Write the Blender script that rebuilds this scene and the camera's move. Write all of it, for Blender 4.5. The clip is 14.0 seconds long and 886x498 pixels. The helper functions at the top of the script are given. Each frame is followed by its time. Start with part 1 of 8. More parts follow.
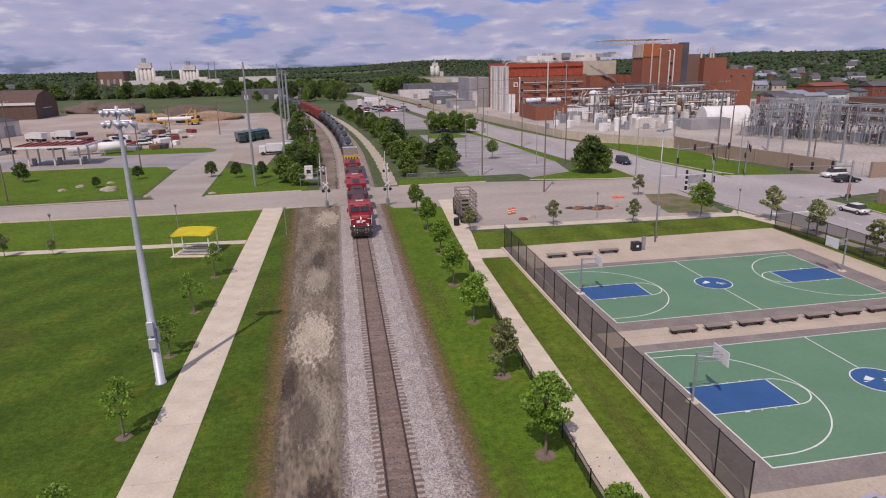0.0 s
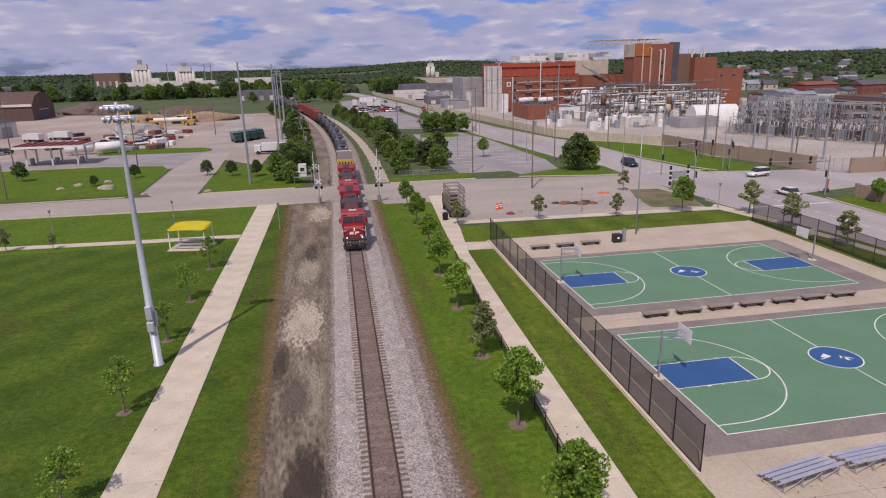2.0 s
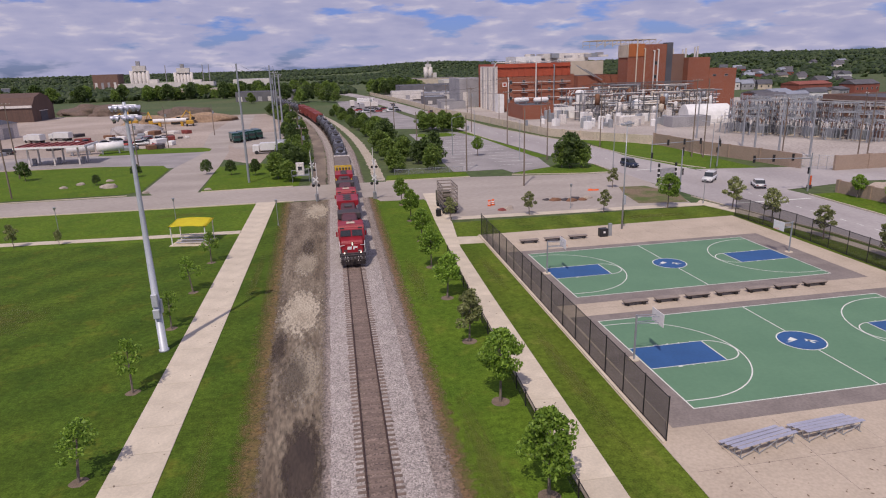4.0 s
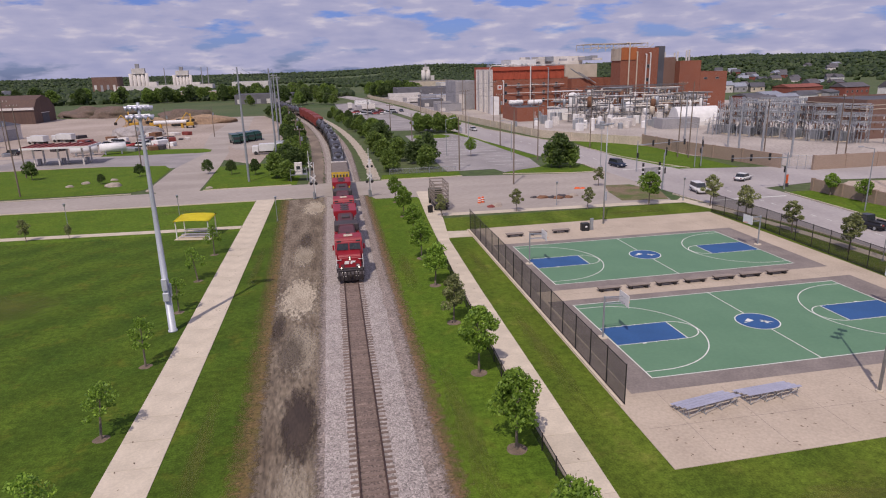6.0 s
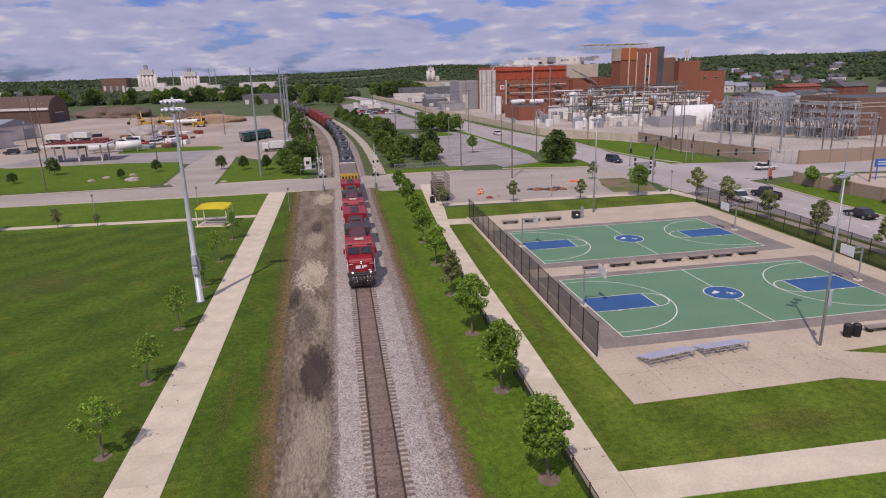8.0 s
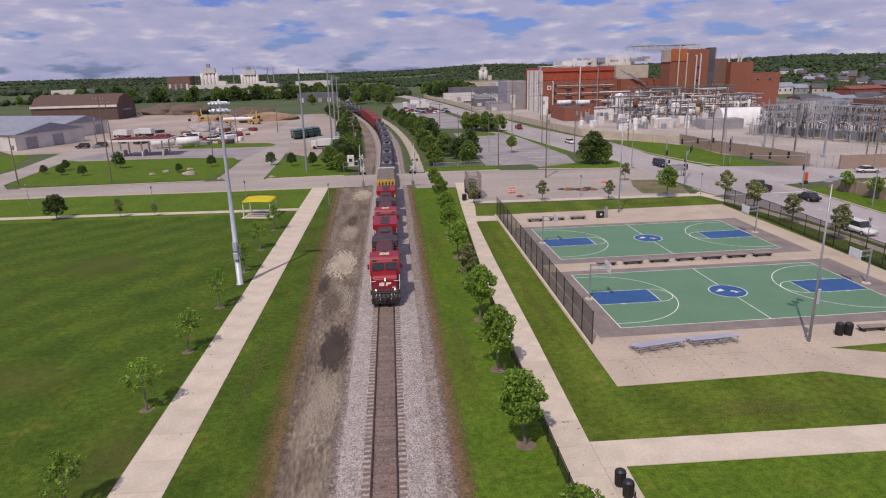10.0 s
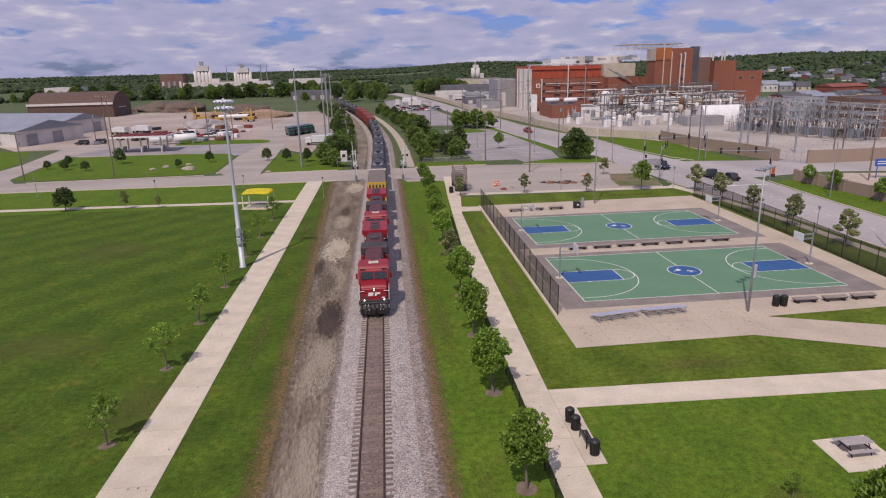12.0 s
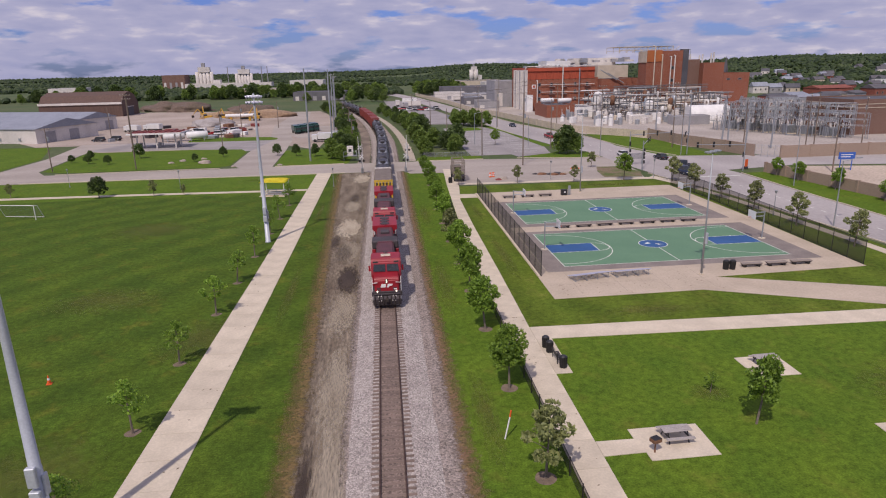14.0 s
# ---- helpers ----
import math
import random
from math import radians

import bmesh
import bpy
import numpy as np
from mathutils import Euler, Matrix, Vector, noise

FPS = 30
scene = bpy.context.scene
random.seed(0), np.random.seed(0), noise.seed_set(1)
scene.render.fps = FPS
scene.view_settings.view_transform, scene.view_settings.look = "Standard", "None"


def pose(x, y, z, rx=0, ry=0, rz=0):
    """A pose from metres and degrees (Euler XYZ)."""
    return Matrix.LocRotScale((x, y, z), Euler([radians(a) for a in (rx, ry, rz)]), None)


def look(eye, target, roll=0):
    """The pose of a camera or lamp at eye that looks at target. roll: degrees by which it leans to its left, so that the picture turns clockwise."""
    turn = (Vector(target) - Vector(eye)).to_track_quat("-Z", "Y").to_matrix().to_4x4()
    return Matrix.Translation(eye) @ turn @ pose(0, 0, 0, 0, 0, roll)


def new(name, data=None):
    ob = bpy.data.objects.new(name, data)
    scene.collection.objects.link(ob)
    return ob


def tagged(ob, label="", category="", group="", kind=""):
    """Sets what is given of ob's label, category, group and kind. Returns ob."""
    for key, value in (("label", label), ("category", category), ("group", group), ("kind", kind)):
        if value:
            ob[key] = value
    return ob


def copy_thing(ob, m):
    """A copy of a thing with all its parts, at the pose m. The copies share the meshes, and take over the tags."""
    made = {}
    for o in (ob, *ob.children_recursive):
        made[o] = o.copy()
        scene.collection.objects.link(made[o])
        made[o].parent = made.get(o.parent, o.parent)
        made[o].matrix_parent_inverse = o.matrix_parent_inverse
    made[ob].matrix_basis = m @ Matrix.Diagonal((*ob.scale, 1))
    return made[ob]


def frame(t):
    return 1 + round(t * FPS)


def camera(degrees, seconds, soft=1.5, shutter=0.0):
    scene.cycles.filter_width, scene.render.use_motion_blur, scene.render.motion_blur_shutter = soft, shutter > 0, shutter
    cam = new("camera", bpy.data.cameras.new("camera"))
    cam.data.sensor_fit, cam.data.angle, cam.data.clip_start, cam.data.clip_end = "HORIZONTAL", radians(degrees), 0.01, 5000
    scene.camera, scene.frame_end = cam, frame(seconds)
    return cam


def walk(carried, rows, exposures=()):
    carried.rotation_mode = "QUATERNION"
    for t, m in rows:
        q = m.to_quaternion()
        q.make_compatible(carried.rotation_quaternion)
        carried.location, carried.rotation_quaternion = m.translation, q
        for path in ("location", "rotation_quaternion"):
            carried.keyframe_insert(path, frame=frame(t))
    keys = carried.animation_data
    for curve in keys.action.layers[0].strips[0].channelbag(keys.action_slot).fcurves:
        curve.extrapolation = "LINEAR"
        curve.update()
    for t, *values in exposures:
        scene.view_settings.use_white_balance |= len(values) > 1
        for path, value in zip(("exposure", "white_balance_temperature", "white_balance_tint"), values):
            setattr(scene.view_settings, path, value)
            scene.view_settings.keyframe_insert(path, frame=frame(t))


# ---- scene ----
cam = camera(70.2, 14.0, soft=1.1)
PATH = [
    (0, (-2.084, -4.165, 22.769), (-1.784, -2.27, 22.204), -1.2),
    (0.5, (-2.075, -4.649, 22.726), (-1.773, -2.754, 22.161), -1.3),
    (1, (-1.778, -5.455, 22.611), (-1.465, -3.562, 22.046), -1.4),
    (1.5, (-1.564, -6.353, 22.552), (-1.253, -4.46, 21.988), -1.4),
    (2, (-1.399, -7.308, 22.535), (-1.09, -5.414, 21.972), -1.4),
    (2.5, (-1.441, -8.084, 22.489), (-1.133, -6.19, 21.928), -1.5),
    (3, (-1.467, -8.879, 22.546), (-1.157, -6.985, 21.984), -1.5),
    (5.5, (-0.496, -13.909, 22.63), (-0.179, -12.014, 22.073), -1.6),
    (6, (-0.874, -15.534, 22.672), (-0.555, -13.639, 22.118), -1.5),
    (6.5, (-1.346, -17.441, 22.582), (-1.03, -15.546, 22.029), -1.5),
    (7, (-1.771, -19.392, 22.495), (-1.461, -17.494, 21.943), -1.5),
    (7.5, (-1.898, -21.133, 22.482), (-1.595, -19.235, 21.93), -1.6),
    (8, (-1.46, -22.689, 22.435), (-1.157, -20.791, 21.884), -1.6),
    (10.5, (1.709, -29.547, 23.359), (1.836, -27.629, 22.808), -1.4),
    (11, (1.854, -31.382, 23.568), (1.985, -29.464, 23.015), -1.4),
    (11.5, (1.904, -32.955, 23.417), (2.07, -31.041, 22.862), -1.5),
    (12, (1.797, -35.048, 23.479), (1.962, -33.135, 22.921), -1.4),
    (12.5, (1.374, -37.637, 23.571), (1.546, -35.725, 23.012), -1.2),
    (13, (1.156, -40.191, 23.465), (1.334, -38.278, 22.908), -1.2),
    (13.5, (0.913, -43.281, 23.259), (1.085, -41.367, 22.705), -1.3),
    (14, (0.383, -46.623, 23.253), (0.554, -44.708, 22.7), -1.3),
]
walk(cam, [(t, look(eye, target, roll)) for t, eye, target, roll in PATH], ((0, -0.42, 6700, 20), (14, -0.42, 6700, 20)))

# ---------------------------------------------------------------- world, sun
SUN_ELEV, SUN_AZ = 53.6, 207.4
w = bpy.data.worlds.new("sky")
scene.world = w
w.use_nodes = True
nt = w.node_tree
nt.nodes.clear()
sky = nt.nodes.new("ShaderNodeTexSky")
sky.sky_type, sky.sun_disc = "NISHITA", False
sky.sun_elevation, sky.sun_rotation = radians(SUN_ELEV), radians(SUN_AZ)
sky.air_density, sky.dust_density, sky.ozone_density = 1.0, 0.6, 2.0
tc = nt.nodes.new("ShaderNodeTexCoord")
L = nt.links.new


def cloud_noise(flat_, tall, detail, rough, shift):
    """Noise over the sky's dome, drawn out sideways as low cumulus looks near the horizon."""
    mp = nt.nodes.new("ShaderNodeMapping")
    mp.inputs["Scale"].default_value, mp.inputs["Location"].default_value = (flat_, flat_, tall), (shift, shift * 0.4, shift * 0.7)
    n = nt.nodes.new("ShaderNodeTexNoise")
    n.inputs["Scale"].default_value, n.inputs["Detail"].default_value, n.inputs["Roughness"].default_value = 2.2, detail, rough
    L(tc.outputs["Generated"], mp.inputs["Vector"]), L(mp.outputs[0], n.inputs["Vector"])
    return n.outputs["Fac"]


def ramp(src, *stops):
    r = nt.nodes.new("ShaderNodeValToRGB")
    while len(r.color_ramp.elements) < len(stops):
        r.color_ramp.elements.new(0.5)
    for el, (p, c) in zip(r.color_ramp.elements, stops):
        el.position, el.color = p, (*c, 1)
    L(src, r.inputs[0])
    return r.outputs[0]


cover = ramp(cloud_noise(4.6, 19.0, 7.0, 0.52, 1.3), (0.38, (0, 0, 0)), (0.47, (1, 1, 1)))
tone = ramp(cloud_noise(8.5, 34.0, 6.0, 0.5, 7.7), (0.30, (4.2, 4.65, 7.0)), (0.56, (5.2, 5.5, 7.6)), (0.74, (7.9, 7.8, 8.8)))
mix, deep = nt.nodes.new("ShaderNodeMixRGB"), nt.nodes.new("ShaderNodeMixRGB")
deep.blend_type = "MULTIPLY"        # clear northern blue between the clouds
deep.inputs[0].default_value, deep.inputs[2].default_value = 1.0, (0.46, 0.61, 1.25, 1)
bg = nt.nodes.new("ShaderNodeBackground")
bg.inputs["Strength"].default_value = 0.1
out = nt.nodes.new("ShaderNodeOutputWorld")
L(cover, mix.inputs[0]), L(sky.outputs[0], deep.inputs[1]), L(deep.outputs[0], mix.inputs[1]), L(tone, mix.inputs[2])
L(mix.outputs[0], bg.inputs["Color"]), L(bg.outputs[0], out.inputs["Surface"])

sun_data = bpy.data.lights.new("sun", "SUN")
sun_data.energy, sun_data.angle, sun_data.color = 3.9, radians(0.6), (1.0, 0.945, 0.845)
sun = new("sun", sun_data)
sun.matrix_world = look((-46, -89, 140), (0, 0, 0))
sun.rotation_euler = look((-0.46 * math.cos(radians(SUN_ELEV)), -0.888 * math.cos(radians(SUN_ELEV)), math.sin(radians(SUN_ELEV))), (0, 0, 0)).to_euler()
scene.view_settings.exposure = 0.0


# ---------------------------------------------------------------- materials
def mat(name, c1, c2=None, scale=0.5, fine=12.0, rough=0.85, metal=0.0, bump=0.15, grain=0.25, piece=0.0, stretch=(1, 1, 1), lo=0.35, hi=0.65):
    """Two colours mixed by a broad noise, a fine grain over them, and a fine relief. piece: variation from object to object."""
    m = bpy.data.materials.new(name)
    m.use_nodes = True
    t = m.node_tree
    b = t.nodes["Principled BSDF"]
    b.inputs["Roughness"].default_value, b.inputs["Metallic"].default_value = rough, metal
    c2 = c2 or tuple(v * 0.75 for v in c1)
    co = t.nodes.new("ShaderNodeTexCoord")
    ma = t.nodes.new("ShaderNodeMapping")
    ma.inputs["Scale"].default_value = stretch
    n1, n2 = t.nodes.new("ShaderNodeTexNoise"), t.nodes.new("ShaderNodeTexNoise")
    n1.inputs["Scale"].default_value, n1.inputs["Detail"].default_value = scale, 5
    n2.inputs["Scale"].default_value, n2.inputs["Detail"].default_value = fine, 4
    r = t.nodes.new("ShaderNodeValToRGB")
    r.color_ramp.elements[0].position, r.color_ramp.elements[0].color = lo, (*c1, 1)
    r.color_ramp.elements[1].position, r.color_ramp.elements[1].color = hi, (*c2, 1)
    mr = t.nodes.new("ShaderNodeMapRange")
    mr.inputs["From Min"].default_value, mr.inputs["From Max"].default_value = 0.3, 0.7
    mr.inputs["To Min"].default_value, mr.inputs["To Max"].default_value = 1 - grain, 1 + grain
    mu = t.nodes.new("ShaderNodeVectorMath")
    mu.operation = "SCALE"
    ln = t.links.new
    ln(co.outputs["Object"], ma.inputs["Vector"]), ln(ma.outputs[0], n1.inputs["Vector"]), ln(ma.outputs[0], n2.inputs["Vector"])
    ln(n1.outputs["Fac"], r.inputs[0]), ln(n2.outputs["Fac"], mr.inputs["Value"])
    ln(r.outputs[0], mu.inputs[0]), ln(mr.outputs[0], mu.inputs["Scale"])
    last = mu.outputs[0]
    if piece:
        oi = t.nodes.new("ShaderNodeObjectInfo")
        pr = t.nodes.new("ShaderNodeMapRange")
        pr.inputs["To Min"].default_value, pr.inputs["To Max"].default_value = 1 - piece, 1 + piece
        m3 = t.nodes.new("ShaderNodeVectorMath")
        m3.operation = "SCALE"
        ln(oi.outputs["Random"], pr.inputs["Value"]), ln(last, m3.inputs[0]), ln(pr.outputs[0], m3.inputs["Scale"])
        last = m3.outputs[0]
    ln(last, b.inputs["Base Color"])
    if bump:
        bu = t.nodes.new("ShaderNodeBump")
        bu.inputs["Strength"].default_value, bu.inputs["Distance"].default_value = bump, 0.05
        ln(n2.outputs["Fac"], bu.inputs["Height"]), ln(bu.outputs[0], b.inputs["Normal"])
    return m


def leaf_mat(name, c1, c2):
    """Leaves: each clump its own green, a little light through them."""
    m = bpy.data.materials.new(name)
    m.use_nodes = True
    t = m.node_tree
    b = t.nodes["Principled BSDF"]
    b.inputs["Roughness"].default_value = 0.6
    g = t.nodes.new("ShaderNodeNewGeometry")
    oi = t.nodes.new("ShaderNodeObjectInfo")
    r = t.nodes.new("ShaderNodeValToRGB")
    r.color_ramp.elements[0].color, r.color_ramp.elements[1].color = (*c1, 1), (*c2, 1)
    pr = t.nodes.new("ShaderNodeMapRange")
    pr.inputs["To Min"].default_value, pr.inputs["To Max"].default_value = 0.82, 1.18
    sc = t.nodes.new("ShaderNodeVectorMath")
    sc.operation = "SCALE"
    tr = t.nodes.new("ShaderNodeBsdfTranslucent")
    ms = t.nodes.new("ShaderNodeMixShader")
    ms.inputs[0].default_value = 0.35
    ln = t.links.new
    ln(g.outputs["Random Per Island"], r.inputs[0]), ln(oi.outputs["Random"], pr.inputs["Value"])
    ln(r.outputs[0], sc.inputs[0]), ln(pr.outputs[0], sc.inputs["Scale"])
    ln(sc.outputs[0], b.inputs["Base Color"]), ln(sc.outputs[0], tr.inputs["Color"])
    ln(b.outputs[0], ms.inputs[1]), ln(tr.outputs[0], ms.inputs[2])
    ln(ms.outputs[0], t.nodes["Material Output"].inputs["Surface"])
    return m


def mesh_cloth(name, colour, cover):
    """Woven wire too fine to see singly: part wire, part gap."""
    m = bpy.data.materials.new(name)
    m.use_nodes = True
    t = m.node_tree
    b = t.nodes["Principled BSDF"]
    b.inputs["Base Color"].default_value, b.inputs["Roughness"].default_value = (*colour, 1), 0.6
    tr, ms = t.nodes.new("ShaderNodeBsdfTransparent"), t.nodes.new("ShaderNodeMixShader")
    ms.inputs[0].default_value = cover
    t.links.new(tr.outputs[0], ms.inputs[1]), t.links.new(b.outputs[0], ms.inputs[2])
    t.links.new(ms.outputs[0], t.nodes["Material Output"].inputs["Surface"])
    return m


def glow_mat(name, colour, power):
    m = bpy.data.materials.new(name)
    m.use_nodes = True
    b = m.node_tree.nodes["Principled BSDF"]
    b.inputs["Base Color"].default_value = (*colour, 1)
    b.inputs["Emission Color"].default_value, b.inputs["Emission Strength"].default_value = (*colour, 1), power
    return m


def lawn_mat(name, dark, light, dry, bands=0.0, turn=0.0):
    """Mown grass: broad patches, dry spots, blades' grain and, where bands is given, the mower's lanes."""
    m = mat(name, dark, light, 0.22, 8.0, 0.95, bump=0.6, grain=0.28, lo=0.25, hi=0.75)
    t = m.node_tree
    b = t.nodes["Principled BSDF"]
    ln = t.links.new
    src = b.inputs["Base Color"].links[0].from_socket
    co = t.nodes.new("ShaderNodeTexCoord")
    n = t.nodes.new("ShaderNodeTexNoise")
    n.inputs["Scale"].default_value, n.inputs["Detail"].default_value, n.inputs["Roughness"].default_value = 0.35, 8, 0.65
    r = t.nodes.new("ShaderNodeValToRGB")
    r.color_ramp.elements[0].position, r.color_ramp.elements[1].position = 0.55, 0.75
    mx = t.nodes.new("ShaderNodeMixRGB")
    mx.inputs[2].default_value = (*dry, 1)
    ln(co.outputs["Object"], n.inputs["Vector"]), ln(n.outputs["Fac"], r.inputs[0])
    k = t.nodes.new("ShaderNodeMath")
    k.operation = "MULTIPLY"
    k.inputs[1].default_value = 0.6
    ln(r.outputs[0], k.inputs[0]), ln(k.outputs[0], mx.inputs[0]), ln(src, mx.inputs[1])
    b.inputs["Specular IOR Level"].default_value = 0.12
    tu = t.nodes.new("ShaderNodeTexNoise")      # tufts
    tu.inputs["Scale"].default_value, tu.inputs["Detail"].default_value, tu.inputs["Roughness"].default_value = 1.7, 9, 0.78
    tr = t.nodes.new("ShaderNodeMapRange")
    tr.inputs["From Min"].default_value, tr.inputs["From Max"].default_value = 0.3, 0.7
    tr.inputs["To Min"].default_value, tr.inputs["To Max"].default_value = 0.48, 1.52
    ts = t.nodes.new("ShaderNodeVectorMath")
    ts.operation = "SCALE"
    ln(co.outputs["Object"], tu.inputs["Vector"]), ln(tu.outputs["Fac"], tr.inputs["Value"])
    ln(mx.outputs[0], ts.inputs[0]), ln(tr.outputs[0], ts.inputs["Scale"])
    last = ts.outputs[0]
    if bands:
        ma = t.nodes.new("ShaderNodeMapping")
        ma.inputs["Rotation"].default_value = (0, 0, radians(turn))
        wv = t.nodes.new("ShaderNodeTexWave")
        wv.inputs["Scale"].default_value, wv.inputs["Distortion"].default_value, wv.inputs["Detail"].default_value = 0.05, 7.0, 4
        wv.inputs["Detail Scale"].default_value = 0.6
        mr = t.nodes.new("ShaderNodeMapRange")
        mr.inputs["To Min"].default_value, mr.inputs["To Max"].default_value = 1 - bands, 1 + bands
        sc = t.nodes.new("ShaderNodeVectorMath")
        sc.operation = "SCALE"
        ln(co.outputs["Object"], ma.inputs["Vector"]), ln(ma.outputs[0], wv.inputs["Vector"]), ln(wv.outputs["Fac"], mr.inputs["Value"])
        ln(last, sc.inputs[0]), ln(mr.outputs[0], sc.inputs["Scale"])
        last = sc.outputs[0]
    ln(last, b.inputs["Base Color"])
    return m


def stone_mat(name, c1, c2, size=14.0):
    """Crushed stone: cells of differing grey with deep gaps."""
    m = mat(name, c1, c2, 0.8, size * 2, 0.9, bump=0.0, grain=0.2)
    t = m.node_tree
    b = t.nodes["Principled BSDF"]
    ln = t.links.new
    src = b.inputs["Base Color"].links[0].from_socket
    co, v = t.nodes.new("ShaderNodeTexCoord"), t.nodes.new("ShaderNodeTexVoronoi")
    v.inputs["Scale"].default_value = size
    bw = t.nodes.new("ShaderNodeRGBToBW")
    mr = t.nodes.new("ShaderNodeMapRange")
    mr.inputs["To Min"].default_value, mr.inputs["To Max"].default_value = 0.38, 1.6
    sc = t.nodes.new("ShaderNodeVectorMath")
    sc.operation = "SCALE"
    bu = t.nodes.new("ShaderNodeBump")
    bu.inputs["Strength"].default_value, bu.inputs["Distance"].default_value, bu.invert = 0.9, 0.05, True
    ln(co.outputs["Object"], v.inputs["Vector"]), ln(v.outputs["Color"], bw.inputs[0]), ln(bw.outputs[0], mr.inputs["Value"])
    ln(src, sc.inputs[0]), ln(mr.outputs[0], sc.inputs["Scale"]), ln(sc.outputs[0], b.inputs["Base Color"])
    ln(v.outputs["Distance"], bu.inputs["Height"]), ln(bu.outputs[0], b.inputs["Normal"])
    return m


def brick_mat(name, c1, c2, mortar):
    """A brick wall seen from far off: courses by a brick texture on both upright directions."""
    m = mat(name, c1, c2, 0.12, 6, 0.9, bump=0.1, grain=0.15)
    t = m.node_tree
    b = t.nodes["Principled BSDF"]
    ln = t.links.new
    src = b.inputs["Base Color"].links[0].from_socket
    co, se, ad, cb = (t.nodes.new(k) for k in ("ShaderNodeTexCoord", "ShaderNodeSeparateXYZ", "ShaderNodeMath", "ShaderNodeCombineXYZ"))
    br = t.nodes.new("ShaderNodeTexBrick")
    br.inputs["Scale"].default_value, br.inputs["Mortar Size"].default_value = 1.6, 0.012
    br.inputs["Mortar"].default_value = (*mortar, 1)
    br.inputs["Color2"].default_value = tuple(v * 0.8 for v in c1) + (1,)
    ln(co.outputs["Object"], se.inputs[0]), ln(se.outputs[0], ad.inputs[0]), ln(se.outputs[1], ad.inputs[1])
    ln(ad.outputs[0], cb.inputs[0]), ln(se.outputs[2], cb.inputs[1]), ln(cb.outputs[0], br.inputs["Vector"])
    ln(src, br.inputs["Color1"]), ln(br.outputs["Color"], b.inputs["Base Color"])
    return m


def faded(m, axis, lo, hi, soft, amp, freq=0.8, density=1.0):
    """Lets a ground cover thin out raggedly towards its borders at lo and hi along one axis of its object."""
    t = m.node_tree
    ln = t.links.new
    out_ = t.nodes["Material Output"]
    src = out_.inputs["Surface"].links[0].from_socket
    co, se, n = (t.nodes.new(k) for k in ("ShaderNodeTexCoord", "ShaderNodeSeparateXYZ", "ShaderNodeTexNoise"))
    n.inputs["Scale"].default_value, n.inputs["Detail"].default_value, n.inputs["Roughness"].default_value = freq, 9, 0.7
    ln(co.outputs["Object"], se.inputs[0]), ln(co.outputs["Object"], n.inputs["Vector"])
    def m_(op, a, b):
        k = t.nodes.new("ShaderNodeMath")
        k.operation = op
        for i, v in enumerate((a, b)):
            if isinstance(v, float):
                k.inputs[i].default_value = v
            else:
                ln(v, k.inputs[i])
        return k.outputs[0]
    if axis == "r":
        ln_ = t.nodes.new("ShaderNodeVectorMath")
        ln_.operation = "LENGTH"
        ln(co.outputs["Object"], ln_.inputs[0])
        d = m_("SUBTRACT", float(hi), ln_.outputs["Value"])
    else:
        x = se.outputs["XYZ".index(axis)]
        d = m_("MINIMUM", m_("SUBTRACT", x, float(lo)), m_("SUBTRACT", float(hi), x))
    d = m_("ADD", d, m_("MULTIPLY", m_("SUBTRACT", n.outputs["Fac"], 0.5), float(amp)))
    mr = t.nodes.new("ShaderNodeMapRange")
    mr.inputs["From Min"].default_value, mr.inputs["From Max"].default_value, mr.inputs["To Max"].default_value = 0.0, soft, density
    ln(d, mr.inputs["Value"])
    tr, ms = t.nodes.new("ShaderNodeBsdfTransparent"), t.nodes.new("ShaderNodeMixShader")
    ln(mr.outputs[0], ms.inputs[0]), ln(tr.outputs[0], ms.inputs[1]), ln(src, ms.inputs[2])
    ln(ms.outputs[0], out_.inputs["Surface"])
    return m


GRASS = lawn_mat("mown_grass", (0.066, 0.124, 0.012), (0.105, 0.167, 0.015), (0.165, 0.16, 0.028))
COURTLAWN = lawn_mat("dry_mown_grass", (0.068, 0.113, 0.012), (0.108, 0.148, 0.017), (0.185, 0.175, 0.04), 0.12, 0)
FIELD = lawn_mat("sports_field_grass", (0.044, 0.086, 0.010), (0.079, 0.125, 0.013), (0.15, 0.130, 0.020), 0.10, 38)
WILD = mat("rough_grass", (0.050, 0.086, 0.020), (0.085, 0.105, 0.035), 0.02, 0.6, 0.95, bump=0.4, grain=0.3)
CONCRETE = mat("pale_concrete", (0.60, 0.52, 0.405), (0.51, 0.44, 0.34), 0.5, 7, 0.9, bump=0.05, grain=0.08, piece=0.06)
PADCON = mat("court_surround_concrete", (0.50, 0.415, 0.32), (0.425, 0.35, 0.268), 0.25, 5, 0.9, bump=0.05, grain=0.1)
MARGIN = mat("worn_asphalt_margin", (0.25, 0.213, 0.19), (0.19, 0.16, 0.145), 0.4, 6, 0.9, bump=0.1, grain=0.15)
ROAD = mat("worn_concrete_road", (0.395, 0.345, 0.30), (0.31, 0.27, 0.235), 0.10, 3, 0.9, bump=0.05, grain=0.12, stretch=(0.35, 1, 1))
AVENUE = mat("avenue_concrete", (0.40, 0.365, 0.35), (0.32, 0.29, 0.28), 0.10, 3, 0.9, bump=0.05, grain=0.1, stretch=(1, 0.3, 1))
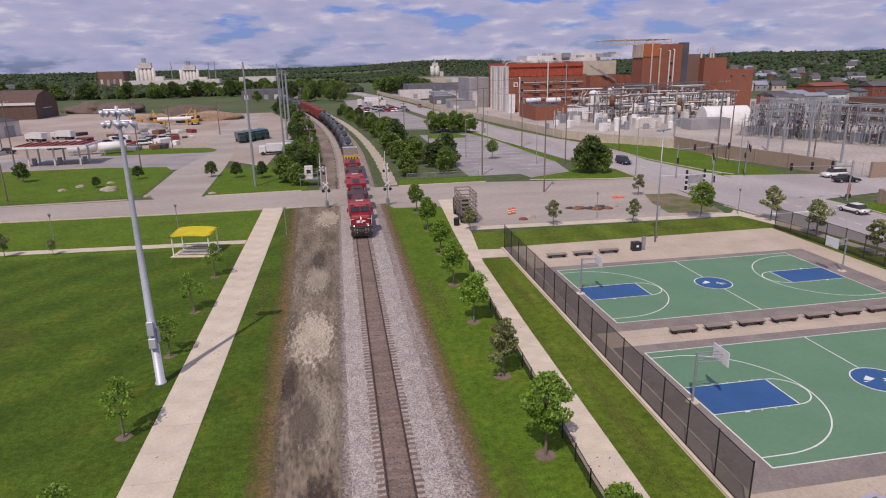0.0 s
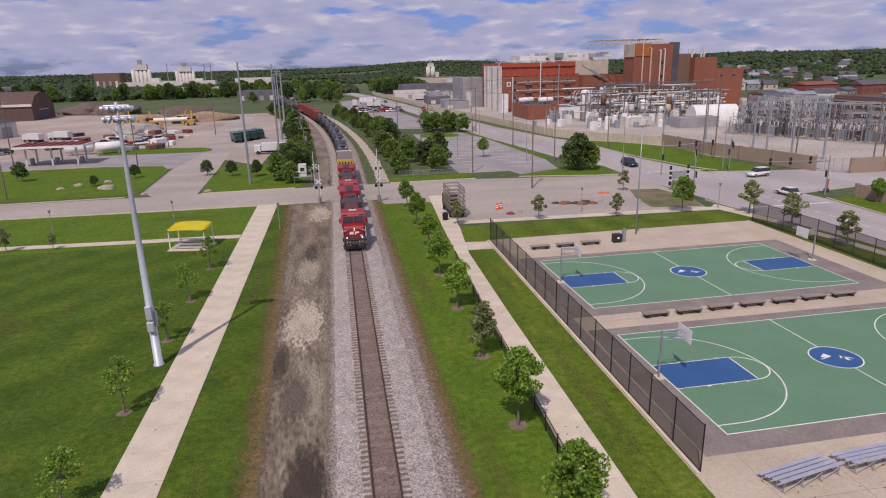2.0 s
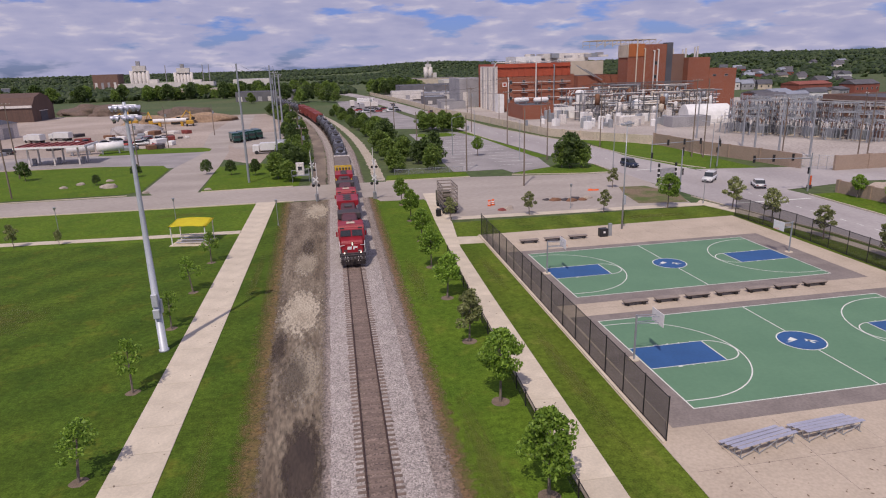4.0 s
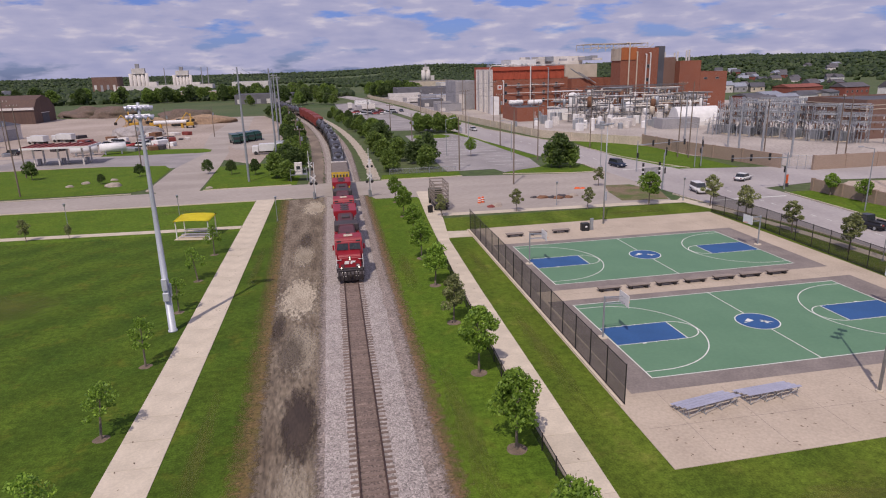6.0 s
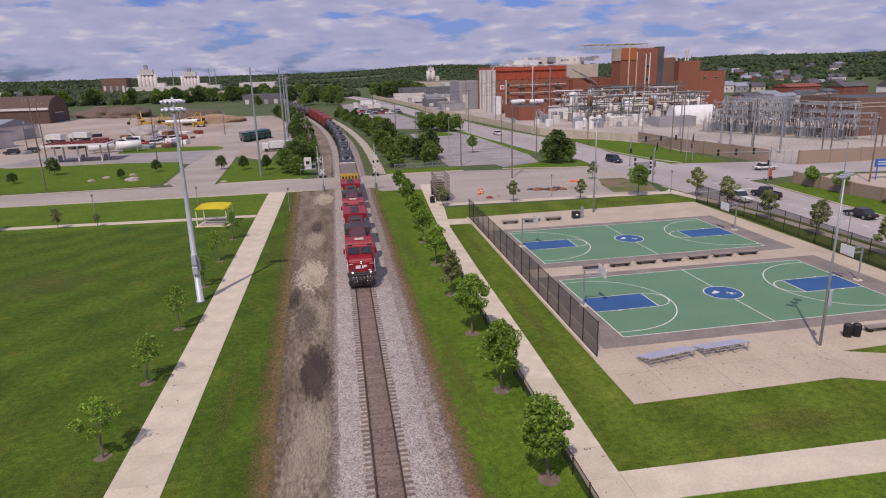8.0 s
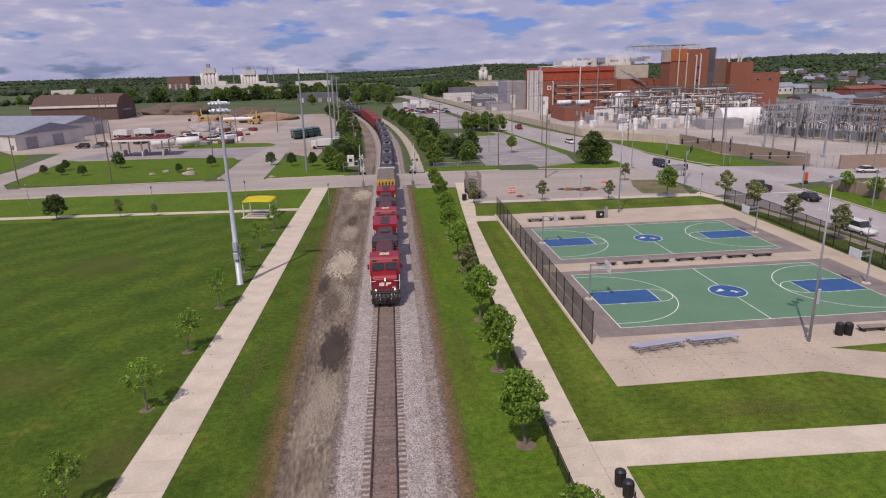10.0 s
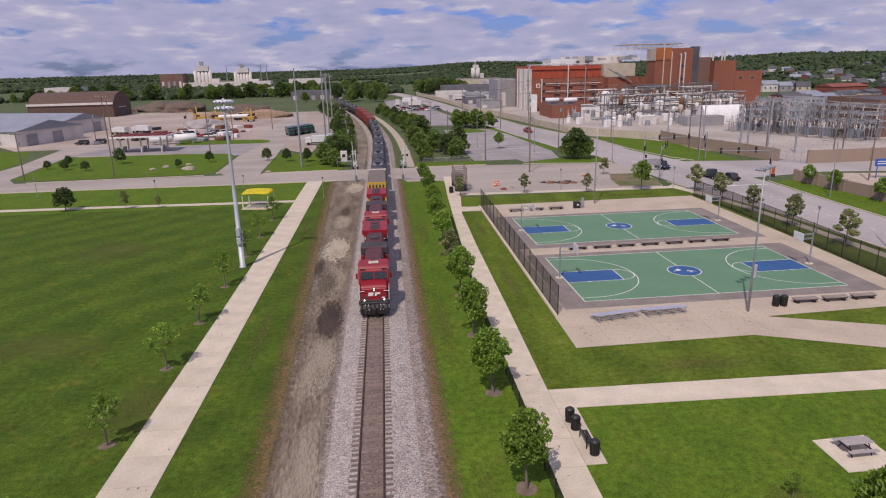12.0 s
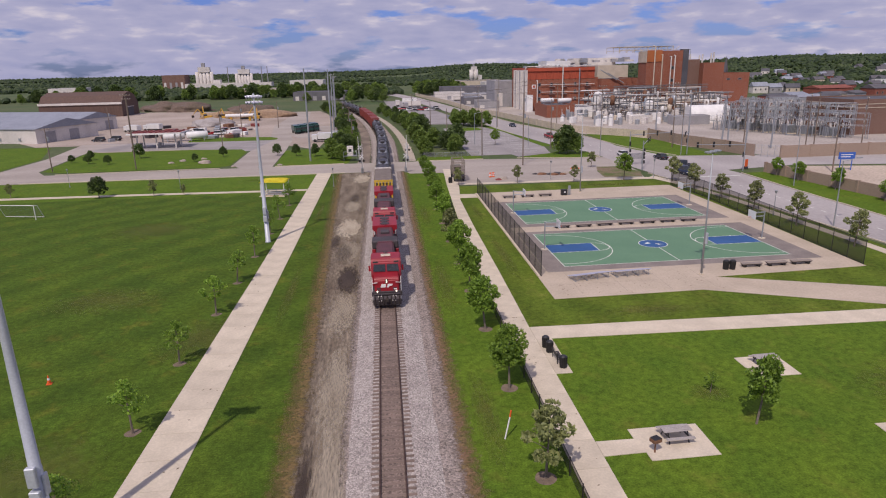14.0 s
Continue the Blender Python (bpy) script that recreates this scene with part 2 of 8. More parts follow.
LOT = mat("old_asphalt_lot", (0.33, 0.305, 0.295), (0.24, 0.22, 0.215), 0.12, 3, 0.9, bump=0.08, grain=0.15)
YARD = mat("yard_gravel", (0.42, 0.345, 0.29), (0.29, 0.235, 0.19), 0.03, 1.2, 0.95, bump=0.2, grain=0.2)
DIRT = mat("bare_dirt", (0.27, 0.215, 0.165), (0.155, 0.12, 0.095), 0.22, 5, 0.95, bump=0.3, grain=0.25, stretch=(1, 0.35, 1))
PALEDIRT = mat("pale_packed_gravel", (0.46, 0.40, 0.32), (0.38, 0.32, 0.25), 0.8, 9, 0.95, bump=0.3, grain=0.25)
BALLAST = stone_mat("ballast_stone", (0.40, 0.352, 0.318), (0.335, 0.29, 0.262), 11.5)
BALLAST2 = stone_mat("dusty_ballast", (0.27, 0.22, 0.20), (0.33, 0.27, 0.25))
FOURFOOT = stone_mat("oily_brown_ballast", (0.215, 0.158, 0.128), (0.165, 0.12, 0.098), 9.0)
TIE = mat("weathered_sleeper_wood", (0.215, 0.158, 0.128), (0.155, 0.112, 0.092), 1.2, 20, 0.9, bump=0.4, grain=0.3, piece=0.2, stretch=(0.3, 2, 1))
RAIL = mat("rusty_rail_steel", (0.085, 0.048, 0.038), (0.055, 0.032, 0.026), 2, 30, 0.75, 0.2, bump=0.1)
GREEN = mat("court_green_paint", (0.118, 0.238, 0.138), (0.102, 0.215, 0.124), 0.2, 3, 0.75, bump=0.03, grain=0.05)
BLUE = mat("court_blue_paint", (0.024, 0.098, 0.26), (0.02, 0.084, 0.225), 0.4, 4, 0.7, bump=0.03, grain=0.06)
LINE = mat("white_line_paint", (0.72, 0.74, 0.68), (0.62, 0.64, 0.58), 1, 8, 0.8, bump=0, grain=0.08)
WHITE = mat("white_paint", (0.78, 0.77, 0.75), (0.68, 0.67, 0.65), 0.5, 6, 0.6, bump=0.03, grain=0.06)
GREYSTEEL = mat("galvanised_steel", (0.40, 0.42, 0.44), (0.33, 0.35, 0.37), 1.5, 12, 0.5, 0.55, bump=0.03, grain=0.1)
POLEGREY = mat("grey_pole_paint", (0.50, 0.53, 0.57), (0.44, 0.47, 0.51), 0.8, 10, 0.5, 0.25, bump=0.02, grain=0.08)
ALU = mat("aluminium_plank", (0.50, 0.505, 0.59), (0.43, 0.435, 0.52), 1, 10, 0.45, 0.35, bump=0.02, grain=0.08)
BLACK = mat("black_coated_steel", (0.018, 0.017, 0.017), (0.028, 0.026, 0.026), 2, 15, 0.5, 0.2, bump=0.02)
PLASTIC = mat("black_plastic", (0.016, 0.016, 0.018), (0.024, 0.024, 0.026), 2, 15, 0.5, 0, bump=0.05)
CHAINLINK = mesh_cloth("black_chain_link", (0.022, 0.019, 0.018), 0.58)
GREYLINK = mesh_cloth("grey_chain_link", (0.3, 0.3, 0.3), 0.22)
TABLEGREY = mat("weathered_grey_plank", (0.40, 0.36, 0.34), (0.32, 0.29, 0.27), 2, 20, 0.8, bump=0.2, stretch=(0.3, 2, 2))
BENCHWOOD = mat("weathered_bench_plank", (0.30, 0.25, 0.215), (0.22, 0.18, 0.155), 2, 20, 0.8, bump=0.2, stretch=(0.3, 2, 2))
WOOD = mat("utility_pole_wood", (0.21, 0.165, 0.13), (0.15, 0.115, 0.09), 1, 20, 0.9, bump=0.3, stretch=(3, 3, 0.2))
BARK = mat("tree_bark", (0.22, 0.18, 0.145), (0.15, 0.12, 0.095), 3, 25, 0.95, bump=0.5)
MULCH = mat("mulch_ring", (0.21, 0.155, 0.11), (0.14, 0.105, 0.075), 2, 20, 0.95, bump=0.5)
YELLOW = mat("yellow_canopy_fabric", (0.86, 0.76, 0.05), (0.80, 0.68, 0.04), 1, 10, 0.7, bump=0.05, grain=0.05)
LEAF_A = leaf_mat("young_maple_leaf", (0.092, 0.185, 0.020), (0.29, 0.45, 0.055))
LEAF_B = leaf_mat("dull_leaf", (0.15, 0.18, 0.065), (0.34, 0.36, 0.14))
LEAF_C = leaf_mat("wood_leaf", (0.075, 0.14, 0.024), (0.24, 0.34, 0.06))
LEAF_E = leaf_mat("far_wood_leaf", (0.022, 0.046, 0.015), (0.075, 0.115, 0.033))
LEAF_D = leaf_mat("dark_leaf", (0.040, 0.078, 0.018), (0.12, 0.185, 0.04))
RED = mat("locomotive_red_paint", (0.31, 0.011, 0.021), (0.25, 0.010, 0.018), 0.6, 8, 0.45, bump=0.02, grain=0.08)
OLDRED = mat("faded_hood_red", (0.115, 0.036, 0.044), (0.078, 0.030, 0.036), 0.8, 9, 0.7, bump=0.04, grain=0.15)
SOOT = mat("sooty_grey_steel", (0.075, 0.062, 0.066), (0.05, 0.043, 0.046), 1, 10, 0.7, 0.2, bump=0.05)
TANKBLACK = mat("black_tank_paint", (0.026, 0.024, 0.025), (0.055, 0.048, 0.046), 0.7, 8, 0.42, 0.1, bump=0.03, grain=0.25)
BOGIE = mat("bogie_steel", (0.035, 0.028, 0.025), (0.055, 0.043, 0.036), 2, 15, 0.8, 0.3, bump=0.05)
HOPPER = mat("dusty_hopper_paint", (0.155, 0.125, 0.105), (0.20, 0.165, 0.14), 0.8, 7, 0.8, bump=0.05, grain=0.2)
WARN = mat("warning_yellow_paint", (0.62, 0.40, 0.04), (0.5, 0.32, 0.04), 1, 10, 0.6, bump=0.02)
CARRED = mat("faded_wagon_red", (0.24, 0.045, 0.035), (0.17, 0.035, 0.03), 0.6, 8, 0.7, bump=0.03)
GLASS = mat("dark_glass", (0.03, 0.035, 0.04), (0.04, 0.045, 0.05), 1, 4, 0.08, 0, bump=0)
LAMP = glow_mat("headlight_glow", (1.0, 0.93, 0.75), 1.3)
BRICK = brick_mat("red_brick", (0.29, 0.088, 0.045), (0.235, 0.072, 0.040), (0.30, 0.2, 0.16))
REDPANEL = mat("red_wall_panel", (0.40, 0.075, 0.035), (0.34, 0.065, 0.03), 0.2, 4, 0.7, bump=0.02)
DARKBRICK = brick_mat("brown_brick", (0.21, 0.115, 0.085), (0.17, 0.092, 0.07), (0.25, 0.19, 0.16))
TANWALL = brick_mat("tan_block_wall", (0.36, 0.265, 0.20), (0.30, 0.215, 0.165), (0.4, 0.32, 0.26))
PALEWALL = mat("pale_plaster_wall", (0.66, 0.62, 0.58), (0.55, 0.515, 0.48), 0.2, 3, 0.85, bump=0.03)
BEIGE = mat("beige_cladding", (0.55, 0.47, 0.37), (0.47, 0.40, 0.31), 0.3, 4, 0.8, bump=0.02)
GREYWALL = mat("grey_cladding", (0.34, 0.33, 0.34), (0.27, 0.265, 0.275), 0.2, 3, 0.8, bump=0.02)
DARKROOF = mat("dark_flat_roof", (0.10, 0.10, 0.115), (0.07, 0.07, 0.08), 0.1, 2, 0.9, bump=0.05)
DARKWALL = mat("dark_grey_cladding", (0.16, 0.155, 0.165), (0.12, 0.118, 0.13), 0.2, 3, 0.8, bump=0.02)
DARKSTEEL = mat("dark_weathered_steel", (0.20, 0.20, 0.205), (0.14, 0.138, 0.14), 1.2, 10, 0.7, 0.4, bump=0.03)
BLUEROOF = mat("grey_blue_metal_roof", (0.30, 0.32, 0.37), (0.25, 0.27, 0.31), 0.2, 3, 0.6, 0.2, bump=0.03)
BARNBROWN = mat("brown_barn_cladding", (0.125, 0.075, 0.058), (0.10, 0.062, 0.05), 0.3, 3, 0.85, bump=0.05, stretch=(4, 4, 0.2))
RUST = mat("rusty_steel", (0.24, 0.12, 0.07), (0.17, 0.085, 0.05), 1, 10, 0.85, 0.2, bump=0.05)
ORANGE = mat("safety_orange", (0.75, 0.12, 0.02), (0.65, 0.10, 0.02), 2, 10, 0.6, bump=0.02)
MACHINE = mat("machine_yellow", (0.55, 0.31, 0.03), (0.45, 0.25, 0.03), 1, 10, 0.6, bump=0.02)
SIGNBLUE = mat("sign_blue", (0.03, 0.12, 0.45), (0.03, 0.10, 0.4), 1, 8, 0.5, bump=0)
TYRE = mat("tyre_rubber", (0.02, 0.02, 0.02), (0.03, 0.03, 0.03), 3, 20, 0.85, bump=0.05)
ROCK = mat("boulder", (0.40, 0.34, 0.28), (0.3, 0.25, 0.21), 1, 8, 0.9, bump=0.4)


# ---------------------------------------------------------------- building helpers
def mesh(name, verts, faces, material, smooth=False):
    me = bpy.data.meshes.new(name)
    me.from_pydata(verts, [], faces)
    me.materials.append(material)
    if smooth:
        me.polygons.foreach_set("use_smooth", [True] * len(me.polygons))
    me.update()
    return me


def thing(name, label, category, at=(0, 0, 0), turn=0.0, group="", kind=""):
    e = new(name)
    e.location, e.rotation_euler = at, (0, 0, radians(turn))
    return tagged(e, label, category, group, kind)


def part(name, bm, material, parent=None, label="", smooth=False):
    me = bpy.data.meshes.new(name)
    bm.normal_update()
    bm.to_mesh(me)
    bm.free()
    me.materials.append(material)
    if smooth:
        me.polygons.foreach_set("use_smooth", [True] * len(me.polygons))
    ob = new(name, me)
    if parent:
        ob.parent = parent
    return tagged(ob, label)


def box(bm, x0, x1, y0, y1, z0, z1, bevel=0.0):
    v = [bm.verts.new(p) for p in ((x0, y0, z0), (x1, y0, z0), (x1, y1, z0), (x0, y1, z0), (x0, y0, z1), (x1, y0, z1), (x1, y1, z1), (x0, y1, z1))]
    f = [bm.faces.new([v[i] for i in q]) for q in ((3, 2, 1, 0), (4, 5, 6, 7), (0, 1, 5, 4), (1, 2, 6, 5), (2, 3, 7, 6), (3, 0, 4, 7))]
    if bevel:
        bmesh.ops.bevel(bm, geom=list({e for q in f for e in q.edges}), offset=bevel, segments=1, affect="EDGES")
    return bm


def one(*a, **k):
    return box(bmesh.new(), *a, **k)


def tube(bm, p0, p1, r0, r1=None, n=8):
    p0, p1, r1 = Vector(p0), Vector(p1), r0 if r1 is None else r1
    q = (p1 - p0).to_track_quat("Z", "Y")
    rings = []
    for p, r in ((p0, r0), (p1, r1)):
        rings.append([bm.verts.new(p + q @ Vector((r * math.cos(6.28319 * i / n), r * math.sin(6.28319 * i / n), 0))) for i in range(n)])
    for i in range(n):
        bm.faces.new((rings[0][i], rings[0][(i + 1) % n], rings[1][(i + 1) % n], rings[1][i]))
    bm.faces.new(rings[0][::-1]), bm.faces.new(rings[1])
    return bm


def pipe(*a, **k):
    return tube(bmesh.new(), *a, **k)


def lathe(bm, rows, axis="Z", n=16, at=(0, 0, 0)):
    """A body of revolution from rows of (along, radius)."""
    rings = []
    for h, r in rows:
        ring = []
        for i in range(n):
            c, s = r * math.cos(6.28319 * i / n), r * math.sin(6.28319 * i / n)
            p = {"Z": (c, s, h), "Y": (s, h, c), "X": (h, c, s)}[axis]
            ring.append(bm.verts.new((p[0] + at[0], p[1] + at[1], p[2] + at[2])))
        rings.append(ring)
    for a, b in zip(rings, rings[1:]):
        for i in range(n):
            bm.faces.new((a[i], a[(i + 1) % n], b[(i + 1) % n], b[i]))
    bm.faces.new(rings[0][::-1]), bm.faces.new(rings[-1])
    return bm


def prism(bm, profile, y0, y1, axis="Y"):
    """A closed profile of (x, z) drawn out along y (or of (y, z) along x)."""
    def at(p, s):
        return (p[0], s, p[1]) if axis == "Y" else (s, p[0], p[1])
    a, b = [bm.verts.new(at(p, y0)) for p in profile], [bm.verts.new(at(p, y1)) for p in profile]
    k = len(profile)
    for i in range(k):
        bm.faces.new((a[i], a[(i + 1) % k], b[(i + 1) % k], b[i]))
    bm.faces.new(a[::-1]), bm.faces.new(b)
    bmesh.ops.recalc_face_normals(bm, faces=bm.faces)
    return bm


def sheet(name, outline, z, material, label="", category="", thick=0.0, parent=None, kind="structure"):
    """A flat area from its corners; with a thickness it is a slab from z - thick up to z."""
    bm = bmesh.new()
    top = [bm.verts.new((x, y, z)) for x, y in outline]
    f = bm.faces.new(top)
    if f.normal.z < 0 or sum(a[0] * b[1] - b[0] * a[1] for a, b in zip(outline, outline[1:] + outline[:1])) < 0:
        f.normal_flip()
    if thick:
        r = bmesh.ops.extrude_face_region(bm, geom=[f])
        for v in r["geom"]:
            if isinstance(v, bmesh.types.BMVert):
                v.co.z -= thick
        bmesh.ops.recalc_face_normals(bm, faces=bm.faces)
    ob = part(name, bm, material, parent)
    return tagged(ob, label, category, "", kind)


def ribbon(name, left, right, y0, y1, z, material, rough=0.0, step=1.0, crown=0.0, label="", category="", seed=0):
    """A strip of ground along the track between two edges, each a number or a function of y, with a ragged border."""
    n = int((y1 - y0) / step) + 1
    verts, faces = [], []
    for i in range(n):
        y = y0 + i * (y1 - y0) / (n - 1)
        a, b = (e(y) if callable(e) else e for e in (left, right))
        a += rough * (noise.noise((y * 0.35, seed, 0)) + 0.6 * noise.noise((y * 1.3, seed, 3)))
        b += rough * (noise.noise((y * 0.35, seed, 7)) + 0.6 * noise.noise((y * 1.3, seed, 9)))
        d = track_x(y)
        for k in range(7):
            s = k / 6
            verts.append((a + (b - a) * s + d, y, z + crown * (1 - abs(2 * s - 1) ** 3)))
    for i in range(n - 1):
        for k in range(6):
            p = i * 7 + k
            faces.append((p, p + 1, p + 8, p + 7))
    ob = new(name, mesh(name, verts, faces, material, True))
    return tagged(ob, label, category, "", "structure")


def track_x(y):
    """The track runs straight and then bends away in a wide arc."""
    return 0.0 if y < 130 else -(y - 130) ** 2 / 2260.0


# ---------------------------------------------------------------- ground and hills
def hill(x, y):
    """Flat town ground that rises to low wooded hills far off, higher to the east."""
    r, a = math.hypot(x, y - 100), math.atan2(x, y - 100)
    east = min(1.0, max(0.0, (a - 0.30) / 0.35))
    mid = math.exp(-((a - 0.17) / 0.13) ** 2)
    near, far = 900 - 330 * east, 2600 - 1300 * east
    s = min(1.0, max(0.0, (r - near) / (far - near)))
    top = 7 + 20 * east + 22 * mid * (1 - east)
    return s * s * (3 - 2 * s) * top * (1 + 0.35 * noise.noise((x / 420, y / 420, 1.7)) * min(1, r / 900)) - 0.02


def make_ground():
    radii = [0, 40, 80, 120, 180, 260, 340, 420, 500, 600, 700, 820, 950, 1100, 1250, 1400, 1600, 1800, 2050, 2300, 2600, 3000, 3500, 4000, 4600]
    n = 160
    verts, faces = [(0, 100, hill(0, 100))], []
    for r in radii[1:]:
        for i in range(n):
            x, y = r * math.sin(2 * math.pi * i / n), 100 + r * math.cos(2 * math.pi * i / n)
            verts.append((x, y, hill(x, y)))
    for i in range(n):
        faces.append((0, 1 + (i + 1) % n, 1 + i))
        for k in range(len(radii) - 2):
            a, b = 1 + k * n + i, 1 + k * n + (i + 1) % n
            faces.append((a, b, b + n, a + n))
    tagged(new("ground", mesh("ground", verts, faces, WILD, True)), "rough green ground reaching to low hills", "ground", "", "structure")


make_ground()
sheet("lawn_west", [(-14, -90), (-14, 101.6), (-2, 101.6), (-2, -90)], 0.006, FIELD, "mown green grass strip beside the railway", "grass")
sheet("lawn_fence", [(2, -90), (2, 101), (15, 101), (13.6, 79), (12.4, 46), (11.9, 24), (11.9, -90)], 0.006, GRASS, "mown green grass between railway and walk", "grass")
sheet("lawn_south", [(11.9, -90), (11.9, 5), (47, 4.5), (66, 4), (66, -90)], 0.006, GRASS, "mown green picnic lawn", "grass")
sheet("lawn_east", [(11.9, 5), (11.9, 24), (12.4, 46), (13.6, 79), (56, 79), (63, 60), (64, 27), (65, 4), (47, 4.5)], 0.006, COURTLAWN, "mown green park grass", "grass")
sheet("sports_field", [(-150, -90), (-150, 79.5), (-14.1, 79.5), (-14.1, -90)], 0.008, FIELD, "dark green mown sports field with mower lanes", "grass")
sheet("lawn_road_verge", [(-150, 79.5), (-150, 103), (-15.5, 101.9), (-15.5, 79.5)], 0.006, GRASS, "mown grass verge along the road", "grass")

# roads
sheet("road", [(-100, 102.6), (-60, 102.6), (-30, 101.9), (-15, 102), (15, 101.2), (58, 101.5), (58, 113), (50, 112.7), (26, 116.6), (-11, 117), (-36, 115.8), (-82, 114.8), (-100, 116)], 0.022, ROAD, "worn pale concrete cross road", "road")
sheet("avenue", [(66, -60), (65, 27), (63.6, 42), (62.6, 60), (59.3, 77), (57.5, 100), (56.6, 124), (51.5, 139.4), (46.5, 178), (43, 215), (39.5, 262), (34, 320), (27.3, 383), (20.8, 463), (8, 545), (-12, 640), (0, 640), (18.2, 561), (30.5, 483), (39.1, 395), (46.1, 317), (51.6, 266), (55.8, 218), (63.0, 180), (67.7, 162.5), (69.5, 134), (73.1, 110.7), (76.6, 83), (75.9, 63), (75.6, 40), (77, -60)], 0.028, AVENUE, "wide grey concrete avenue", "road")
sheet("side_road", [(74, 86), (94, 90), (114, 86.5), (170, 76), (170, 92), (120, 103), (89, 108), (73.4, 111)], 0.034, AVENUE, "side road at the crossing", "road")
sheet("works_lot", [(15.3, 82.2), (55, 81.2), (57, 90), (57.5, 101.5), (15, 101.4), (5, 101.2), (6.0, 97.5), (13.5, 97)], 0.026, ROAD, "bare concrete lot dug up for works", "lot")
sheet("parking_lot", [(24, 124), (35, 124), (36, 119), (46, 124), (48, 140), (44.6, 185), (40.8, 206), (24, 206)], 0.02, LOT, "old cracked asphalt parking lot", "parking lot")
sheet("parking_island", [(25.5, 196), (30, 193), (37, 194.5), (39, 199), (37, 205.5), (27, 205.5)], 0.03, GRASS, "round-ended grass island in the parking lot", "grass")
sheet("far_lot", [(16, 228), (38, 222), (35, 262), (30, 320), (23.5, 383), (17, 440), (2, 440), (6, 300)], 0.02, LOT, "far grey asphalt lot", "parking lot")
sheet("branch_road", [(-84, 103.5), (-100, 103.5), (-160, 99), (-160, 107), (-108, 112), (-97.4, 123.5), (-97.7, 147), (-104, 185), (-88, 185), (-93, 168), (-86.8, 121), (-82, 114)], 0.03, ROAD, "pale concrete branch road", "road")
sheet("yard", [(-215, 250), (-160, 230), (-118, 182), (-103, 182), (-90, 160), (-48, 160), (-42, 178), (-20, 150), (-17, 260), (-36, 340), (-75, 345), (-120, 372), (-215, 385)], 0.016, YARD, "bare tan gravel works yard", "yard")
sheet("yard_apron", [(-98, 163), (-60, 161), (-42, 152), (-38, 152), (-36.5, 183), (-66, 183.5), (-98, 187)], 0.024, LOT, "grey asphalt apron at the pumps", "yard")
sheet("driveway", [(-36, 115.5), (-28, 114.8), (-29.4, 150), (-31.5, 181), (-34, 196), (-33, 232), (-41, 336), (-49, 336), (-47, 240), (-41.5, 196), (-38, 182), (-40.3, 150), (-39, 121)], 0.03, ROAD, "pale concrete driveway", "driveway")
sheet("lorry_lot", [(-33.8, 198), (-30, 185), (-17.5, 186), (-19.6, 237), (-33, 232)], 0.026, ROAD, "grey concrete lorry lot", "lot")
sheet("grass_island", [(-86, 121), (-79.5, 117.6), (-42, 118.3), (-39.6, 121), (-41, 150), (-44, 157), (-60, 160), (-88, 160), (-92, 163)], 0.028, GRASS, "green grass island between roads", "grass")
sheet("grass_strip", [(-68, 183.5), (-40, 182.2), (-37.4, 184), (-37.8, 189.5), (-41, 193.5), (-62, 198.5), (-70, 195)], 0.034, GRASS, "grass strip in front of the yard", "grass")
sheet("verge_track_side", [(-27.5, 116.2), (-9, 117.2), (-8, 150), (-20, 152), (-29.5, 150)], 0.02, GRASS, "grass beside the level crossing", "grass")
sheet("grass_west_far", [(-160, 107.5), (-109, 112.5), (-98.5, 124), (-99, 147), (-112, 180), (-150, 186), (-190, 175)], 0.012, GRASS, "grass below the white sheds", "grass")
sheet("verge_parking", [(8.5, 117), (26, 117.2), (26.5, 123.5), (9.3, 123.8)], 0.024, GRASS, "grass verge by the parking lot", "grass")
sheet("verge_big_tree", [(35, 117), (50, 113.6), (56, 113.6), (56, 123.5), (49, 128), (46.2, 124), (38, 119.8)], 0.026, GRASS, "grass verge under the large tree", "grass")
sheet("verge_avenue", [(47.6, 139), (50.8, 139), (48.4, 160), (46.2, 178), (42.7, 215), (39.2, 262), (36.4, 262), (40.6, 206), (44.5, 185)], 0.032, GRASS, "grass verge along the avenue", "grass")
sheet("works_verge", [(47, 83.4), (55, 82.3), (57.2, 89), (55, 97), (50, 97.5), (48, 91)], 0.036, mat("trampled_grass", (0.19, 0.14, 0.085), (0.085, 0.115, 0.022), 0.25, 6, 0.95, bump=0.4, grain=0.4, lo=0.4, hi=0.6), "half-bare trampled grass corner beside the works lot", "grass")
sheet("corner_lawn", [(70.5, 169.4), (68.7, 134.5), (73.1, 110.7), (74.9, 108.1), (86.7, 105.0), (86.2, 115.3), (86.2, 148.0), (79.9, 160.6)], 0.03, GRASS, "green corner lawn before the factory wall", "grass")
sheet("east_lawn", [(77.3, 82), (82, 82), (85.2, 52), (90, 0), (90, -40), (77.2, -40), (76.2, 40), (76.5, 63)], 0.03, GRASS, "grass east of the avenue", "grass")
sheet("warehouse_yard", [(33, 520), (45, 385), (49, 300), (56, 262), (62, 262), (74, 332), (140, 360), (140, 520)], 0.010, LOT, "grey asphalt round the low warehouses", "yard")
sheet("factory_yard", [(56, 262), (61, 222), (66, 186), (75, 147), (93, 119), (99, 99), (170, 95), (230, 150), (230, 330), (62, 330)], 0.012, mat("factory_gravel", (0.44, 0.39, 0.345), (0.34, 0.295, 0.26), 0.06, 1.5, 0.95, bump=0.1), "pale gravel factory ground", "yard")
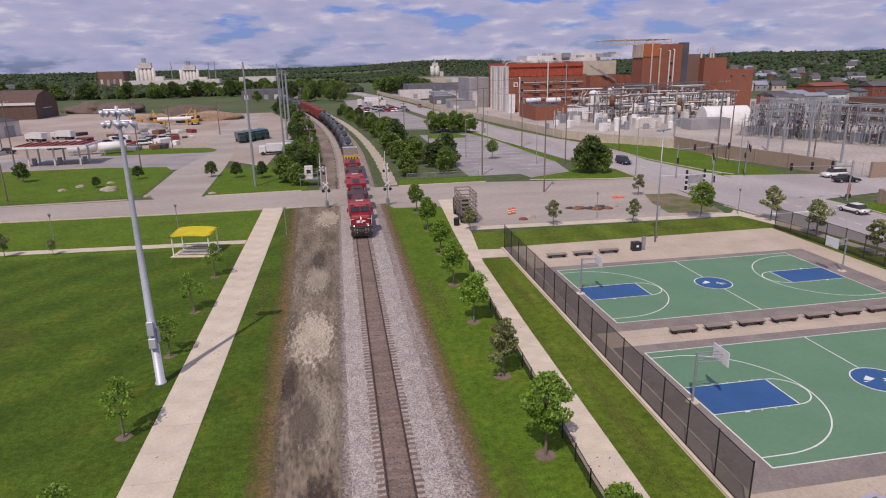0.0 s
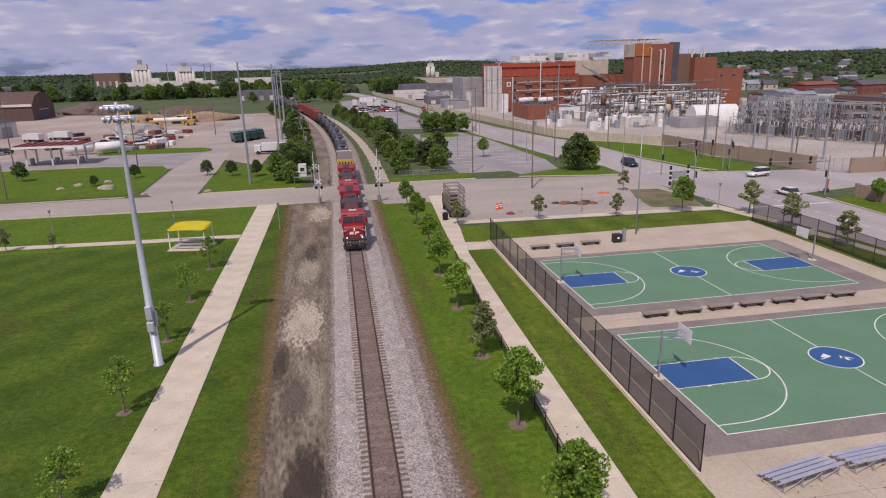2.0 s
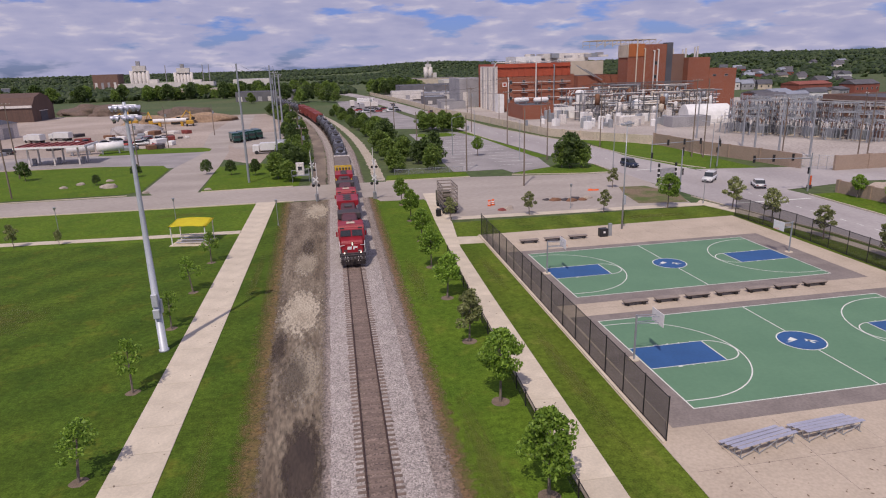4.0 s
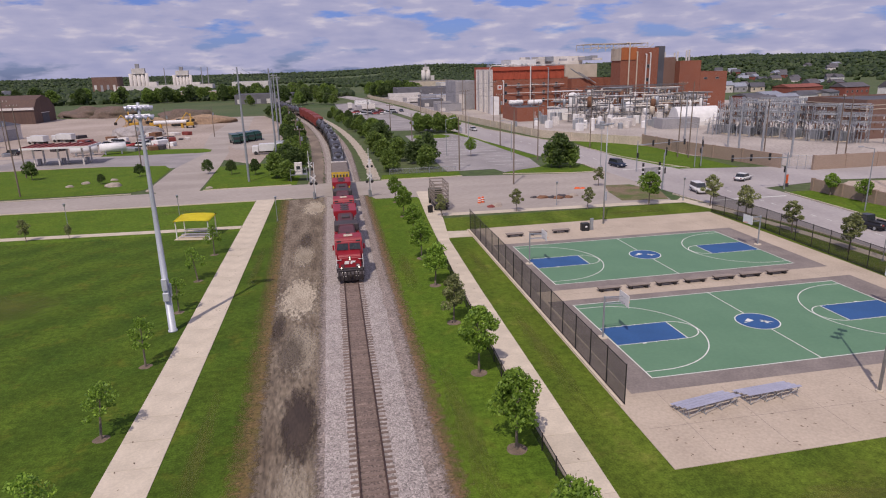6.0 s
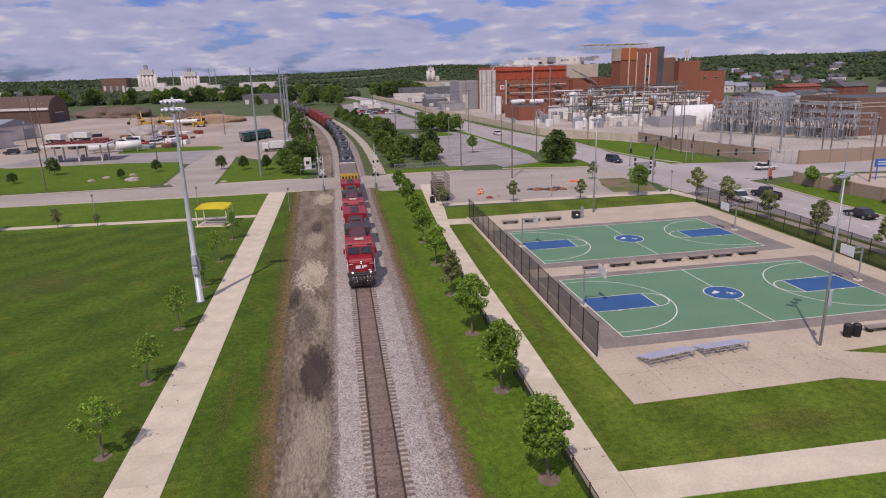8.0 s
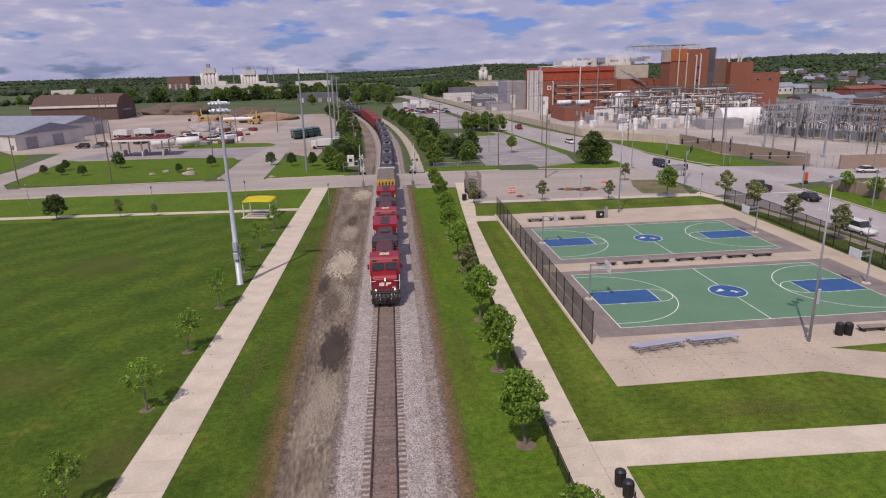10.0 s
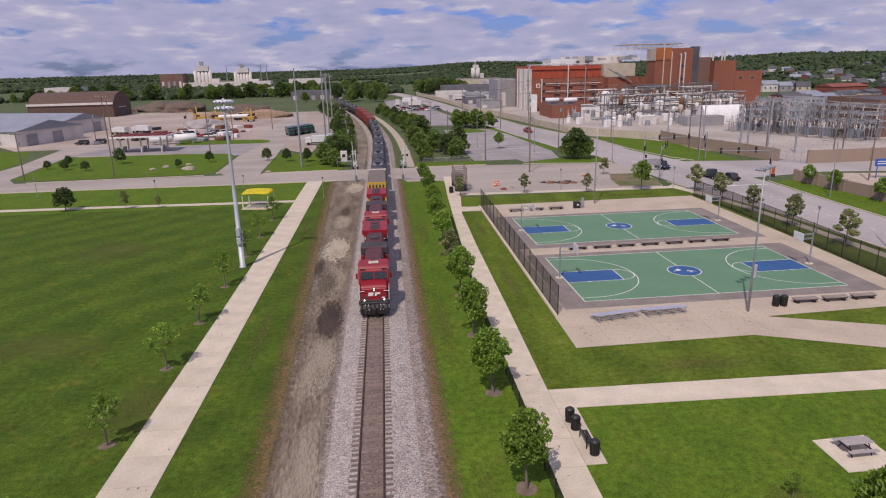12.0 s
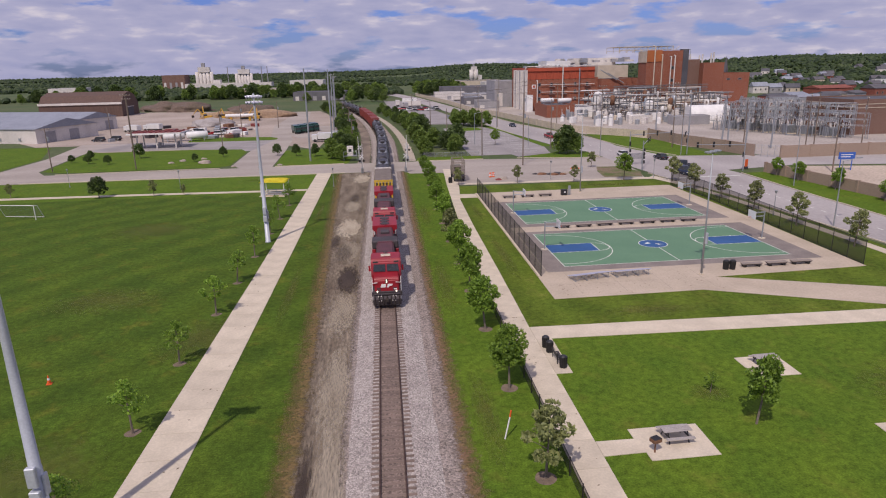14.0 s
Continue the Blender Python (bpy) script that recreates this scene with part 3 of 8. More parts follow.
sheet("east_yard", [(86, 82), (89, 50), (94, 0), (190, 0), (190, 74), (114, 84), (95, 88)], 0.014, mat("tan_yard_concrete", (0.50, 0.41, 0.32), (0.42, 0.34, 0.27), 0.08, 2, 0.95, bump=0.05), "pale tan yard behind the brown wall", "yard")
EARTH = mat("earth_heap", (0.15, 0.105, 0.085), (0.11, 0.085, 0.06), 0.1, 1.0, 0.95, bump=0.3)
SAND = mat("sandy_bank", (0.36, 0.25, 0.155), (0.25, 0.165, 0.105), 0.08, 1.0, 0.95, bump=0.3)
GRAVELHEAP = mat("grey_gravel_heap", (0.36, 0.33, 0.32), (0.29, 0.265, 0.26), 0.2, 2.0, 0.95, bump=0.3)
for i, (x, y, r, soil, tint) in enumerate([(-138, 392, 19, EARTH, "dark brown"), (-120, 376, 14, EARTH, "dark brown"), (-74, 330, 15, EARTH, "dark brown"), (-62, 306, 17, SAND, "sandy"), (-84, 300, 11, SAND, "sandy"), (-76, 252, 9.5, GRAVELHEAP, "grey gravel")]):
    bm = bmesh.new()
    bmesh.ops.create_icosphere(bm, subdivisions=4, radius=1)
    for v in bm.verts:
        d = 1 + 0.35 * noise.noise(v.co * 2.2 + Vector((i * 5, 0, 0)))
        v.co = Vector((v.co.x * r * d, v.co.y * r * 0.6 * d, max(-0.2, v.co.z) * (5.4 if soil is EARTH else 3.6) * d))
    ob = part("earth_mound", bm, soil, None, "", True)
    ob.location = (x, y, 0)
    tagged(ob, tint + " heap of loose material in the yard", "earth mound")


def kerb(points, name="kerb"):
    """A concrete kerb, 15 cm high, along a line of points."""
    bm = bmesh.new()
    for (x0, y0), (x1, y1) in zip(points, points[1:]):
        d = Vector((x1 - x0, y1 - y0, 0)).normalized()
        n = Vector((-d.y, d.x, 0)) * 0.1
        q = [Vector((x0, y0, 0)) + n, Vector((x0, y0, 0)) - n, Vector((x1, y1, 0)) - n, Vector((x1, y1, 0)) + n]
        v = [bm.verts.new(p) for p in q] + [bm.verts.new(p + Vector((0, 0, 0.16))) for p in q]
        for k in ((4, 5, 6, 7), (0, 1, 5, 4), (1, 2, 6, 5), (2, 3, 7, 6), (3, 0, 4, 7)):
            bm.faces.new([v[j] for j in k])
    bmesh.ops.recalc_face_normals(bm, faces=bm.faces)
    tagged(part(name, bm, CONCRETE), "pale concrete kerb along the road", "kerb", "", "structure")


kerb([(-82, 102.5), (-60, 102.5), (-30, 101.8), (-15.6, 101.9)])
kerb([(-12.4, 101.9), (-9, 101.9)])
kerb([(-80, 115), (-41, 116.4)])
kerb([(-27.4, 116.3), (-10, 117.1)])
kerb([(8.6, 116.9), (26, 116.9)]), kerb([(35, 116.6), (50, 113.2), (56.2, 113.2), (56.4, 124)])
kerb([(65.2, 0), (64.8, 27), (63.4, 42), (62.4, 60), (59.2, 77), (57.8, 86)])
kerb([(77, 0), (75.8, 40), (76.1, 63), (76.9, 82)]), kerb([(76, 111.4), (73.2, 118), (69.7, 134), (67.9, 162.5), (63.2, 180), (56, 218), (51.8, 266)])
kerb([(46.3, 178), (42.8, 215), (39.3, 262)])


# ---------------------------------------------------------------- walks
def slabs(name, left, right, y0, y1, length, label):
    """A concrete walk: separate slabs with open joints on a darker bed."""
    walk_ = thing(name, label, "walk", kind="structure")
    even = not (callable(left) or callable(right))
    n = round((y1 - y0) / length)
    shared = None
    for i in range(n):
        a, b = y0 + i * length, y0 + (i + 1) * length - 0.025
        if even and shared:
            ob = new("slab", shared)
        else:
            l0, l1 = (left(a), left(b)) if callable(left) else (left, left)
            r0, r1 = (right(a), right(b)) if callable(right) else (right, right)
            v = [(l0, 0, -0.05), (r0, 0, -0.05), (r1, b - a, -0.05), (l1, b - a, -0.05), (l0, 0, 0.05), (r0, 0, 0.05), (r1, b - a, 0.05), (l1, b - a, 0.05)]
            shared = mesh("slab", v, [(4, 5, 6, 7), (0, 1, 5, 4), (1, 2, 6, 5), (2, 3, 7, 6), (3, 0, 4, 7)], CONCRETE)
            ob = new("slab", shared)
        ob.location = (0, a, random.uniform(-0.004, 0.004))
        ob.parent = walk_
    return walk_


def edge(*pts):
    def at(y):
        for (ya, xa), (yb, xb) in zip(pts, pts[1:]):
            if y <= yb:
                return xa + (xb - xa) * (y - ya) / (yb - ya)
        return pts[-1][1]
    return at


slabs("walk_west", edge((-60, -16.25), (-14, -15.95), (24, -15.6), (102, -15.5)), edge((-60, -12.95), (-14, -12.72), (24, -12.52), (102, -12.15)), -60, 101.4, 3.07, "pale concrete park walk in square slabs")
slabs("walk_east", edge((-60, 10.75), (24, 10.75), (46, 11.4), (79.5, 12.8), (101, 14.0)), edge((-60, 12.95), (6, 12.95), (23, 13.2), (46, 13.4), (66, 13.8), (79, 15.2), (101, 16.7)), -60, 101, 3.0, "pale concrete walk between fence and court lawn")
W = "pale concrete walk across the park"
sheet("walk_field", [(-150, 84), (-75, 82.8), (-48, 82.2), (-29, 81.2), (-15.6, 80.8), (-15.6, 82.6), (-29, 83), (-48, 84), (-75, 84.8), (-150, 86)], 0.05, CONCRETE, W, "walk", 0.05)
sheet("walk_lot", [(15.35, 80.6), (56, 79.3), (57.6, 83), (56, 81.3), (15.8, 82.4)], 0.05, CONCRETE, W, "walk", 0.05)
sheet("walk_avenue", [(56, 79.3), (58.6, 70), (60.2, 55), (61.3, 27), (62.5, -40), (64, -40), (62.8, 27), (61.7, 55), (59.9, 72), (57.6, 83)], 0.05, CONCRETE, "pale concrete walk along the avenue", "walk", 0.05)
sheet("walk_cross", [(12.97, 3.7), (47, 3.1), (110, 2.0), (110, 4.8), (47, 5.9), (12.97, 6.4)], 0.05, CONCRETE, W, "walk", 0.05)
sheet("walk_court", [(13.9, 67.2), (17.2, 67.0), (17.2, 70.4), (14.3, 70.8)], 0.05, CONCRETE, W, "walk", 0.05)
sheet("bench_pad_far", [(27.9, -5.5), (31.5, -5.5), (31.5, -2.05), (27.9, -2.2)], 0.05, CONCRETE, "square concrete table pad in the grass", "pad", 0.05)
sheet("bench_pad_near", [(15.7, -14.7), (20.15, -14.6), (20.2, -11.1), (15.5, -11.2), (15.5, -12.3), (12.97, -12.3), (12.97, -13.9), (15.7, -13.8)], 0.05, CONCRETE, "concrete table pad joined to the walk", "pad", 0.05)
sheet("bench_pad_east", [(31.8, -16.5), (36, -16.5), (36, -12.6), (31.8, -12.6)], 0.05, CONCRETE, "square concrete table pad in the grass", "pad", 0.05)
sheet("bin_pad", [(12.97, -2.9), (14.3, -2.9), (14.35, 3.66), (12.97, 3.68)], 0.046, CONCRETE, "concrete pad for the litter bins", "pad", 0.05)

# court pad and the two courts
sheet("court_pad", [(17.2, 13.2), (33.4, 13.6), (48.7, 7.0), (75, -3.5), (75, 2.5), (52.4, 11.5), (36.7, 17.4), (55.6, 18.4), (56.2, 45), (56.0, 71.9), (17.2, 71.0)], 0.045, PADCON, "tan concrete pad round the basketball courts", "court pad", 0.05)
for y0, tag in ((23.7, "near"), (45.25, "far")):
    sheet("court_margin", [(18.7, y0 - 1.9), (53.0, y0 - 1.5), (53.0, y0 + 16.9), (18.9, y0 + 16.7)], 0.05, MARGIN, "dark worn margin round the court", "court margin")


def ring_strip(bm, cx, cy, r, w, a0, a1, z, n=40):
    """A painted arc of width w."""
    prev = None
    for i in range(n + 1):
        a = radians(a0 + (a1 - a0) * i / n)
        p = [bm.verts.new((cx + (r + s) * math.cos(a), cy + (r + s) * math.sin(a), z)) for s in (-w / 2, w / 2)]
        if prev:
            bm.faces.new((prev[0], prev[1], p[1], p[0]))
        prev = p


def flat(bm, x0, x1, y0, y1, z):
    bm.faces.new([bm.verts.new(p) for p in ((x0, y0, z), (x1, y0, z), (x1, y1, z), (x0, y1, z))])


def court(x0, y0, turn):
    """A full court 28.65 x 15.24 m, its own corner at 0, 0: paint in layers, lines on top."""
    c = thing("basketball_court", "green basketball court with blue keys and white lines", "court", (x0, y0, 0.055), turn, "basketball courts", "structure")
    LX, LY, m, lw = 28.65, 15.24, 7.62, 0.10
    bm = bmesh.new()
    flat(bm, 0, LX, 0, LY, 0)
    part("green_field", bm, GREEN, c, "green court paint")
    for k in (0, 1):
        bm = bmesh.new()
        a, b = (0.05, 6.35) if k == 0 else (LX - 6.35, LX - 0.05)
        flat(bm, a, b, m - 1.83, m + 1.83, 0.004)
        part("key", bm, BLUE, c, "blue painted key")
    bm = bmesh.new()
    v = [bm.verts.new((LX / 2 + 1.8 * math.cos(i * 0.19635), m + 1.8 * math.sin(i * 0.19635), 0.004)) for i in range(32)]
    bm.faces.new(v)
    part("centre_disc", bm, BLUE, c, "blue centre circle")
    bm = bmesh.new()
    for q in ((-lw, LX + lw, -lw, 0), (-lw, LX + lw, LY, LY + lw), (-lw, 0, 0, LY), (LX, LX + lw, 0, LY), (LX / 2 - lw / 2, LX / 2 + lw / 2, 0, m - 1.85), (LX / 2 - lw / 2, LX / 2 + lw / 2, m + 1.85, LY)):
        flat(bm, *q, 0.008)
    part("boundary_line", bm, LINE, c, "white boundary lines")
    bm = bmesh.new()
    ring_strip(bm, LX / 2, m, 1.85, lw, 0, 360, 0.008, 56)
    part("centre_ring", bm, LINE, c, "white centre ring")
    for k in (0, 1):
        s, o = (1, 0) if k == 0 else (-1, LX)
        def fx(a, b):
            return min(o + s * a, o + s * b), max(o + s * a, o + s * b)
        bm = bmesh.new()
        for yy in (m - 1.83, m + 1.83):
            flat(bm, *fx(0, 6.4), yy - 0.04, yy + 0.04, 0.012)
            for d in (2.2, 3.4, 4.4, 5.4):
                flat(bm, *fx(d, d + (0.35 if d == 2.2 else 0.08)), yy - 0.18 if yy < m else yy, yy if yy < m else yy + 0.18, 0.014)
        flat(bm, *fx(6.35, 6.45), m - 1.83, m + 1.83, 0.012)
        ring_strip(bm, o + s * 6.4, m, 1.80, lw, -90 if k == 0 else 90, 90 if k == 0 else 270, 0.012)
        part("key_lines", bm, LINE, c, "white key lines and free-throw arc")
        bm = bmesh.new()
        ring_strip(bm, o + s * 1.6, m, 6.68, lw, -90 if k == 0 else 90, 90 if k == 0 else 270, 0.012, 60)
        for yy in (m - 6.68, m + 6.68):
            flat(bm, *fx(0, 1.6), yy - lw / 2, yy + lw / 2, 0.012)
        part("three_point_line", bm, LINE, c, "white three-point line")
    bm = bmesh.new()
    for pts in (((-1.1, 0.25), (-0.45, 0.75), (-0.2, 0.2), (-0.75, 0.0)), ((0.1, -0.25), (0.6, 0.0), (1.25, -0.55), (0.55, -0.3)), ((0.35, 0.15), (0.55, 0.1), (0.75, -0.75), (0.5, -0.6)), ((-1.45, -0.05), (-1.0, 0.02), (-0.75, 0.0), (-1.2, -0.12))):
        bm.faces.new([bm.verts.new((LX / 2 + x, m + y, 0.010)) for x, y in pts])
    bmesh.ops.recalc_face_normals(bm, faces=bm.faces)
    part("centre_emblem", bm, LINE, c, "white kite-like emblem")
    return c


court(21.3, 23.7, 0.8)
court(21.5, 45.2, 1.0)

# ---------------------------------------------------------------- railway
DIRT_A = faded(mat("bare_dirt_track", (0.215, 0.172, 0.122), (0.112, 0.083, 0.056), 0.75, 5, 0.95, bump=0.5, grain=0.5, stretch=(1, 0.22, 1), lo=0.36, hi=0.66), "X", -6.5, 3.0, 0.6, 2.2, 1.6)
ww = ribbon("weed_margin_west", -8.6, -4.4, -70, 101.5, 0.010, faded(mat("dry_weeds", (0.20, 0.125, 0.052), (0.135, 0.105, 0.033), 0.6, 5, 0.95, bump=0.5, grain=0.45), "X", -8.0, -3.0, 1.4, 3.0, 1.8, 0.85), 0, 2, 0, "dry brown weeds and grass edge", "grass edge", 2)
dt = ribbon("dirt_track", -7.4, 2.6, -70, 101.5, 0.012, DIRT_A, 0, 2, 0, "bare muddy service track beside the railway", "dirt track", 1)
ww.rotation_euler = dt.rotation_euler = (0, 0, radians(1.9))   # the service track closes in on the rails towards the south
ribbon("weed_margin_east", 2.0, 5.9, -70, 101, 0.017, faded(mat("dead_weeds", (0.21, 0.122, 0.068), (0.16, 0.115, 0.048), 0.6, 5, 0.95, bump=0.5, grain=0.45), "X", 1.0, 5.5, 1.1, 2.6, 2.0, 0.9), 0, 2, 0, "dry brown weeds beside the ballast", "grass edge", 3)
ribbon("dusty_ballast", -3.7, 4.5, -70, 420, 0.020, faded(stone_mat("dusty_ballast_edge", (0.235, 0.19, 0.162), (0.29, 0.24, 0.21), 8.0), "X", -3.5, 4.4, 0.6, 1.6, 3.0), 0, 2, 0.0, "dusty brown ballast edge", "ballast", 4)
ribbon("dusty_ballast_far", -3.3, 3.9, 130, 420, 0.024, BALLAST2, 0.2, 2, 0.0, "dusty brown ballast edge", "ballast", 4)
ribbon("ballast", -2.75, 3.0, -70, 420, 0.022, BALLAST, 0.14, 0.5, 0.17, "pale crushed-stone railway ballast", "ballast", 5)
ribbon("track_fill", -0.80, 0.80, -70, 420, 0.197, FOURFOOT, 0.05, 0.5, 0.0, "brown dusty stone between the rails", "ballast", 7)
for i, (y, dx, w_, l_, den) in enumerate([(64, -5.6, 1.7, 7, 0.6), (48, -5.5, 2.5, 8.5, 0.9), (35, -4.9, 1.9, 7, 0.5), (93, -4.8, 2.6, 8, 0.85), (13, -4.5, 1.8, 8, 0.5), (-3, -4.2, 1.6, 10, 0.5), (-18, -3.9, 1.5, 14, 0.55)]):
    m = faded(mat("pale_gravel_wash", (0.50, 0.43, 0.325), (0.36, 0.30, 0.22), 1.5, 14, 0.95, bump=0.3, grain=0.4), "r", 0, 1.0, 0.35, 2.6, 4.5, den)
    ob = sheet("gravel_patch", [(-1.6, -1.6), (1.6, -1.6), (1.6, 1.6), (-1.6, 1.6)], 0, m, "pale packed gravel patch on the dirt", "gravel patch")
    ob.location, ob.scale = (dx, y, 0.026 + 0.001 * i), (w_ * 0.85, l_ * 0.8, 1)
for i, (y, dx, w_, l_, den) in enumerate([(23, -4.5, 1.7, 7.2, 0.95), (34, -5.6, 1.6, 6, 0.4), (40, -7.0, 0.8, 6, 0.5), (-17, -5.3, 0.7, 10, 0.7), (71, -5.5, 1.2, 7, 0.45)]):
    m = faded(mat("damp_mud_stain", (0.040, 0.027, 0.020), (0.066, 0.046, 0.033), 1.2, 9, 0.85, bump=0.15, grain=0.3), "r", 0, 1.0, 0.45, 1.9, 3.2, den)
    ob = sheet("mud_patch", [(-1.6, -1.6), (1.6, -1.6), (1.6, 1.6), (-1.6, 1.6)], 0, m, "dark damp mud patch on the dirt track", "mud patch")
    ob.location, ob.scale = (dx, y, 0.040 + 0.001 * i), (w_ * 0.8, l_ * 0.75, 1)
for i, (x, y, w_, l_) in enumerate([(-17, 8, 5, 8), (-30, 20, 9, 6), (-22, -12, 6, 8), (6.6, 55, 1.4, 12), (6.4, 20, 1.5, 14), (6.6, -8, 1.4, 10), (15, 30, 1.2, 16), (15.3, 55, 1.0, 9), (40, -8, 9, 6), (26, 9, 8, 2.2), (45, 75, 9, 2.0), (-26, 96, 8, 2.5), (-11, 60, 0.8, 15), (-10.5, 20, 1.0, 14), (23.3, -7.2, 2.2, 2.0), (-36, 52, 10, 8)]):
    m = faded(mat("dry_grass_stain", (0.15, 0.14, 0.028), (0.11, 0.12, 0.020), 1.5, 14, 0.95, bump=0.4, grain=0.45), "r", 0, 0.9, 0.7, 2.8, 5.0, 0.38)
    ob = sheet("worn_grass", [(-1.6, -1.6), (1.6, -1.6), (1.6, 1.6), (-1.6, 1.6)], 0, m, "thin yellowish patch in the grass", "grass patch")
    ob.location, ob.scale = (x, y, 0.016 + 0.0005 * i), (w_ * 0.8, l_ * 0.8, 1)
ribbon("crossing_planks", -3.2, 3.4, 102.0, 116.4, 0.05, ROAD, 0.0, 2, 0.13, "concrete level-crossing deck", "level crossing", 6)
ribbon("second_track_bed", 6.2, 8.6, 118, 400, 0.03, PALEDIRT, 0.5, 1.0, 0, "pale gravel bed of an old siding", "gravel bed", 8)
ribbon("service_bed", -6.5, -3.4, 117, 400, 0.02, DIRT, 0.5, 1.0, 0, "bare dirt beside the track", "dirt track", 9)


def make_track():
    t = thing("railway_track", "single railway track of rusty rails on wooden sleepers", "railway track", kind="structure")
    prof = [(-0.075, 0.17), (0.075, 0.17), (0.075, 0.19), (0.015, 0.21), (0.015, 0.29), (0.042, 0.30), (0.042, 0.345), (-0.042, 0.345), (-0.042, 0.30), (-0.015, 0.29), (-0.015, 0.21), (-0.075, 0.19)]
    for s in (-0.7525, 0.7525):
        verts, faces, ys, k = [], [], list(np.arange(-70, 130, 10)) + list(np.arange(130, 425, 4)), len(prof)
        for y in ys:
            verts += [(track_x(y) + s + px, y, pz) for px, pz in prof]
        for i in range(len(ys) - 1):
            faces += [(i * k + j, i * k + (j + 1) % k, (i + 1) * k + (j + 1) % k, (i + 1) * k + j) for j in range(k)]
        ob = new("rail", mesh("rail", verts, faces, RAIL))
        ob.parent = t
    bm = one(-1.3, 1.3, -0.115, 0.115, 0.08, 0.215, bevel=0.015)
    tie = part("sleeper", bm, TIE, t)
    tie.location = (0, -30, 0)
    for i in range(1, 300):
        o = new("sleeper", tie.data)
        o.parent, y = t, -30 + i * 0.53
        o.location, o.rotation_euler = (random.uniform(-0.05, 0.05), y + random.uniform(-0.03, 0.03), random.uniform(-0.012, 0.012)), (0, 0, random.uniform(-0.015, 0.015))
    bm = bmesh.new()
    for y in list(np.arange(-70, -30.3, 0.53)) + list(np.arange(129.2, 330, 0.53)):
        x = track_x(y)
        box(bm, x - 1.3, x + 1.3, y - 0.115, y + 0.115, 0.06, 0.2)
    tagged(part("sleepers_beyond", bm, TIE, t, "sleepers farther along"), kind="stuff")


make_track()


# ---------------------------------------------------------------- train
def bogie(parent, y, axles, gap):
    """A bogie with side frames and wheels on the rails."""
    half = (axles - 1) * gap / 2
    bm = bmesh.new()
    for s in (-1, 1):
        box(bm, s * 1.05 - 0.1, s * 1.05 + 0.1, y - half - 0.6, y + half + 0.6, 0.45, 0.78, 0.04)
        for i in range(axles):
            yy = y - half + i * gap
            box(bm, s * 1.12 - 0.1, s * 1.12 + 0.1, yy - 0.2, yy + 0.2, 0.32, 0.7, 0.03)
    box(bm, -1.0, 1.0, y - 0.3, y + 0.3, 0.5, 0.9)
    b = part("bogie", bm, BOGIE, parent, "dirty steel bogie frame")
    for i in range(axles):
        yy = y - half + i * gap
        bm = pipe((-0.7, yy, 0.5), (0.7, yy, 0.5), 0.08)
        for s in (-1, 1):
            lathe(bm, [(s * 0.68, 0.5), (s * 0.72, 0.53), (s * 0.74, 0.5), (s * 0.82, 0.5)], "X", 18, (0, yy, 0.5))
        part("wheelset", bm, BOGIE, b)


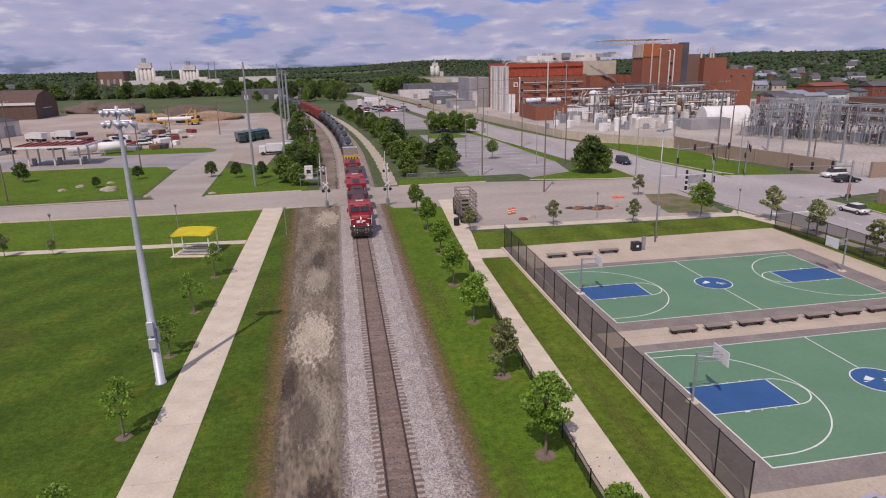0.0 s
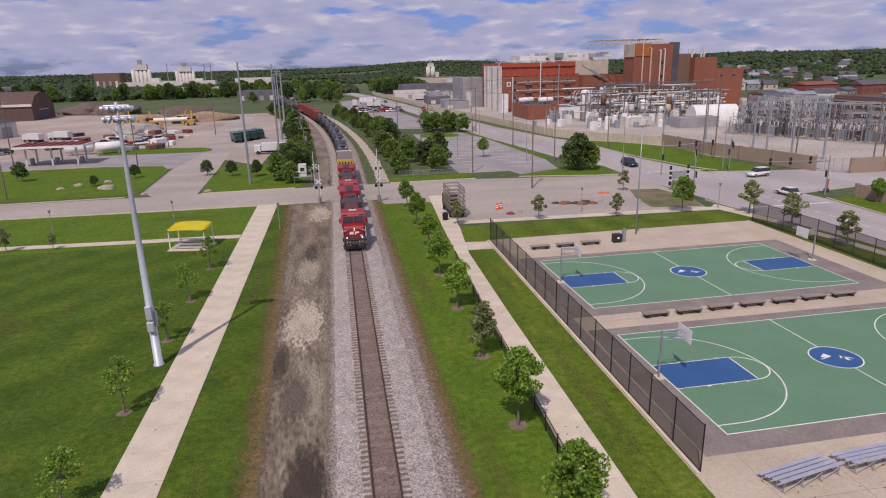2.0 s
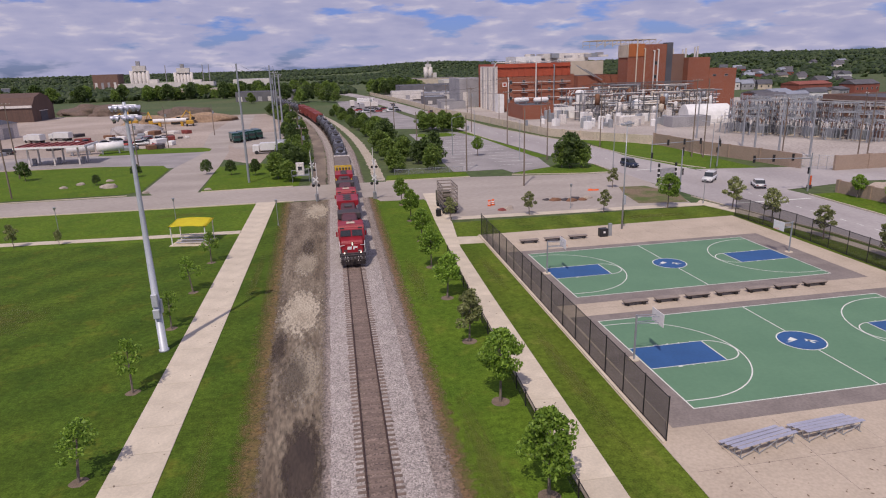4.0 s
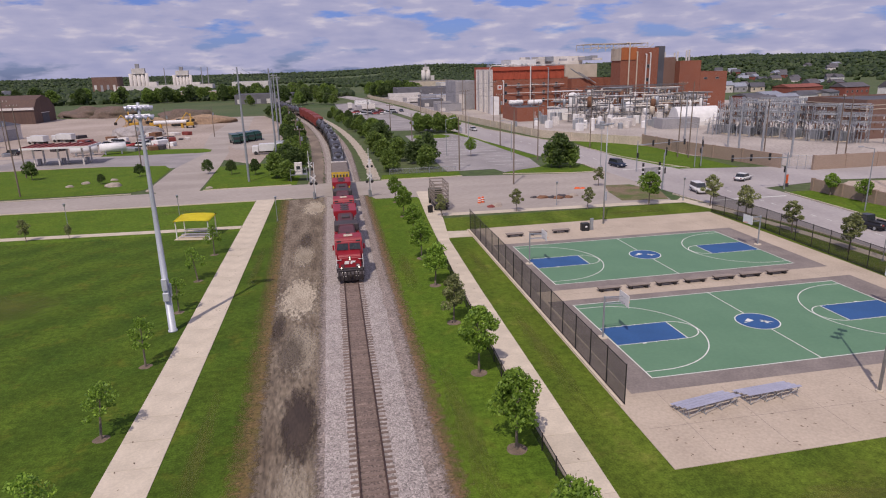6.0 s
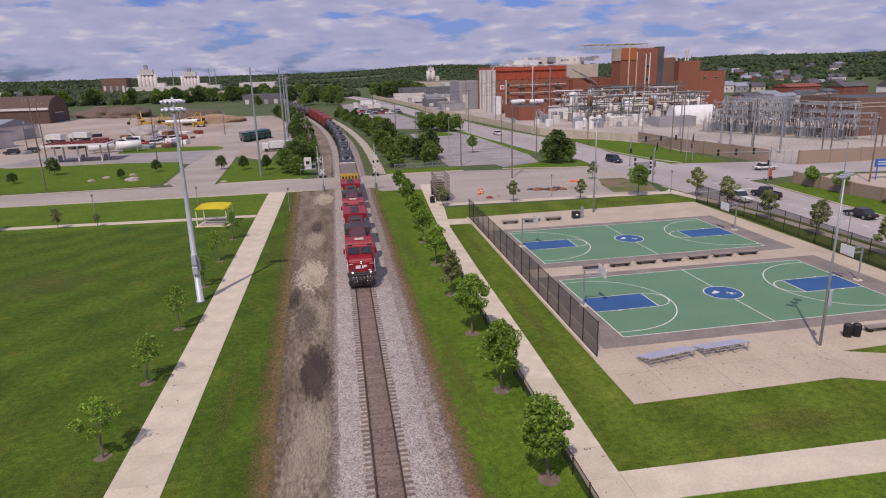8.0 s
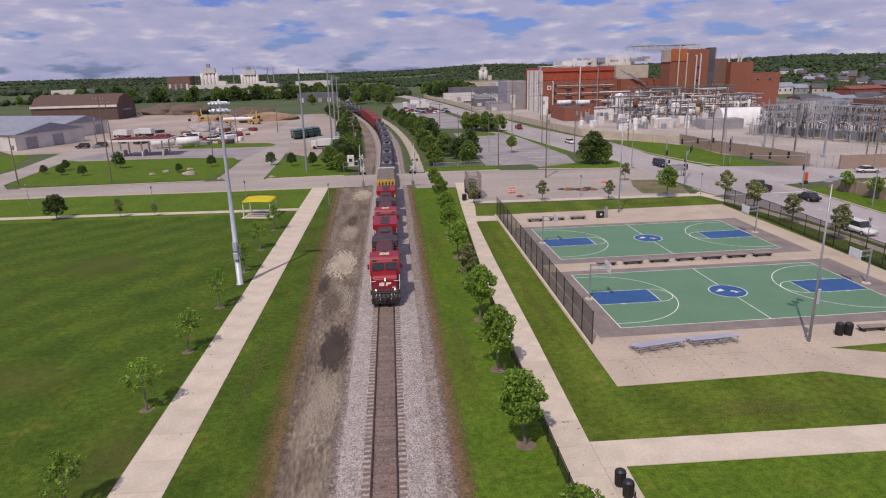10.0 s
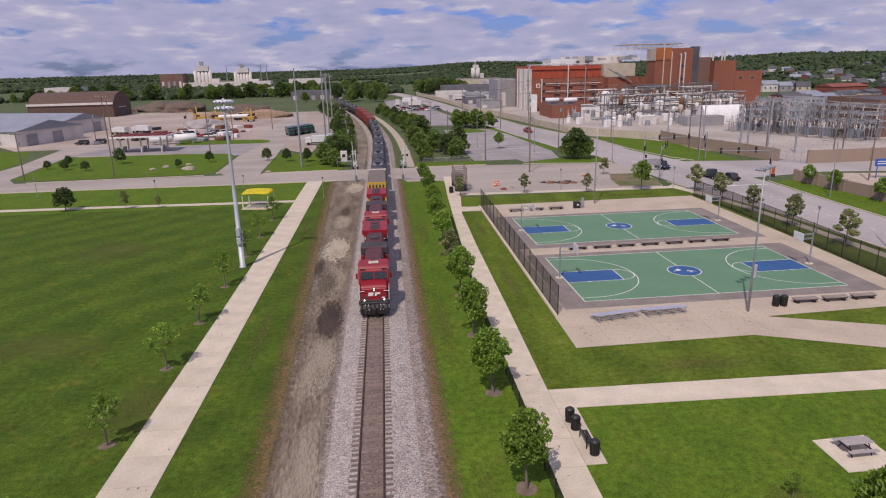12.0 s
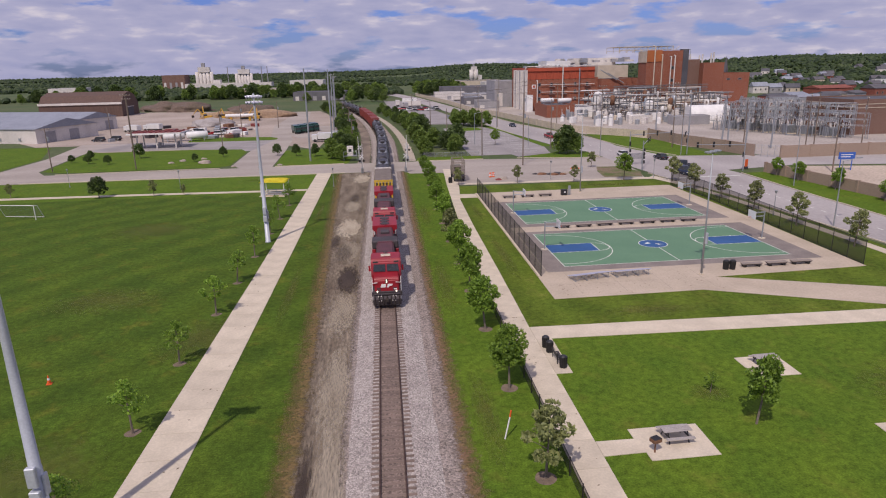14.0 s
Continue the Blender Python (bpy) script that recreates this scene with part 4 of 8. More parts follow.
def locomotive(shade=RED):
    """A six-axle diesel; its front at y = 0, running towards -y; z from the rail's top."""
    e = thing("locomotive", "red six-axle diesel locomotive with lit headlights", "locomotive", group="locomotives")
    bm = one(-1.5, 1.5, 0.5, 21.8, 1.25, 1.62, 0.03)
    box(bm, -1.5, 1.5, 0.5, 3.2, 1.1, 1.5)
    part("frame", bm, SOOT, e, "dark running board and frame")
    bm = bmesh.new()
    prism(bm, [(0.25, 0.25), (0.05, 0.95), (0.5, 1.3), (0.9, 1.3), (0.9, 0.25)], -1.4, 1.4, "X")
    part("snow_plough", bm, SOOT, e, "grimy grey pilot plough")
    bm = bmesh.new()
    prism(bm, [(0.62, 1.45), (0.62, 2.75), (0.80, 2.98), (2.35, 3.12), (2.35, 1.45)], -1.22, 1.22, "X")
    bmesh.ops.bevel(bm, geom=bm.edges[:], offset=0.08, segments=2, affect="EDGES")
    part("nose", bm, shade, e, "red nose hood")
    bm = bmesh.new()
    prism(bm, [(2.2, 1.62), (2.2, 2.95), (2.55, 4.05), (2.75, 4.35), (5.0, 4.4), (5.0, 1.62)], -1.52, 1.52, "X")
    bmesh.ops.bevel(bm, geom=bm.edges[:], offset=0.10, segments=2, affect="EDGES")
    cab = part("cab", bm, shade, e, "red full-width cab")
    for s in (-1, 1):
        bm = bmesh.new()
        x0, x1 = (0.08, 1.32) if s > 0 else (-1.32, -0.08)
        v = [bm.verts.new(p) for p in ((x0, 2.20, 3.22), (x1, 2.20, 3.16), (x1 - (0.1 if s > 0 else 0), 2.44, 3.86), (x0 + (0.1 if s < 0 else 0), 2.44, 3.86))]
        f = bm.faces.new(v)
        r = bmesh.ops.extrude_face_region(bm, geom=[f])
        for q in r["geom"]:
            if isinstance(q, bmesh.types.BMVert):
                q.co.y -= 0.03
        bmesh.ops.recalc_face_normals(bm, faces=bm.faces)
        part("windscreen", bm, GLASS, cab, "dark windscreen pane")
        part("side_window", one(s * 1.5 - 0.04, s * 1.5 + 0.04, 3.1, 4.4, 3.0, 3.75, 0.02), GLASS, cab, "dark side window")
        part("number_board", one(s * 1.05 - 0.25, s * 1.05 + 0.25, 2.52, 2.66, 3.98, 4.14), GLASS, cab)
        part("ditch_light", lathe(bmesh.new(), [(0.45, 0.085), (0.55, 0.085)], "Y", 12, (s * 0.95, 0, 1.62)), LAMP, e, "lit ditch lamp")
        bm = bmesh.new()
        for k in range(4):
            box(bm, s * 1.25 - 0.25, s * 1.25 + 0.25, 0.6 + k * 0.16, 0.95 + k * 0.16, 0.45 + k * 0.28, 0.5 + k * 0.28)
        part("step", bm, BOGIE, e, "front steps")
        bm = bmesh.new()
        tube(bm, (s * 1.42, 0.55, 0.8), (s * 1.42, 0.55, 2.5), 0.03), tube(bm, (s * 1.42, 0.55, 2.5), (s * 0.9, 0.52, 2.55), 0.03)
        tube(bm, (s * 1.42, 0.55, 2.5), (s * 1.46, 2.2, 2.6), 0.03), tube(bm, (s * 1.46, 1.4, 1.6), (s * 1.46, 1.4, 2.55), 0.025)
        part("front_handrail", bm, WHITE, e, "white front handrail")
        bm = bmesh.new()
        for k in range(12):
            tube(bm, (s * 1.46, 5.4 + k * 1.42, 1.6), (s * 1.46, 5.4 + k * 1.42, 2.6), 0.02, n=5)
        tube(bm, (s * 1.46, 5.2, 2.6), (s * 1.46, 21.4, 2.6), 0.022, n=5)
        part("side_handrail", bm, shade, e)
        for k in range(2):
            part("headlight", lathe(bmesh.new(), [(0.56, 0.075), (0.66, 0.075)], "Y", 12, (0, 0, 2.66 + s * 0.1)), LAMP, e, "lit headlamp")
            break
        part("mirror", one(s * 1.68 - 0.1, s * 1.68 + 0.1, 2.9, 2.96, 3.0, 3.6, 0.02), shade, cab)
    # plain white nose emblem and number bars
    bm = bmesh.new()
    prism(bm, [(-0.62, 2.02), (-0.55, 2.34), (-0.06, 2.36), (-0.12, 2.0)], 0.585, 0.62)
    prism(bm, [(0.04, 2.0), (0.1, 2.36), (0.6, 2.34), (0.56, 2.16), (0.24, 2.14), (0.22, 2.0)], 0.585, 0.62)
    part("nose_emblem", bm, WHITE, e, "plain white nose emblem")
    part("number_bar", one(0.7, 1.0, 0.585, 0.615, 1.75, 1.87), WHITE, e, "white number bar")
    part("lamp_housing", one(-0.14, 0.14, 0.585, 0.64, 2.42, 2.88, 0.02), BOGIE, e)
    bm = bmesh.new()
    prism(bm, [(-0.98, 1.62), (-0.98, 3.9), (-0.75, 4.2), (0.75, 4.2), (0.98, 3.9), (0.98, 1.62)], 5.0, 9.6)
    part("equipment_hood", bm, OLDRED, e, "faded dusty red hood")
    bm = bmesh.new()
    prism(bm, [(-1.0, 1.62), (-1.0, 3.95), (-0.8, 4.25), (0.8, 4.25), (1.0, 3.95), (1.0, 1.62)], 9.6, 16.4)
    part("engine_hood", bm, OLDRED, e, "faded dusty red engine hood")
    bm = one(-1.48, 1.48, 9.9, 12.1, 3.35, 4.28, 0.12)
    part("brake_grid", bm, SOOT, e, "grey dynamic-brake housing")
    for s in (-1, 1):
        part("intake_box", one(s * 1.3 - 0.2, s * 1.3 + 0.2, 9.92, 12.0, 2.5, 3.33, 0.05), shade, e, "red side intake box")
    bm = one(-0.5, 0.5, 13.2, 14.4, 4.25, 4.5, 0.05)
    part("exhaust_pipe", bm, SOOT, e, "sooty exhaust stack")
    bm = bmesh.new()
    prism(bm, [(-1.02, 1.62), (-1.02, 3.6), (-1.5, 4.0), (-1.5, 4.5), (1.5, 4.5), (1.5, 4.0), (1.02, 3.6), (1.02, 1.62)], 16.4, 21.2)
    part("radiator_hood", bm, shade, e, "red radiator hood with wide wings")
    bm = bmesh.new()
    for k in range(3):
        lathe(bm, [(4.5, 0.6), (4.56, 0.6), (4.57, 0.1)], "Z", 16, (0, 17.3 + k * 1.45, 0))
    part("radiator_fan", bm, SOOT, e, "dark roof fans")
    part("roof_panel", one(-0.5, 0.5, 3.4, 4.2, 4.38, 4.46, 0.03), BEIGE, cab, "pale roof air-conditioner")
    bm = bmesh.new()
    for k in (-0.15, 0, 0.15):
        tube(bm, (k, 4.7, 4.42), (k, 4.3, 4.6), 0.04, 0.08, 6)
    part("horn", bm, SOOT, cab)
    for k in range(7):
        part("plough_rib", one(-1.25 + k * 0.4, -1.17 + k * 0.4, 0.02, 0.3, 0.28, 1.25), BOGIE, e)
    for s in (-0.9, -0.6, 0.6, 0.9):
        part("air_hose", pipe((s, 0.4, 1.25), (s * 0.9, 0.02, 0.75), 0.035, n=5), PALEWALL, e, "pale air hose")
    for s in (-1, 1):
        part("nose_door", one(s * 0.8 - 0.2, s * 0.8 + 0.2, 0.595, 0.625, 1.55, 2.0, 0.01), OLDRED, e)
        part("wiper", pipe((s * 0.3, 2.16, 3.25), (s * 0.7, 2.34, 3.7), 0.015, n=4), BLACK, cab)
    part("anticlimber", one(-1.35, 1.35, 0.3, 0.62, 1.3, 1.44, 0.02), SOOT, e)
    part("fuel_tank", one(-1.35, 1.35, 8.4, 13.6, 0.35, 1.25, 0.15), BOGIE, e, "black fuel tank")
    part("rear_coupler", one(-0.15, 0.15, 21.6, 22.3, 0.75, 1.05), BOGIE, e)
    part("front_coupler", one(-0.15, 0.15, -0.35, 0.6, 0.75, 1.05, 0.03), BOGIE, e)
    bogie(e, 4.2, 3, 1.85), bogie(e, 18.0, 3, 1.85)
    return e


def tank_car():
    """A black tank wagon, 18 m over couplers."""
    e = thing("tank_car", "black railway tank wagon with domed fittings", "tank wagon", group="tank wagons")
    bm = bmesh.new()
    lathe(bm, [(0.75, 0.35), (0.85, 0.95), (1.1, 1.32), (1.45, 1.5), (2.0, 1.53), (16.0, 1.53), (16.55, 1.5), (16.9, 1.32), (17.15, 0.95), (17.25, 0.35)], "Y", 24, (0, 0, 2.65))
    tank = part("tank", bm, TANKBLACK, e, "glossy black tank shell", True)
    for y in (3.6, 9.0, 14.4):
        part("band", lathe(bmesh.new(), [(y - 0.09, 1.56), (y + 0.09, 1.56)], "Y", 24, (0, 0, 2.65)), TANKBLACK, tank)
    bm = bmesh.new()
    lathe(bm, [(4.1, 0.55), (4.55, 0.55), (4.65, 0.4)], "Z", 14, (0, 9, 0))
    part("dome", bm, TANKBLACK, e, "black fittings dome")
    bm = one(-0.95, 0.95, 7.6, 10.4, 4.10, 4.15)
    for x in (-0.95, 0.95):
        for y in (7.6, 9.0, 10.4):
            tube(bm, (x, y, 4.1), (x, y, 5.0), 0.03, n=5)
        tube(bm, (x, 7.6, 5.0), (x, 10.4, 5.0), 0.03, n=5)
    part("platform", bm, GREYSTEEL, e, "steel top platform with rails")
    for s in (-1, 1):
        bm = bmesh.new()
        for k in range(9):
            box(bm, s * 1.62 - 0.03, s * 1.62 + 0.03, 8.8, 9.3, 0.9 + k * 0.37, 0.94 + k * 0.37)
        tube(bm, (s * 1.62, 8.8, 0.8), (s * 1.62, 8.8, 4.2), 0.025, n=5), tube(bm, (s * 1.62, 9.3, 0.8), (s * 1.62, 9.3, 4.2), 0.025, n=5)
        part("ladder", bm, BOGIE, e)
    for y0, y1 in ((0.3, 2.6), (15.4, 17.7)):
        part("sill", one(-1.45, 1.45, y0, y1, 0.95, 1.2, 0.02), BOGIE, e, "end sill and steps")
    part("coupler", one(-0.12, 0.12, -0.15, 18.15, 0.75, 1.0), BOGIE, e)
    bogie(e, 2.4, 2, 1.75), bogie(e, 15.6, 2, 1.75)
    return e


def hopper(paint, label, warn=False):
    e = thing("hopper_car", label, "hopper wagon", group="hopper wagons")
    bm = bmesh.new()
    prism(bm, [(0.9, 2.3), (0.9, 4.45), (17.1, 4.45), (17.1, 2.3), (15.2, 1.0), (2.8, 1.0)], -1.5, 1.5, "X")
    body = part("body", bm, paint, e)
    for k in range(11):
        for s in (-1, 1):
            part("rib", one(s * 1.55 - 0.05, s * 1.55 + 0.05, 1.4 + k * 1.5, 1.52 + k * 1.5, 1.6, 4.4), paint, body)
    bm = one(-1.42, 1.42, 0.98, 17.02, 4.45, 4.56, 0.04)
    box(bm, -0.4, 0.4, 1.5, 16.5, 4.56, 4.62)
    part("roof", bm, paint, e, "dusty roof hatches")
    bm = one(-1.58, 1.58, 16.9, 17.15, 4.46, 4.75)
    part("top_rail", bm, PALEWALL if warn else paint, e)
    part("end_platform", one(-1.5, 1.5, 0.1, 1.3, 1.05, 1.25), BOGIE, e)
    part("end_platform", one(-1.5, 1.5, 16.7, 17.9, 1.05, 1.25), BOGIE, e)
    if warn:
        bm = bmesh.new()
        for k in range(6):
            part("end_post", one(-1.5 + k * 0.55, -1.24 + k * 0.55, 0.55, 0.62, 1.3, 4.75), WARN, e, "yellow end post")
        box(bm, -1.55, 1.55, 0.54, 0.64, 4.76, 5.1)
        part("end_railing", bm, WARN, e, "yellow end railing")
        part("end_bar", one(-1.55, 1.55, 0.63, 0.7, 3.9, 4.05), WARN, e)
    bogie(e, 2.4, 2, 1.75), bogie(e, 15.6, 2, 1.75)
    return e


RAIL_TOP = 0.345
TRAIN = []          # (object, metres behind the front, length)
at_m = 0.0
loco = locomotive()
TRAIN.append((loco, at_m, 22.3))
at_m += 22.6
TRAIN.append((copy_thing(loco, pose(0, 0, 0)), at_m, 22.3))
at_m += 22.7
TRAIN.append((hopper(HOPPER, "dusty grey-brown covered hopper wagon with yellow end railing", True), at_m, 18.0))
at_m += 18.3
first_tank = tank_car()
for k in range(12):
    if k == 7:
        red_car = hopper(CARRED, "faded red covered hopper wagon")
        for j in range(4):
            TRAIN.append((red_car if j == 0 else copy_thing(red_car, pose(0, 0, 0)), at_m, 18.0))
            at_m += 18.3
    TRAIN.append((first_tank if k == 0 else copy_thing(first_tank, pose(0, 0, 0)), at_m, 18.0))
    at_m += 18.3


def along(s):
    """The point on the track s metres along it from y = 0."""
    y = s
    if s > 130:
        for _ in range(20):
            d = (y - 130) / 1130.0
            y = 130 + (s - 130) / (1 + d * d / 6)
    return track_x(y), y


def run_train():
    for ob, behind, length in TRAIN:
        rows = []
        for k in range(15):
            t = k * 1.0
            front = 78.6 - 4.73 * t + behind
            xa, ya = along(front)
            xb, yb = along(front + length)
            turn = math.degrees(math.atan2(-(xb - xa), yb - ya))
            rows.append((t, pose(xa, ya, RAIL_TOP, 0, 0, turn)))
        walk(ob, rows)


# ---------------------------------------------------------------- park furniture
def flood_pole(x, y, h=20.5):
    e = thing("floodlight_pole", "tall grey steel floodlight pole with a lamp cluster", "floodlight pole", (x, y, 0), 0, "sports floodlights")
    bm = bmesh.new()
    lathe(bm, [(0, 0.42), (0.15, 0.42), (0.16, 0.33), (5.0, 0.30), (5.02, 0.28), (12, 0.2), (h - 1.4, 0.13), (h, 0.12)], "Z", 14)
    part("pole", bm, POLEGREY, e, "tapered grey steel pole", True)
    bm = one(-0.24, 0.24, -0.55, -0.28, 4.1, 5.2, 0.04)
    part("control_box", bm, POLEGREY, e, "grey control box")
    part("control_box", one(-0.26, 0.26, -0.58, -0.28, 3.1, 3.9, 0.04), POLEGREY, e, "grey control box")
    part("control_box", one(0.28, 0.42, -0.2, 0.2, 3.4, 4.6, 0.04), POLEGREY, e, "grey control box")
    for k, z in enumerate((h - 1.0, h - 0.25)):
        arm = part("cross_arm", pipe((-0.85, 0, z), (0.85, 0, z), 0.06, n=6), GREYSTEEL, e)
        for i in range(4 + k):
            s = -0.78 + i * 1.56 / (3 + k)
            for d in ((-1, 1) if i % 2 == 0 else (-1,)):
                bm = bmesh.new()
                lathe(bm, [(-0.1, 0.11), (0.1, 0.16), (0.28, 0.26), (0.31, 0.25)], "Z", 12)
                bmesh.ops.rotate(bm, verts=bm.verts, cent=(0, 0, 0), matrix=Matrix.Rotation(radians(115 * d), 3, "X"))
                bmesh.ops.rotate(bm, verts=bm.verts, cent=(0, 0, 0), matrix=Matrix.Rotation(radians(-70 + 25 * s), 3, "Z"))
                bmesh.ops.translate(bm, verts=bm.verts, vec=(s, 0.1 * d, z - 0.12))
                part("floodlight", bm, ALU, arm, "silver floodlight bowl", True)
    return e


flood_pole(-16.6, 41.6)
flood_pole(-17.3, -18.2)


def court_light(x, y, h, turn=0):
    e = thing("court_light", "slim grey light pole with three lamp heads", "light pole", (x, y, 0.045), turn, "court lights")
    bm = bmesh.new()
    lathe(bm, [(0, 0.24), (0.12, 0.24), (0.14, 0.2)], "Z", 12)
    part("footing", bm, CONCRETE, e, "round concrete footing")
    bm = bmesh.new()
    lathe(bm, [(0.13, 0.12), (h * 0.5, 0.09), (h, 0.06)], "Z", 10)
    part("pole", bm, GREYSTEEL, e, "", True)
    part("cabinet", one(-0.14, 0.14, -0.34, -0.12, 3.6, 4.9, 0.03), POLEGREY, e)
    part("cross_arm", pipe((-1.1, 0, h), (1.1, 0, h), 0.05, n=6), POLEGREY, e)
    for s in (-1.0, 0.0, 1.0):
        part("lamp_head", one(s - 0.22, s + 0.22, -0.36, 0.36, h + 0.02, h + 0.2, 0.05), GREYSTEEL, e, "grey flat lamp head")


court_light(35.6, 18.4, 13.8, 35)
court_light(37.0, 68.4, 14.3, 35)


def hoop(x, y, turn):
    e = thing("basketball_hoop", "basketball hoop with white backboard on a grey post", "basketball hoop", (x, y, 0.05), turn, "basketball hoops")
    bm = bmesh.new()
    lathe(bm, [(0, 0.45), (0.06, 0.45)], "Z", 14)
    part("base", bm, CONCRETE, e, "round concrete base")
    part("post", pipe((0, 0, 0), (0, 0, 3.75), 0.085), GREYSTEEL, e, "galvanised post")
    bm = bmesh.new()
    for z, z2 in ((3.65, 3.55), (3.1, 3.05)):
        for s in (-0.12, 0.12):
            tube(bm, (0, s, z), (1.75, s * 2, z2), 0.035, n=6)
    part("arm", bm, GREYSTEEL, e, "twin steel arms")
    part("backboard", one(1.75, 1.80, -0.9, 0.9, 2.85, 3.92, 0.015), WHITE, e, "white backboard")
    bm = bmesh.new()
    for i in range(16):
        a, b = i * 0.3927, (i + 1) * 0.3927
        tube(bm, (2.05 + 0.23 * math.cos(a), 0.23 * math.sin(a), 3.05), (2.05 + 0.23 * math.cos(b), 0.23 * math.sin(b), 3.05), 0.014, n=5)
    part("rim", bm, ORANGE, e, "orange rim")


for x, y, a in ((20.7, 31.3, 0), (21.0, 53.0, 1), (50.9, 31.7, 180), (51.3, 53.6, 181)):
    hoop(x, y, a)


def bench():
    e = thing("bench", "low backless bench of weathered planks on concrete blocks", "bench", (0, 0, 0), 0, "court benches")
    for k in range(3):
        part("plank", one(-1.25, 1.25, -0.36 + k * 0.245, -0.13 + k * 0.245, 0.38, 0.46, 0.01), BENCHWOOD, e)
    # added dark skirt: draws the shade below the seat as a solid
    part("apron", one(-1.15, 1.15, -0.30, 0.30, 0.26, 0.378), SOOT, e, "dark skirt standing in for the shade under the planks")
    for s in (-0.85, 0.85):
        part("support", one(s - 0.14, s + 0.14, -0.28, 0.28, 0, 0.258, 0.01), BLACK, e, "dark support")
    return e


BENCHES = [(26.1, 42.1, 1), (29.4, 42.2, 1), (32.7, 42.4, 1), (36.0, 42.5, 1), (39.4, 42.6, 1), (42.6, 42.7, 1), (45.9, 42.8, 1),
           (22.8, 65.4, 1), (26.2, 65.6, 1), (29.6, 65.8, 1), (42.6, 20.2, 0), (45.7, 20.2, 0), (48.8, 20.3, 0)]
first = bench()
first.matrix_basis = pose(BENCHES[0][0], BENCHES[0][1], 0.05, 0, 0, 1)
for x, y, a in BENCHES[1:]:
    copy_thing(first, pose(x, y, 0.05, 0, 0, a))


def bleacher(x, y, turn, length=4.7):
    """Aluminium stand, four rows, lowest row to the court."""
    e = thing("bleacher", "low aluminium bleacher with plank seats", "bleacher", (x, y, 0.045), turn, "bleachers")
    for k in range(4):
        part("seat_plank", one(0, length, -k * 0.46, -k * 0.46 + 0.25, 0.30 + k * 0.14, 0.345 + k * 0.14, 0.012), ALU, e)
    for i in range(4):
        s = 0.25 + i * (length - 0.5) / 3
        bm = bmesh.new()
        tube(bm, (s, 0.25, 0.03), (s, -1.42, 0.03), 0.03, n=5), tube(bm, (s, 0.2, 0.26), (s, -1.40, 0.68), 0.03, n=5)
        for k in range(4):
            tube(bm, (s, -k * 0.46 + 0.12, 0.03), (s, -k * 0.46 + 0.12, 0.3 + k * 0.13), 0.025, n=5)
        part("truss", bm, GREYSTEEL, e)
        if i < 3:
            d = (length - 0.5) / 3
            part("brace", pipe((s, -1.34, 0.08), (s + d, -1.34, 0.62), 0.022, n=5), GREYSTEEL, e)
    return e


bleacher(20.4, 19.25, 11, 4.55)
bleacher(25.5, 20.0, 5.2, 4.35)


def bin_(x, y, z, h, r, turn=0):
    e = thing("litter_bin", "black slatted litter bin", "litter bin", (x, y, z), turn, "litter bins")
    bm = bmesh.new()
    lathe(bm, [(0.02, r * 0.86), (h * 0.85, r)], "Z", 14)
    body = part("body", bm, PLASTIC, e)
    for i in range(14):
        a = i * 0.4488
        part("slat", pipe((r * 0.9 * math.cos(a), r * 0.9 * math.sin(a), 0), (r * 1.03 * math.cos(a), r * 1.03 * math.sin(a), h * 0.86), 0.03, n=4), BLACK, body)
    bm = bmesh.new()
    lathe(bm, [(h * 0.86, r * 1.05), (h * 0.9, r * 1.05), (h, r * 0.6)], "Z", 14)
    part("lid", bm, PLASTIC, e, "domed black lid")


for x, y in ((39.2, 19.7), (39.95, 19.6)):
    bin_(x, y, 0.045, 1.15, 0.32)
for x, y in ((13.35, 2.0), (13.45, 1.0), (13.8, -1.9)):
    bin_(x, y, 0.046, 1.05, 0.29)
gr = thing("park_grill", "rusty charcoal grill on a post", "grill", (16.2, -13.9, 0.05), 20)
part("post", pipe((0, 0, 0), (0, 0, 0.75), 0.05), RUST, gr)
part("firebox", one(-0.3, 0.3, -0.25, 0.25, 0.75, 1.0, 0.02), RUST, gr, "open rusty firebox")
part("grate", one(-0.28, 0.28, -0.23, 0.23, 1.0, 1.03), BLACK, gr)


def drinking_bench():
    e = thing("bench", "black metal park bench with a backrest", "bench", (13.75, -0.6, 0.046), 90, "park benches")
    for k in range(4):
        part("slat", one(-0.75, 0.75, -0.2 + k * 0.12, -0.11 + k * 0.12, 0.43, 0.46), BLACK, e)
        part("back_slat", one(-0.75, 0.75, 0.26 + k * 0.03, 0.29 + k * 0.03, 0.5 + k * 0.11, 0.58 + k * 0.11), BLACK, e)
    for s in (-0.7, 0.7):
        bm = one(s - 0.03, s + 0.03, -0.22, -0.16, 0, 0.44)
        box(bm, s - 0.03, s + 0.03, 0.24, 0.3, 0, 0.95), box(bm, s - 0.03, s + 0.03, -0.2, 0.3, 0.40, 0.435)
        part("leg_frame", bm, BLACK, e)


drinking_bench()


